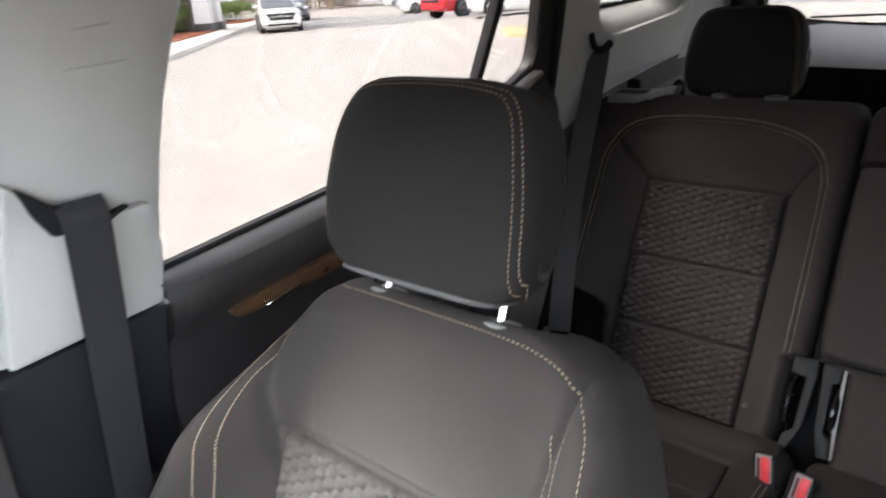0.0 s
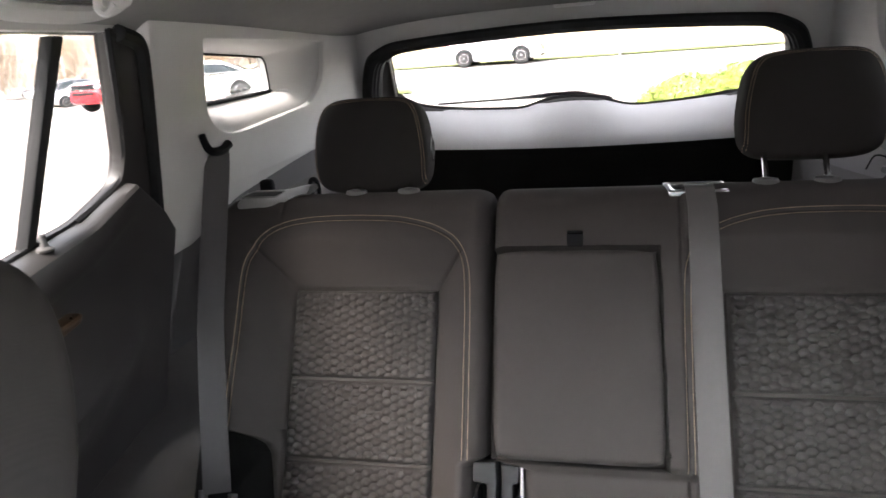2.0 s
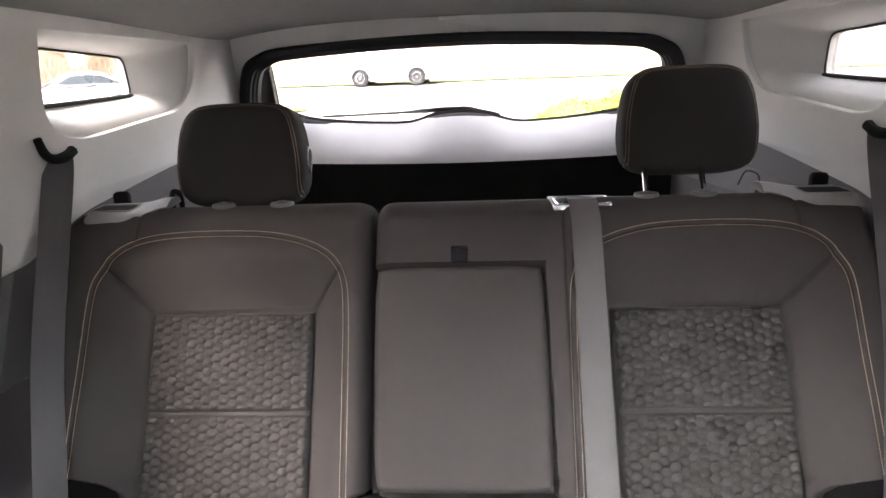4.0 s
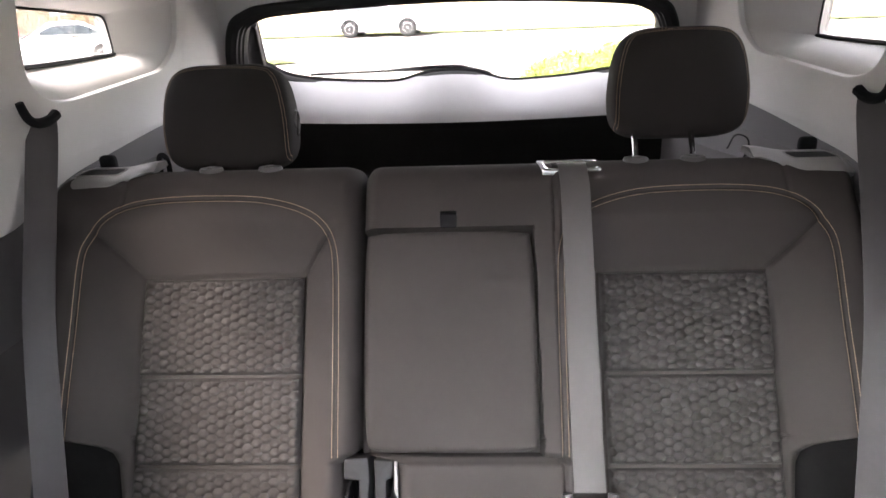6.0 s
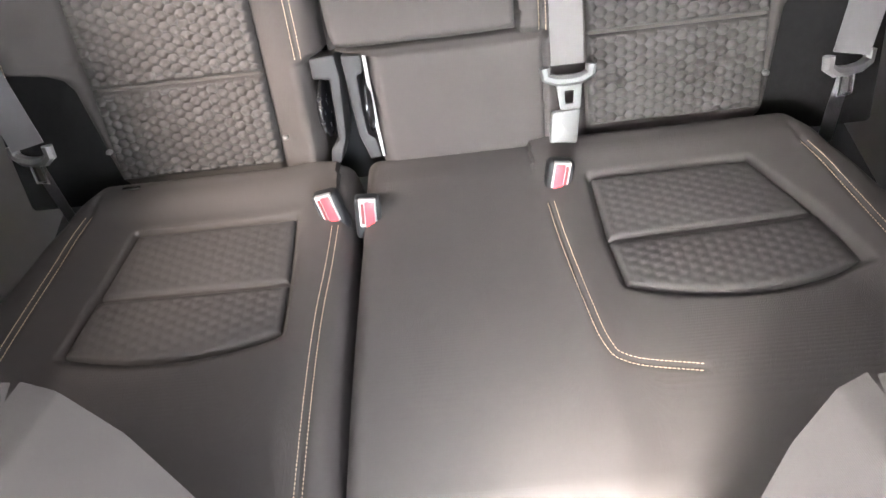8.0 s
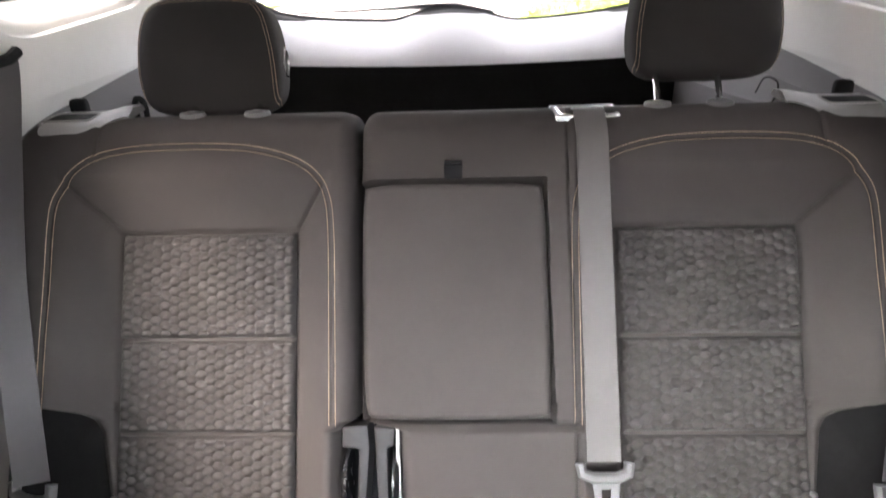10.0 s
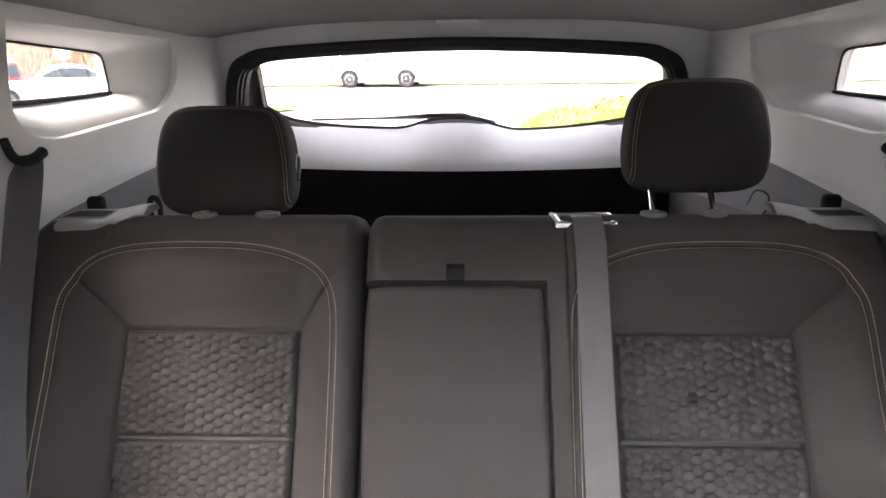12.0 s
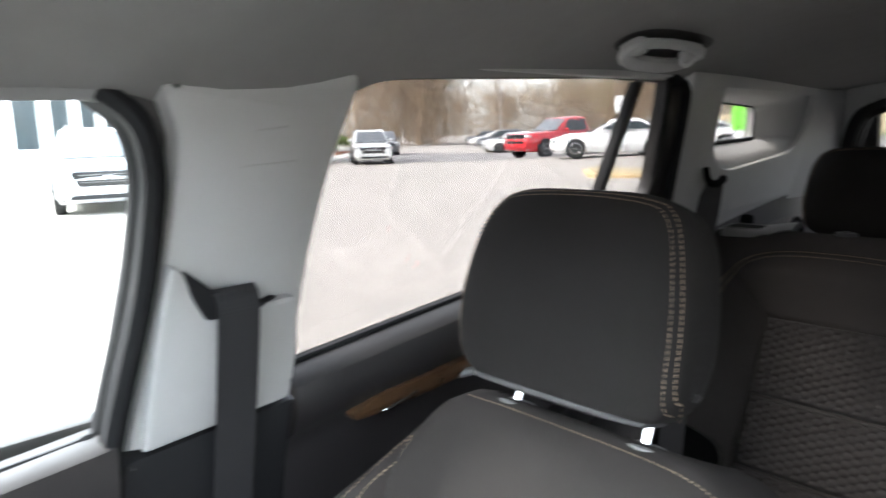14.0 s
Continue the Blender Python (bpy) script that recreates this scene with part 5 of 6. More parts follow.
SL = [smooth_line([(-0.531, 1.055), (-0.545, 0.95), (-0.568, 0.80), (-0.592, 0.62), (-0.598, 0.54)], 6), smooth_line([(-0.149, 0.955), (-0.153, 0.88), (-0.160, 0.78), (-0.164, 0.62), (-0.166, 0.54)], 6)]
cushion("dark brown-grey cloth rear cushion with honeycomb insert", lambda y: np.interp(y, [0.5, 0.8, 1.03, 1.095], [-0.665, -0.640, -0.575, -0.545]), lambda y: np.interp(y, [0.5, 1.095], [-0.131, -0.128]), -1, 120, SL,
        [([(-0.480, 0.862), (-0.206, 0.858), (-0.211, 0.981), (-0.456, 0.979)], 0.0008, None), ([(-0.500, 0.770), (-0.207, 0.775), (-0.206, 0.855), (-0.481, 0.859)], 0.0013, -0.022)])
SR = [smooth_line([(0.166, 0.955), (0.172, 0.88), (0.184, 0.78), (0.196, 0.715), (0.218, 0.690), (0.30, 0.672)], 6), smooth_line([(0.535, 1.055), (0.552, 0.95), (0.575, 0.80), (0.60, 0.62), (0.605, 0.54)], 6)]
cushion("wide dark brown-grey cloth rear cushion with honeycomb insert", lambda y: np.interp(y, [0.5, 1.095], [-0.122, -0.110]), lambda y: np.interp(y, [0.5, 0.8, 1.03, 1.095], [0.665, 0.640, 0.580, 0.552]), 1, 180, SR,
        [([(0.232, 0.878), (0.511, 0.890), (0.458, 1.003), (0.232, 1.000)], 0.0008, None), ([(0.240, 0.800), (0.535, 0.800), (0.513, 0.887), (0.233, 0.875)], 0.0013, -0.028)])


# ---- buckles and the centre belt ----
def buckle(c, aim, mat_label, flip=1):
    ob = thing("seat_belt_buckle", tuple(np.array(c) - np.array([0, 0, 0.07])), mat_label, "belt buckle", "belt buckles")
    ez = np.array(aim, float)
    ez /= np.linalg.norm(ez)
    ex = np.cross((0, 1, 0), ez)
    ex /= np.linalg.norm(ex)
    ey = np.cross(ez, ex)
    ax = np.array([ex, ey, ez]) * 0.86
    body = box((0, 0, -0.012), (0.045, 0.028, 0.080), 0.008, 3)
    part("body", (body[0] @ ax + np.array(c), body[1]), BLACK, ob, "black plastic buckle body")
    ring = box((0, -0.0115, 0.002), (0.029, 0.010, 0.054), 0.0025, 2)
    part("rim", (ring[0] @ ax + np.array(c), ring[1]), PALE, ob, "pale buckle rim")
    btn = box((-0.0035 * flip, -0.0148, 0.001), (0.0165, 0.008, 0.049), 0.0022, 2)
    part("button", (btn[0] @ ax + np.array(c), btn[1]), RED, ob, "red press button")
    slot = box((0.0085 * flip, -0.0135, 0.002), (0.0065, 0.007, 0.042), 0.0012, 1)
    part("tongue_slot", (slot[0] @ ax + np.array(c), slot[1]), SLOT, ob, "dark red tongue slot")
    stalk = tube([np.array(c) - ez * 0.05, np.array(c) - ez * 0.09 - np.array([0, -0.02, 0.0]), np.array(c) - np.array([0, -0.09, 0.09])], 0.012, 8)
    part("stalk", stalk, BLACK, ob, "black buckle strap")
    return ob


buckle((-0.156, 0.985, 0.602), (-0.18, 0.35, 0.92), "black belt buckle with a red button between the cushions", -1)
buckle((-0.099, 0.972, 0.598), (0.10, 0.35, 0.92), "black belt buckle with a red button between the cushions", -1)
buckle((0.184, 1.000, 0.600), (0.16, 0.35, 0.92), "black belt buckle with a red button behind the wide cushion")


def centre_belt():
    ob = thing("seat_belt", (0.21, 1.15, 0.55), "pale grey webbing centre belt down the wide backrest", "seat belt", "seat belts")
    path = [(0.207, 1.416, 1.116), (0.207, 1.404, 1.134), (0.208, 1.386, 1.135)]
    for v in (0.14, 0.11, 0.04, -0.06, -0.16, -0.26, -0.335):
        path.append(tuple(rear_at(0.211 + 0.002 * (0.17 - v), v, 0.030)))
    P = smooth_line(path, 6)
    n = rear_at(0, 0, 1) - rear_at(0, 0, 0)
    part("webbing", sweep(P, [(-0.0235, 0), (-0.0235, 0.0014), (0.0235, 0.0014), (0.0235, 0)], [((1, 0, 0), n)] * len(P)), WEB, ob)
    grip = tube([rear_at(u, v, 0.034) for u, v in ((0.178, -0.336), (0.180, -0.350), (0.195, -0.356), (0.213, -0.357), (0.230, -0.356), (0.244, -0.350), (0.246, -0.336))], 0.0085, 8)
    g = part("tongue_body", grip, BELTPL, ob, "grey plastic tongue grip")
    part("latch_plate", slab(rounded([(0.194, -0.362), (0.232, -0.362), (0.229, -0.400), (0.217, -0.404), (0.199, -0.400)], 0.004), lambda u, v, d: rear_at(u, v, d + 0.036), 0.004, 0.001, holes=[rounded([(0.206, -0.372), (0.220, -0.372), (0.219, -0.392), (0.207, -0.392)], 0.003)]), BELTPL, g, "satin grey latch plate")
    part("stop", slab(rounded([(0.186, -0.402), (0.228, -0.400), (0.222, -0.455), (0.180, -0.457)], 0.006), lambda u, v, d: rear_at(u, v, d + 0.040), 0.012, 0.004), BELTPL, ob, "grey plastic mini buckle")


centre_belt()

# ---- front seat ----
front_at = FRAMES["front"] = back_frame(0.445, 1.056, radians(24))
FC = -0.408


def front_seat():
    ob = thing("front_seat", (FC, 0.1, 0.36), "grey-lit cloth front seat with large bolsters and tan stitching", "car seat")
    top_pts = ([-0.75, -0.45, -0.25, -0.12, -0.05, -0.01, 0.012, 0.02], [0.285, 0.29, 0.282, 0.258, 0.232, 0.205, 0.165, 0.12])

    slim = ([-0.75, -0.45, -0.30, -0.20, -0.12, -0.05, -0.01, 0.012, 0.02], [0.335, 0.318, 0.278, 0.241, 0.217, 0.201, 0.184, 0.155, 0.115])

    def half(v, w=1.0):
        return np.where(np.asarray(w) < 0, np.interp(v, *slim), np.interp(v, *top_pts))

    def form(U, W):
        w = U - FC
        h = half(W, w)
        side = np.abs(w) / h
        d = 0.128 * smoothstep(0.58, 0.98, side) * smoothstep(0.0, -0.22, W)
        d = d + 0.012 * (1 - np.clip(np.abs(w) / 0.17, 0, 1) ** 2) * smoothstep(-0.16, -0.05, W)
        d = d - 0.022 * smoothstep(-0.03, 0.02, W)
        for sg in (-1, 1):
            L = [(FC + sg * 0.190, 0.0), (FC + sg * 0.186, -0.07), (FC + sg * 0.166, -0.178), (FC + sg * 0.150, -0.40)]
            d = d - 0.009 * np.exp(-(dist_line(U, W, L) / 0.005) ** 2)
        return d - 0.006 * np.exp(-((W + 0.176) / 0.004) ** 2) * (np.abs(w) < 0.17)
    vs = np.concatenate([np.linspace(-0.72, -0.02, 150), np.linspace(-0.016, 0.0, 8)])
    R = [(v, 0.0) for v in vs]
    for t in np.linspace(0.1, math.pi / 2, 9):
        R.append((0.016 * math.sin(t), -0.018 * (1 - math.cos(t))))
    R += [(0.011, -0.026), (0.002, -0.036), (-0.006, -0.050), (-0.012, -0.075), (-0.03, -0.102), (-0.2, -0.115), (-0.72, -0.115)]
    R = np.array(R)
    S = np.concatenate([[-1, -0.999, -0.996, -0.99, -0.98], np.linspace(-0.965, 0.965, 130), [0.98, 0.99, 0.996, 0.999, 1]])
    v = R[:, 0][:, None] + 0 * S[None]
    H = np.where(S[None] < 0, half(R[:, 0], -1.0)[:, None], half(R[:, 0])[:, None])
    U = FC + H * S[None]
    front = (R[:, 1] > -0.05)[:, None]
    d = form(U, v) * front + R[:, 1][:, None]
    e = H * (1 - np.abs(S)[None])
    d = d - edge_roll(e, 0.045, 0.055) * front
    V = np.array([front_at(a, b, c) for a, b, c in zip(U.ravel(), v.ravel(), d.ravel())])
    nc = len(S)
    F = grid_faces(nc, len(R))
    # close the sides between front and back skins
    k = len(V)
    ext = []
    for col in (0, nc - 1):
        for j in range(len(vs)):
            ext.append(front_at(U[j, col], v[j, col], -0.11))
    V = np.concatenate([V, np.array(ext)])
    for q, col in enumerate((0, nc - 1)):
        for j in range(len(vs) - 1):
            f = (j * nc + col, (j + 1) * nc + col, k + q * len(vs) + j + 1, k + q * len(vs) + j)
            F.append(f if q == 1 else f[::-1])
    back = part("backrest", (V, F), FABRIC, ob)
    part("insert", quilt_panel([(FC - 0.150, -0.50), (FC + 0.150, -0.50), (FC + 0.160, -0.180), (FC - 0.162, -0.180)], front_at, 0.010, 0.0026), QUILT, back, "embossed honeycomb cloth insert")
    on = lambda u, w, d: front_at(u, w, d + float((form(np.array([[u]]), np.array([[w]])) - edge_roll(float(half(w, u - FC)) - abs(u - FC), 0.045, 0.055))[0, 0]))
    bl = smooth_line([(FC - 0.184, -0.062), (FC - 0.189, -0.10), (FC - 0.196, -0.15), (FC - 0.205, -0.22), (FC - 0.216, -0.30), (FC - 0.228, -0.42)], 6)
    lines = [shift_line(bl, 0.006), shift_line(bl, -0.006), shift_line(bl * np.array([-1, 1]) + np.array([2 * FC, 0]), 0.006), shift_line(bl * np.array([-1, 1]) + np.array([2 * FC, 0]), -0.006)]
    tp = smooth_line([(FC - 0.14, 0.004), (FC - 0.05, 0.006), (FC + 0.09, 0.004), (FC + 0.15, -0.004), (FC + 0.185, -0.022), (FC + 0.207, -0.05), (FC + 0.222, -0.09), (FC + 0.245, -0.16)], 6)
    for ln in (lines[:2], lines[2:], [tp]):
        part("stitching", stitches(ln, on, step=0.0055), THREAD, back, "tan stitching")
    headrest(ob, (FC - 0.011, 0.139, -0.002), front_at, (0.136, 0.111, 0.060), (FC - 0.079, FC + 0.079), side=1, button=True, ring=False, tilt=0.12)
    # cushion
    nu, ny = 40, 40
    s, t = np.meshgrid(np.linspace(-1, 1, nu), np.linspace(0, 1, ny))
    X = FC + 0.26 * s
    Y = -0.42 + 0.55 * t
    Z = 0.60 - 0.05 * t + 0.04 * smoothstep(0.6, 0.95, np.abs(s)) - edge_roll((1 - np.abs(s)) * 0.26, 0.04, 0.06) - edge_roll(t * 0.55, 0.06, 0.1)
    V = np.stack([X, Y, Z], -1).reshape(-1, 3)
    F = grid_faces(nu, ny)
    rim = [i for i in range(nu)] + [j * nu + nu - 1 for j in range(1, ny)] + [(ny - 1) * nu + i for i in range(nu - 2, -1, -1)] + [j * nu for j in range(ny - 2, 0, -1)]
    low = V[rim].copy()
    low[:, 2] = 0.36
    m, n = len(rim), len(V)
    F += [(rim[(i + 1) % m], rim[i], n + i, n + (i + 1) % m) for i in range(m)]
    part("cushion", (np.concatenate([V, low]), F), FABRIC, ob)
    return ob


seat = front_seat()
# the driver's seat is the same pattern on the other side of the console
copy_thing(seat, pose(-FC + 0.012, 0.06, 0.36))

# ---- outside: the car park ----
def rise(x, y):
    """Height of the ground: level lot, rising gently to the road behind the car."""
    x, y = np.asarray(x, float), np.asarray(y, float)
    return (0.42 * smoothstep(13.0, 24.0, y) + 0.45 * smoothstep(28.0, 36.0, y)) * smoothstep(-26.0, -12.0, x)


def ground():
    r = np.concatenate([np.linspace(0, 60, 61), np.geomspace(65, 1500, 24)])
    xs = np.concatenate([-r[::-1], r[1:]])
    X, Y = np.meshgrid(xs, xs)
    Z = rise(X, Y)
    solid("ground", (np.stack([X, Y, Z], -1).reshape(-1, 3), grid_faces(len(xs), len(xs))), ASPHALT, "pale worn asphalt car park", "ground", kind="structure")


ground()


def strip(name, a, b, mat, lift, label, cat, n=40):
    """A long flat band on the ground between two edge lines."""
    A, B = smooth_line(a, n // max(1, len(a) - 1)), smooth_line(b, n // max(1, len(b) - 1))
    k = 8
    V = []
    for p, q in zip(A, B):
        for t in np.linspace(0, 1, k):
            w = p + (q - p) * t
            V.append((w[0], w[1], float(rise(w[0], w[1])) + lift))
    return solid(name, (np.array(V), grid_faces(k, len(A), flip=True)), mat, label, cat, kind="structure")


strip("road", [(-60, 23.0), (-20, 22.5), (60, 22.0)], [(-60, 34.9), (-20, 34.5), (60, 34.0)], ROADM, 0.006, "grey asphalt road past the car park", "road")
strip("trim_road_line", [(-60, 28.2), (-20, 27.7), (60, 27.2)], [(-60, 28.35), (-20, 27.85), (60, 27.35)], LINEP, 0.012, "painted centre line of the road", "road line")
strip("grass_verge", [(-17, 34.6), (20, 34.3), (90, 34.0)], [(-17, 37.1), (20, 36.8), (90, 36.5)], GRASS, 0.05, "bright green grass verge across the road", "grass")


def bank():
    xs, ys = np.linspace(-160, 160, 90), np.linspace(36.5, 110, 40)
    X, Y = np.meshgrid(xs, ys)
    Z = 0.87 + 2.6 * smoothstep(36, 75, Y) * smoothstep(-40, -22, X) + 0.12 * np.sin(X * 0.35 + np.sin(Y * 0.4)) * smoothstep(37, 45, Y)
    Z = np.where(X < -34, rise(X, Y) - 0.3, Z)
    solid("field_bank", (np.stack([X, Y, Z], -1).reshape(-1, 3), grid_faces(len(xs), len(ys))), STRAW, "straw-coloured dry grass bank", "field", kind="structure")


bank()


def raised(name, outline, z0, z1, mat, label, cat, r=0.03, kind="structure"):
    return solid(name, slab(rounded(outline, 0.3), lambda u, v, d: (u, v, z1 + d), z1 - z0, r), mat, label, cat, kind=kind)


# pavement and planting beds in front of the building
raised("pavement", [(-24.0, 4.8), (-17.6, 6.6), (-16.6, 8.2), (-18.2, 10.2), (-33.8, 24.2), (-46.5, 35.5), (-64, 52), (-68, 48), (-30, 6)], -0.1, 0.15, CONCRETE, "pale concrete pavement with a kerb", "pavement")
raised("bed", [(-25.5, 9.3), (-22.3, 10.6), (-23.6, 13.2), (-33.0, 22.0), (-36.2, 19.6), (-28.2, 9.6)], 0.1, 0.20, MULCH, "red mulch planting bed", "planting bed")
raised("bed", [(-41.0, 26.0), (-39.0, 27.4), (-46.5, 34.2), (-48.0, 32.2)], 0.1, 0.20, MULCH, "red mulch planting bed", "planting bed")
raised("island_kerb", [(-12.8, 18.6), (-10.4, 15.6), (-9.3, 15.9), (-7.4, 17.4), (-9.5, 21.0)], -0.1, 0.17, YELLOWP, "yellow painted kerb island", "kerb")
raised("island_grass", [(-12.4, 18.5), (-10.3, 15.95), (-9.4, 16.2), (-7.8, 17.5), (-9.6, 20.6)], 0.1, 0.20, STRAW, "dry grass island inside the yellow kerb", "grass")
strip("grass_strip", [(-9.4, 20.0), (-7.2, 19.6), (-5.2, 20.5)], [(-9.2, 21.8), (-7.4, 22.0), (-5.6, 21.3)], GRASS, 0.06, "green grass strip by the road", "grass")


def leaf_shrub(name, c, size, mat, label, seed, n=1600, leaf=0.06, group="shrubs"):
    """A clipped shrub: stems and many small leaves around an uneven rounded form."""
    rng = np.random.default_rng(seed)
    V, F = [], []
    for i in range(n):
        q = rng.normal(size=3)
        q /= np.linalg.norm(q)
        q[2] = abs(q[2]) if rng.random() < 0.8 else q[2] * 0.6
        p = (np.abs(q) ** 3).sum() ** (1 / 3)
        rad = (0.78 + 0.22 * rng.random() ** 0.5) * (1 + 0.10 * math.sin(5 * q[0] + seed) * math.cos(4 * q[1] + 2 * q[2]))
        pos = q / p * rad * np.array(size) * 0.5
        pos[2] = pos[2] + size[2] * 0.5
        pos[2] = max(0.03, pos[2])
        a = rng.normal(size=3)
        a /= np.linalg.norm(a)
        b = np.cross(a, q + 0.3 * rng.normal(size=3))
        b /= np.linalg.norm(b) + 1e-9
        s = leaf * (0.6 + 0.8 * rng.random())
        k = len(V)
        V += [pos - a * s, pos + b * s * 0.45, pos + a * s, pos - b * s * 0.45]
        F.append((k, k + 1, k + 2, k + 3))
    ob = thing(name, c, label, "shrub", group)
    V = np.array(V) + np.array(c)
    part("foliage", (V, F), mat, ob)
    stems = [tube([np.array(c) + np.array([rng.normal() * 0.08, rng.normal() * 0.08, -0.02]), np.array(c) + np.array([rng.normal() * size[0] * 0.22, rng.normal() * size[1] * 0.22, size[2] * 0.75])], [0.02, 0.008], 5) for _ in range(7)]
    part("stem", join(*stems), BARK, ob)
    return ob


for i, (x, y, sx, sz) in enumerate(((-26.2, 11.6, 2.3, 1.25), (-27.2, 13.0, 2.2, 1.35), (-28.4, 14.2, 2.2, 1.4), (-29.8, 15.4, 2.3, 1.4), (-31.2, 16.8, 2.2, 1.45), (-32.4, 18.2, 2.2, 1.45), (-43.0, 28.4, 2.6, 1.3), (-42.6, 29.6, 2.4, 1.35))):
    leaf_shrub("clipped_shrub", (x, y, 0.18), (sx, sx, sz), LEAF, "rounded clipped green shrub in red mulch", 11 + i, 2600, 0.075)
for i, (x, y, sx, sz) in enumerate(((1.55, 9.2, 1.7, 0.92), (2.35, 9.4, 1.7, 1.02), (3.3, 9.6, 1.9, 1.08), (4.4, 9.7, 1.8, 1.0))):
    leaf_shrub("yellow_green_shrub", (x, y, 0.0), (sx, 1.5, sz), LEAFY, "bright yellow-green hedge shrub behind the car", 31 + i, 5200, 0.032)
for i, (x, y, sx, sz) in enumerate(((-5.2, 13.8, 1.6, 0.9),)):
    leaf_shrub("yellow_green_shrub", (x, y, 0.0), (sx, 1.5, sz), LEAFY, "bright yellow-green hedge shrub by the lot", 51 + i, 3000, 0.045)

# painted parking lines
for p, q in (((-21.8, 14.2), (-17.9, 15.8)), ((-23.2, 16.9), (-19.6, 18.4))):
    a, b = np.array(p), np.array(q)
    n = np.array([-(b - a)[1], (b - a)[0]]) / np.linalg.norm(b - a) * 0.06
    solid("trim_parking_line", slab(np.array([a - n, b - n, b + n, a + n]), lambda u, v, d: (u, v, 0.008 + d), 0.006, 0.001), LINEP, "white painted parking line", "parking line", "parking lines", "structure")


# ---- building ----
def building():
    ob = thing("dealership_building", (-34, 10, 0), "long white-sided building with dark windows and a stone entrance", "building")
    A, B = np.array([-27.5, 5.2]), np.array([-62.0, 42.5])
    d = (B - A) / np.linalg.norm(B - A)
    n = np.array([d[1], -d[0]])
    n = n if n @ np.array([1, 0]) > 0 else -n
    L = np.linalg.norm(B - A)

    def on(u, v, w):
        p = A + d * u + n * w
        return (p[0], p[1], v)
    H = 5.2
    wins = [rounded([(u, 1.2), (u + w, 1.2), (u + w, 3.45), (u, 3.45)], 0.02, 2) for u, w in ((0.4, 1.6), (2.55, 1.4), (4.5, 1.3), *((u, 0.95) for u in (6.3, 7.7, 9.2, 10.8, 12.4, 14.0, 24.5, 27.0, 29.5, 32.0, 36, 39, 42)))]
    part("wall", slab(np.array([(0, -0.1), (L, -0.1), (L, H), (0, H)]), on, 0.35, 0.01, holes=wins), SIDING, ob)
    for w in wins:
        u0, v0 = w.min(0)
        u1, v1 = w.max(0)
        win = part("window", slab(w, lambda u, v, q: on(u, v, q - 0.16), 0.02, 0.002), SHOPGLASS, ob, "dark window glass")
        fr = np.array([(u0 - 0.08, v0 - 0.08), (u1 + 0.08, v0 - 0.08), (u1 + 0.08, v1 + 0.08), (u0 - 0.08, v1 + 0.08)])
        part("window_frame", slab(fr, lambda u, v, q: on(u, v, q + 0.03), 0.06, 0.005, holes=[w]), SIDING, win)
    # stone entrance block and white porch columns
    st = part("stone_pier", slab(np.array([(13.7, 0), (15.3, 0), (15.3, 5.6), (13.7, 5.6)]), lambda u, v, w: on(u, v, w + 5.9), 1.4, 0.03), STONE, ob, "dark stone entrance pier")
    rng = np.random.default_rng(5)
    for r in range(14):
        u = 13.72
        while u < 15.15:
            wd = min(0.3 + 0.4 * rng.random(), 15.28 - u)
            part("stone", slab(np.array([(u, 0.03 + r * 0.4), (u + wd - 0.03, 0.03 + r * 0.4), (u + wd - 0.03, 0.40 + r * 0.4), (u, 0.40 + r * 0.4)]), lambda a, b, w: on(a, b, w + 5.95), 0.06, 0.015), STONE, st)
            u += wd
    for u in (12.5, 14.3):
        c = part("column", slab(np.array([(u, 0.15), (u + 0.75, 0.15), (u + 0.75, 4.6), (u, 4.6)]), lambda a, b, w: on(a, b, w + 7.5), 0.75, 0.03), SIDING, ob, "white square porch column")
        part("column_base", slab(np.array([(u - 0.1, 0.12), (u + 0.85, 0.12), (u + 0.85, 0.55), (u - 0.1, 0.55)]), lambda a, b, w: on(a, b, w + 7.6), 0.95, 0.03), CARGO, c, "grey column base")
    part("porch_roof", slab(np.array([(11.5, 4.6), (17.0, 4.6), (17.0, 5.4), (11.5, 5.4)]), lambda a, b, w: on(a, b, w + 7.9), 8.0, 0.03), SIDING, ob, "white porch fascia")
    # gabled roof
    V = [on(-0.4, H, 0.6), on(L + 0.4, H, 0.6), on(L + 0.4, H + 3.2, -7), on(-0.4, H + 3.2, -7), on(-0.4, H, -14.6), on(L + 0.4, H, -14.6)]
    V += [(x, y, z - 0.25) for x, y, z in V]
    F = [(0, 1, 2, 3), (3, 2, 5, 4), (6, 9, 8, 7), (9, 10, 11, 8), (0, 6, 7, 1), (4, 5, 11, 10), (0, 3, 9, 6), (3, 4, 10, 9), (1, 7, 8, 2), (2, 8, 11, 5)]
    part("roof", (np.array(V), F), ROOFM, ob, "grey shingle roof")
    part("end_wall", (np.array([on(L, -0.1, 0), on(L, -0.1, -14), on(L, H, -14), on(L, H + 3.0, -7), on(L, H, 0), on(L - 0.3, -0.1, 0), on(L - 0.3, -0.1, -14), on(L - 0.3, H, -14), on(L - 0.3, H + 3.0, -7), on(L - 0.3, H, 0)]), [(0, 1, 2, 3, 4), (9, 8, 7, 6, 5), (0, 4, 9, 5), (4, 3, 8, 9), (3, 2, 7, 8), (2, 1, 6, 7)]), SIDING, ob)
    # glazed front wing with white columns
    on2 = lambda u, v, w: (-27.5 + w, u, v)
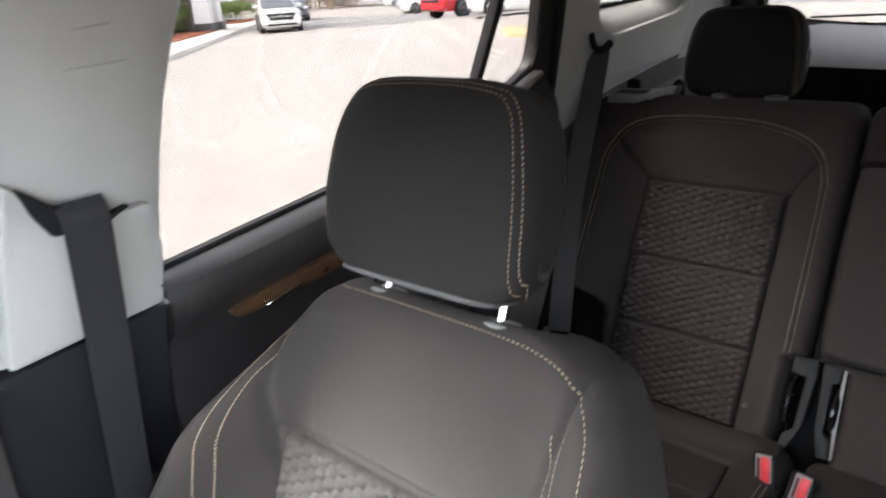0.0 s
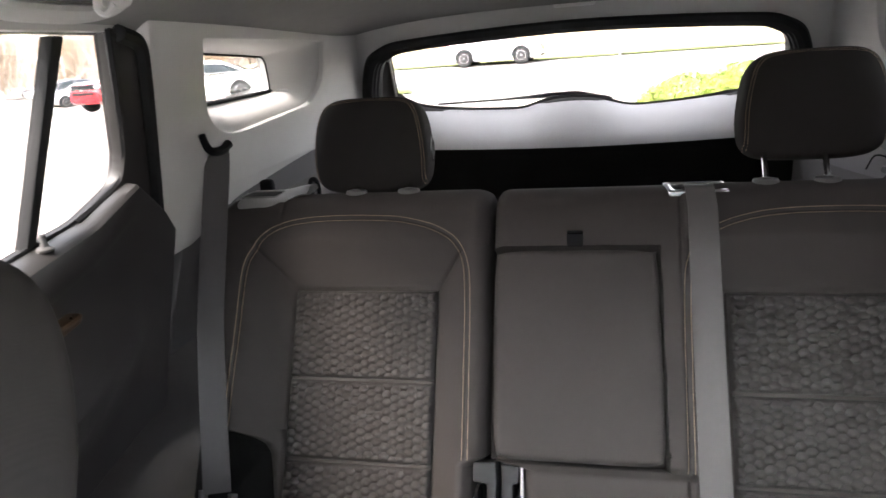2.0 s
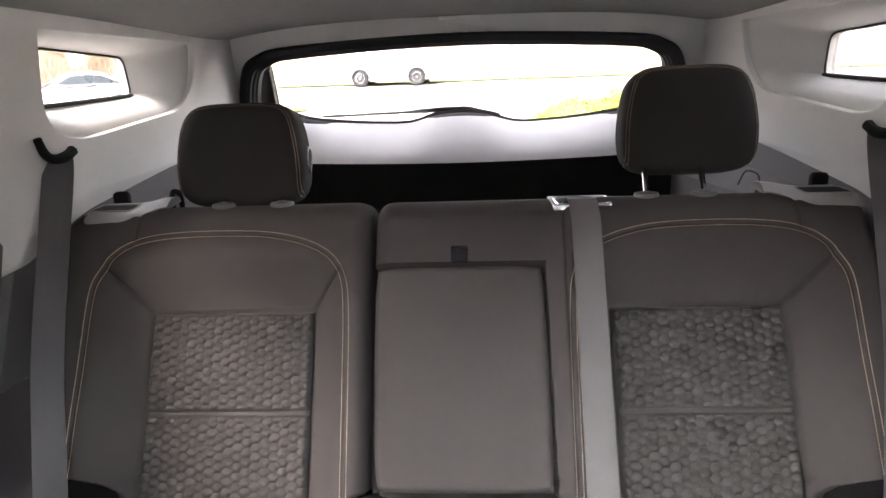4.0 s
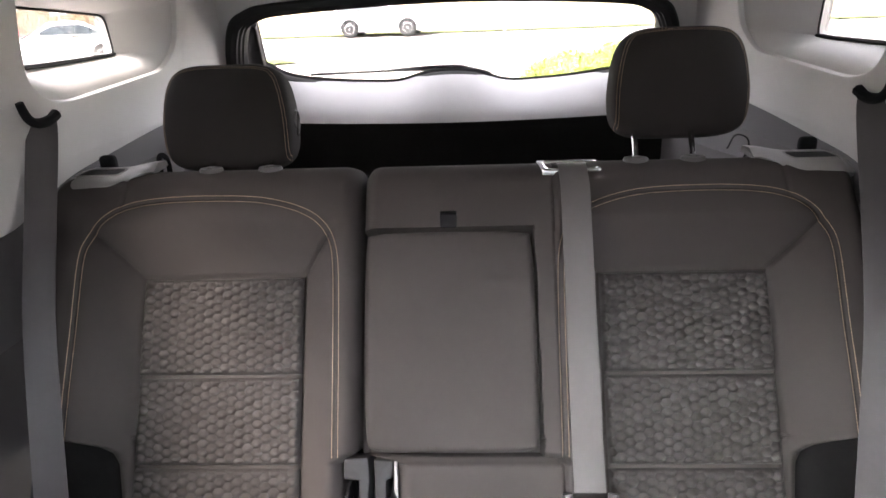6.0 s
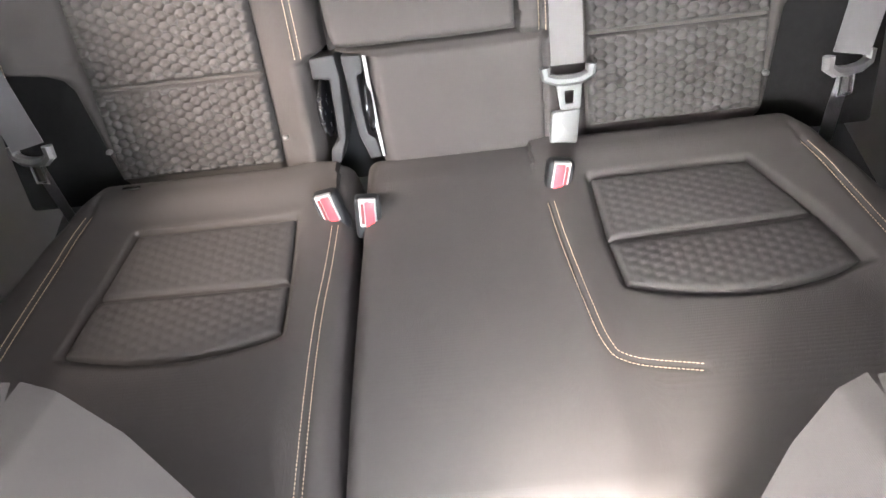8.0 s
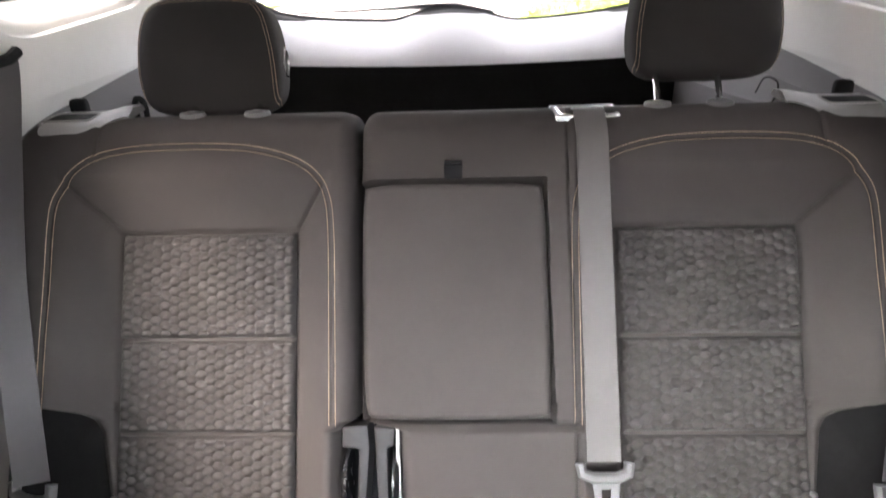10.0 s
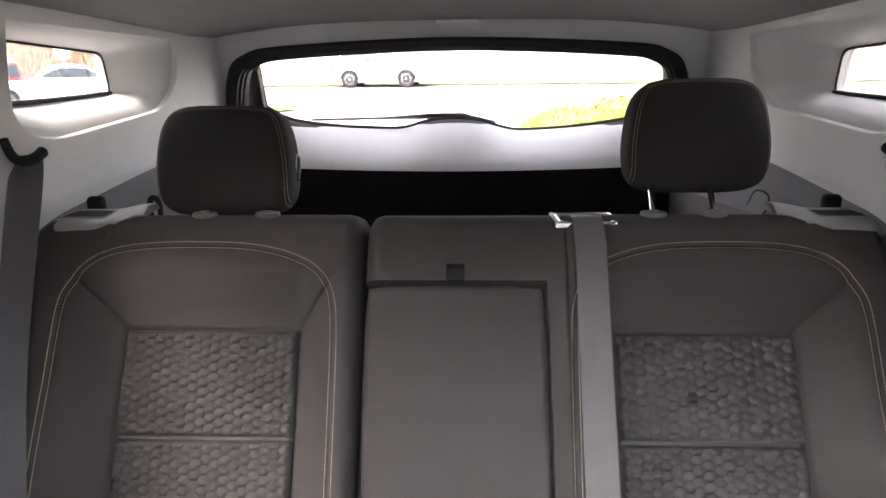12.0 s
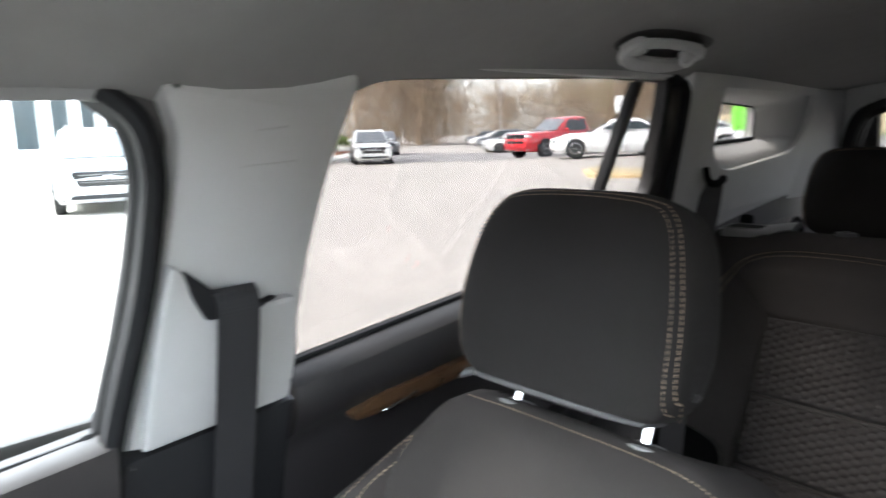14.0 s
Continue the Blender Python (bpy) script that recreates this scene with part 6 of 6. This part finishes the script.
    holes = [np.array([(-13 + k * 1.75, 0.3), (-13 + k * 1.75 + 1.2, 0.3), (-13 + k * 1.75 + 1.2, 3.3), (-13 + k * 1.75, 3.3)]) for k in range(10)]
    part("wall", slab(np.array([(-14, -0.1), (5.2, -0.1), (5.2, 5.2), (-14, 5.2)]), on2, 0.35, 0.01, holes=holes), SIDING, ob)
    for h in holes:
        wdw = part("window", slab(h, lambda u, v, w: on2(u, v, w - 0.2), 0.02, 0.002), SHOPGLASS, ob, "dark shop window")
        m = h.mean(0)
        part("mullion", slab(np.array([(h[0][0], 1.15), (h[1][0], 1.15), (h[1][0], 1.24), (h[0][0], 1.24)]), lambda u, v, w: on2(u, v, w - 0.14), 0.06, 0.005), SIDING, wdw)
    for k in range(5):
        y = -12.1 + k * 3.5
        part("column", box((-25.2, y, 2.3), (0.32, 0.32, 4.6), 0.02), SIDING, ob, "white square porch column")
    part("porch_roof", box((-26.2, -4.5, 4.75), (2.9, 19, 0.5), 0.03), SIDING, ob, "white porch fascia")


building()


# ---- cars ----
def car(kind, paint, label):
    """A parked car, nose towards -y, standing on z = 0 at the origin."""
    dims = {"suv": (4.7, 1.90, 1.72, 0.72), "sedan": (4.75, 1.84, 1.45, 0.66), "pickup": (5.8, 2.03, 1.93, 0.82)}[kind]
    L, Wd, H, R = dims[0], dims[1], dims[2], dims[3] / 2
    ob = thing("parked_" + {"suv": "suv", "sedan": "saloon_car", "pickup": "pickup_truck"}[kind], (0, 0, 0), label, {"suv": "suv", "sedan": "car", "pickup": "pickup truck"}[kind], "parked cars")
    gc = {"suv": 0.22, "sedan": 0.17, "pickup": 0.28}[kind]
    hood = {"suv": 1.05, "sedan": 0.90, "pickup": 1.22}[kind]
    tail = {"suv": 1.10, "sedan": 1.00, "pickup": 1.22}[kind]
    nose = {"suv": 0.96, "sedan": 0.74, "pickup": 1.16}[kind]
    y = np.array([-0.5, -0.485, -0.44, -0.36, -0.22, -0.1, 0.1, 0.3, 0.42, 0.485, 0.5]) * L
    topz = np.array([nose * 0.72, nose * 0.95, nose, hood - 0.04, hood, hood + 0.02, hood + 0.02, tail, tail, tail * 0.97, tail * 0.7])
    hw = np.array([0.80, 0.90, 0.96, 0.99, 1, 1, 1, 1, 0.98, 0.93, 0.86]) * Wd / 2
    low = gc + np.array([0.12, 0.04, 0, 0, 0, 0, 0, 0, 0, 0.05, 0.14])
    sec = []
    for yy, t, w, g in zip(y, topz, hw, low):
        ring = [(-w * 0.90, g), (-w * 0.99, g + 0.12), (-w, (g + t) * 0.5), (-w * 0.975, t - 0.10), (-w * 0.90, t - 0.02), (-w * 0.55, t + 0.02), (0, t + 0.03)]
        ring = ring + [(-a, b) for a, b in ring[-2::-1]]
        sec.append([(a, yy, b) for a, b in ring])
    k = len(sec[0])
    V = np.array(sec).reshape(-1, 3)
    F = [tuple(f) for f in grid_faces(k, len(y), True)] + [tuple(range(k)), tuple((len(y) - 1) * k + i for i in range(k))[::-1]]
    body = part("body", (V, F), paint, ob, angle=50)
    # cabin: painted roof and pillars over dark glass
    if kind == "suv":
        st = [(-0.20, hood, 0.93), (-0.02, H - 0.06, 0.80), (0.12, H, 0.80), (0.38, H - 0.04, 0.78), (0.485, tail, 0.90)]
    elif kind == "sedan":
        st = [(-0.18, hood, 0.92), (0.0, H - 0.05, 0.76), (0.10, H, 0.76), (0.20, H - 0.04, 0.75), (0.38, tail, 0.86)]
    else:
        st = [(-0.17, hood, 0.93), (-0.05, H - 0.07, 0.80), (0.05, H, 0.80), (0.15, H - 0.03, 0.79), (0.19, tail, 0.92)]
    st = np.array(st)
    g = []
    for yy, t, w in st:
        b = min(t, hood + 0.0 if yy < 0 else tail) - 0.03
        g.append([(-Wd / 2 * 0.95, yy * L, b), (-Wd / 2 * w, yy * L, max(t - 0.06, b + 0.01)), (-Wd / 2 * w * 0.85, yy * L, t), (Wd / 2 * w * 0.85, yy * L, t), (Wd / 2 * w, yy * L, max(t - 0.06, b + 0.01)), (Wd / 2 * 0.95, yy * L, b)])
    V = np.array(g).reshape(-1, 3)
    part("cabin", (V, grid_faces(6, 5, True)), paint, ob, angle=30)
    beltz = max(hood, tail) + 0.02
    for sgn in (-1, 1):
        y0, y1 = st[0][0] * L, st[-1][0] * L
        pts = [(y0 + 0.35, beltz), (st[1][0] * L + 0.05, st[1][1] - 0.10), (st[2][0] * L, st[2][1] - 0.13), (st[3][0] * L, st[3][1] - 0.12), (y1 - 0.25, beltz)]
        V = []
        for yy, z in pts:
            f = np.clip((z - beltz) / (H - 0.1 - beltz), 0, 1)
            x = sgn * (Wd / 2 * (0.955 - 0.165 * f) + 0.012)
            V.append((x, yy, z))
        V2 = [(x - sgn * 0.02, yy, z) for x, yy, z in V]
        m = len(V)
        f = tuple(range(m))
        part("side_window", (np.array(V + V2), [f if sgn < 0 else f[::-1], tuple(i + m for i in f)[::-1 if sgn < 0 else 1]] + [(i, (i + 1) % m, m + (i + 1) % m, m + i) for i in range(m)]), WINDARK, ob, "dark side glass")
    for a, b, nm in ((0, 1, "windscreen"), (4, 3, "rear_window")):
        p, q = st[a], st[b]
        dy = -0.02 if a == 0 else 0.02
        A_ = [(-Wd / 2 * 0.84, p[0] * L + dy * 4, p[1] + 0.045), (Wd / 2 * 0.84, p[0] * L + dy * 4, p[1] + 0.045), (Wd / 2 * q[2] * 0.86, q[0] * L + dy, q[1] - 0.02), (-Wd / 2 * q[2] * 0.86, q[0] * L + dy, q[1] - 0.02)]
        V = np.array(A_ + [(x, yy - dy, z - 0.02) for x, yy, z in A_])
        F = [(0, 1, 2, 3), (7, 6, 5, 4), (0, 4, 5, 1), (1, 5, 6, 2), (2, 6, 7, 3), (3, 7, 4, 0)]
        part(nm, (V, F if a == 0 else [f[::-1] for f in F]), SCREEN if a == 0 else WINDARK, ob, "dark glass")
    yn = -0.5 * L
    gw, gt = (0.62, 0.95) if kind == "pickup" else (0.52, 0.88)
    gr = part("grille", slab(rounded([(-gw, nose * 0.58), (gw, nose * 0.58), (gw + 0.14, nose * gt), (-gw - 0.14, nose * gt)], 0.05), lambda u, v, d: (u, yn - 0.02 + 0.10 * max(0, v - nose * 0.6) - d + 0.03 * u * u, v), 0.12, 0.02), GLOSSB, ob, "black front grille")
    for i in range(3):
        z = nose * (0.67 + 0.07 * i)
        part("grille_bar", box((0, yn - 0.012, z), (0.98, 0.03, 0.018), 0.005), CARGO, gr)
    part("badge", box((0, yn - 0.035, nose * 0.76), (0.20, 0.03, 0.07), 0.015), CHROME, gr, "plain bright badge")
    for sgn in (-1, 1):
        part("headlight", pillow((sgn * Wd * 0.38, yn + 0.13, nose * 0.86), (0.20, 0.12, 0.075), 3.0, 8), HEADL, ob, "clear headlight")
        part("tail_light", pillow((sgn * Wd * 0.42, 0.5 * L - 0.06, tail * 0.85), (0.11, 0.07, 0.12), 3.0, 8), P_RED, ob, "red tail light")
        part("mirror", pillow((sgn * (Wd / 2 + 0.09), st[0][0] * L + 0.42, beltz + 0.06), (0.11, 0.06, 0.075), 3.0, 8), paint, ob)
    part("bumper", slab(rounded([(-Wd * 0.44, gc + 0.06), (Wd * 0.44, gc + 0.06), (Wd * 0.45, nose * 0.52), (-Wd * 0.45, nose * 0.52)], 0.08), lambda u, v, d: (u, yn - 0.05 + 0.16 * u * u - d, v), 0.10, 0.03), CARGO if kind != "pickup" else CHROME, ob, "lower front bumper")
    part("lower_intake", slab(rounded([(-Wd * 0.36, gc + 0.10), (Wd * 0.36, gc + 0.10), (Wd * 0.34, nose * 0.42), (-Wd * 0.34, nose * 0.42)], 0.04), lambda u, v, d: (u, yn - 0.075 + 0.16 * u * u - d, v), 0.05, 0.015), BLACK, ob, "black lower air intake")
    wb = {"suv": 0.30, "sedan": 0.30, "pickup": 0.315}[kind] * L
    for yy in (-wb, wb):
        for sgn in (-1, 1):
            x = sgn * (Wd / 2 - 0.085)
            V, F = lathe([(R * 0.62, -0.11), (R * 0.95, -0.115), (R, -0.08), (R, 0.08), (R * 0.95, 0.115), (R * 0.62, 0.11)], (0, 0, 0), "x", 22)
            wh = part("wheel", (V + np.array([x, yy, R]), F), TYRE, ob, "black tyre")
            V, F = lathe([(R * 0.66, -0.02), (R * 0.66, 0.09), (R * 0.60, 0.10), (R * 0.52, 0.07), (R * 0.16, 0.06), (R * 0.14, 0.10)], (0, 0, 0), "x", 20)
            V = V * np.array([sgn, 1, 1])
            rim_ = part("rim", (V + np.array([x + sgn * 0.02, yy, R]), F if sgn > 0 else [f[::-1] for f in F]), RIM, wh, "alloy rim")
            arch = []
            for t in np.linspace(0.02, math.pi - 0.02, 14):
                arch.append((sgn * (Wd / 2 + 0.004), yy + (R + 0.07) * math.cos(t), R + (R + 0.07) * math.sin(t)))
            part("wheel_arch", tube(arch, 0.035, 6), BLACK if kind != "sedan" else paint, ob)
            disc = lathe([(R + 0.06, -0.14), (R + 0.06, 0.0)], (0, 0, 0), "x", 20)
            part("wheel_well", (disc[0] * np.array([sgn, 1, 1]) + np.array([sgn * (Wd / 2 + 0.002), yy, R]), disc[1]), BLACK, ob)
    if kind == "pickup":
        part("bed_well", box((0, L * 0.345, tail + 0.012), (Wd * 0.80, L * 0.26, 0.03), 0.01), BLACK, ob, "dark open load bed")
    if kind == "suv":
        for sgn in (-1, 1):
            part("roof_rail", tube([(sgn * 0.62, 0.0, H - 0.04), (sgn * 0.62, 0.15, H + 0.03), (sgn * 0.62, 1.4, H + 0.02), (sgn * 0.62, 1.6, H - 0.06)], 0.018, 6), SATIN, ob)
    return ob


def park(ob, x, y, heading, z=None):
    """heading: degrees by which the nose turns from -y anticlockwise."""
    ob.matrix_basis = pose(x, y, float(rise(x, y)) if z is None else z, 0, 0, heading)
    return ob


def aim(x, y, tx, ty):
    """Heading that points a car's nose from (x, y) to (tx, ty)."""
    return math.degrees(math.atan2(tx - x, -(ty - y)))


suv_w = park(car("suv", P_WHITE, "white suv parked nose out by the pavement"), -27.4, 21.2, aim(-27.4, 21.2, 0, 3))
park(car("suv", P_SILVER, "silver suv parked in front of the building"), -15.8, 4.7, aim(-15.8, 4.7, 0, 0.5))
truck = park(car("pickup", P_RED, "red pickup truck with a dark grille in the parked row"), -19.9, 27.4, aim(-19.9, 27.4, -21.0, 22.0))
sedan_w = park(car("sedan", P_WHITE, "white saloon car parked in the row"), -14.0, 22.6, aim(-14.0, 22.6, -17.3, 20.0))
copy_thing(sedan_w, pose(-13.4, 27.6, float(rise(-13.4, 27.6)), 0, 0, aim(-13.4, 27.6, -17.1, 25.2)))
road_suv = copy_thing(suv_w, pose(-4.4, 34.2, float(rise(-4.4, 34.2)), 0, 0, 86))
tagged(road_suv, "white suv on the road behind the car", "suv")
row_g = car("sedan", P_WHITE, "white saloon car in the parked row")
park(row_g, -30.5, 37.0, aim(-30.5, 37.0, -35, 32.4))
row_s = car("sedan", P_SILVER, "silver saloon car in the parked row")
park(row_s, -34.5, 41.0, aim(-34.5, 41, -39, 36.4))
row_b = car("suv", P_GREY, "dark grey suv in the parked row")
park(row_b, -43, 49.5, aim(-43, 49.5, -48, 45))
for i, (src, x, y) in enumerate(((row_s, -38.5, 45.2), (suv_w, -48, 54.5), (row_g, -53.5, 59.5), (row_s, -59, 65), (row_b, -65, 71), (sedan_w, -71, 77))):
    copy_thing(src, pose(x, y, 0, 0, 0, aim(x, y, x - 5, y - 4.6)))
copy_thing(row_b, pose(-38.3, 31.0, 0, 0, 0, aim(-38.3, 31.0, 0, 3)))
copy_thing(suv_w, pose(-86, 72, 0, 0, 0, aim(-86, 72, 0, 0)))
copy_thing(row_g, pose(-82, 75, 0, 0, 0, aim(-82, 75, -60, 40)))


# ---- signs and poles ----
def sign(x, y, z0, z1, w, mat, label, board_label):
    ob = thing("lot_sign", (x, y, float(rise(x, y))), label, "sign", "signs")
    h = radians(aim(x, y, 0, 0))
    gz = float(rise(x, y))
    ex, ey = np.array([math.cos(h), math.sin(h), 0]), np.array([math.sin(h), -math.cos(h), 0])
    at = lambda u, v, d: np.array([x, y, gz]) + ex * u + ey * d + np.array([0, 0, v])
    part("board", slab(rounded([(-w / 2, z0), (w / 2, z0), (w / 2, z1), (-w / 2, z1)], 0.03), at, 0.04, 0.006), mat, ob, board_label)
    part("post", tube([at(0, -0.1, -0.06), at(0, z1, -0.06)], 0.03, 8), RIM, ob, "grey metal post")
    return ob


sign(-6.75, 17.0, 1.15, 2.05, 0.62, LIME, "lime green board on a post by the lot", "lime green board")
sign(-17.2, 28.6, 1.9, 2.7, 0.6, SIGNW, "small white board on a post", "white board")


def light_pole(x, y, h):
    ob = thing("street_lamp", (x, y, float(rise(x, y))), "slim grey lamp pole by the car park", "lamp pole", "lamp poles")
    part("pole", tube([(x, y, 0), (x, y, h)], [0.10, 0.06], 8), RIM, ob)
    part("lamp_head", box((x + 0.4, y, h), (0.9, 0.3, 0.12), 0.03), CARGO, ob)


light_pole(-52, 60, 9.0)
light_pole(1.6, 34.5, 7.0)


# ---- bare woods ----
def woods(name, spots, seed, label, hmin, hmax):
    """Leafless trees: tapered trunks with forking limbs and fine twigs."""
    rng = np.random.default_rng(seed)
    geos = []

    def limb(p, d, length, r, depth):
        q = p + d * length
        mid = (p + q) / 2 + rng.normal(size=3) * length * 0.05
        geos.append(tube([p, mid, q], [r, r * 0.8, r * 0.55], 3))
        if depth == 0:
            return
        for _ in range(3 if depth > 1 else 5):
            e = d + rng.normal(size=3) * 0.55
            e[2] = abs(e[2]) * 0.8 + 0.25
            e /= np.linalg.norm(e)
            limb(p + (q - p) * (0.45 + 0.55 * rng.random()), e, length * (0.5 + 0.25 * rng.random()), max(r * 0.5, 0.018), depth - 1)
    for x, y, z in spots:
        h = hmin + (hmax - hmin) * rng.random()
        limb(np.array([x, y, z - 0.3]), np.array([rng.normal() * 0.04, rng.normal() * 0.04, 1.0]), h * 0.5, h * 0.005 + 0.02, 4)
        twigs = []
        for _ in range(400):
            f = rng.random() ** 0.8
            b = np.array([x, y, z]) + np.array([rng.normal() * 1.9, rng.normal() * 1.9, f * h * 0.92])
            d = np.array([rng.normal() * 0.35, rng.normal() * 0.35, 1.0]) * (0.7 + 1.6 * rng.random())
            w = np.array([rng.normal(), rng.normal(), 0.0])
            w *= (0.022 + 0.03 * rng.random()) / (np.linalg.norm(w) + 1e-9)
            twigs.append(np.array([b - w, b + w, b + d + w * 0.3, b + d - w * 0.3]))
        geos.append((np.concatenate(twigs), [(4 * q, 4 * q + 1, 4 * q + 2, 4 * q + 3) for q in range(len(twigs))]))
    return solid(name, join(*geos), BARK, label, "woods", kind="stuff")


rng = np.random.default_rng(3)
spots = []
for i in range(46):
    a, r = radians(-54 + 8.5 * rng.random()), 84 + 36 * rng.random()
    spots.append((r * math.sin(a), r * math.cos(a), 0.0))
woods("bare_woods", spots, 4, "tall bare brown woods beyond the lot", 15, 22)
spots = []
for i in range(80):
    a, r = radians(-45 + 27 * rng.random()), 118 + 60 * rng.random()
    spots.append((r * math.sin(a), r * math.cos(a), 0.5))
woods("bare_woods", spots, 5, "hazy bare brown woods behind the parked rows", 9, 15)
spots = []
for i in range(70):
    spots.append((-60 + 130 * rng.random(), 84 + 26 * rng.random(), 2.6))
woods("bare_woods", spots, 6, "bare woods on the bank across the road", 8, 14)


# ---- added unseen building ahead of the car, cuts sky light through the windscreen ----
def front_light_block():
    ob = thing("unseen_front_block", (0, -11, 0), "added unseen dark building ahead that blocks low front sky light", "building", kind="structure")
    # Wall height is set by how much low front sky it blocks.
    part("wall", box((0, -11.3, 1.95), (34, 0.4, 3.9), 0.02), STONE, ob, "dark stone wall of the added light block")
    part("fascia", box((0, -11.2, 4.0), (34.4, 0.8, 0.4), 0.03), ROOFM, ob, "grey top edge of the added light block")
    for i in range(11):
        x = -15 + i * 3.0
        w = part("window", box((x, -11.08, 1.5), (2.5, 0.06, 2.2), 0.01), WINDARK, ob, "dark pane on the added light block")
        part("window_frame", join(box((x - 1.29, -11.06, 1.5), (0.08, 0.12, 2.36)), box((x + 1.29, -11.06, 1.5), (0.08, 0.12, 2.36)), box((x, -11.06, 2.64), (2.5, 0.12, 0.08)), box((x, -11.06, 0.36), (2.5, 0.12, 0.08))), DARK, w, "charcoal window frame")


front_light_block()


# ---- thin cable behind the wide backrest ----
solid("cable", tube(smooth_line([(0.500, 1.50, 1.135), (0.520, 1.52, 1.155), (0.546, 1.53, 1.146), (0.552, 1.54, 1.120), (0.535, 1.54, 1.095)], 6), 0.0016, 6), BLACK, "thin black cable looped behind the rear seat", "cable")
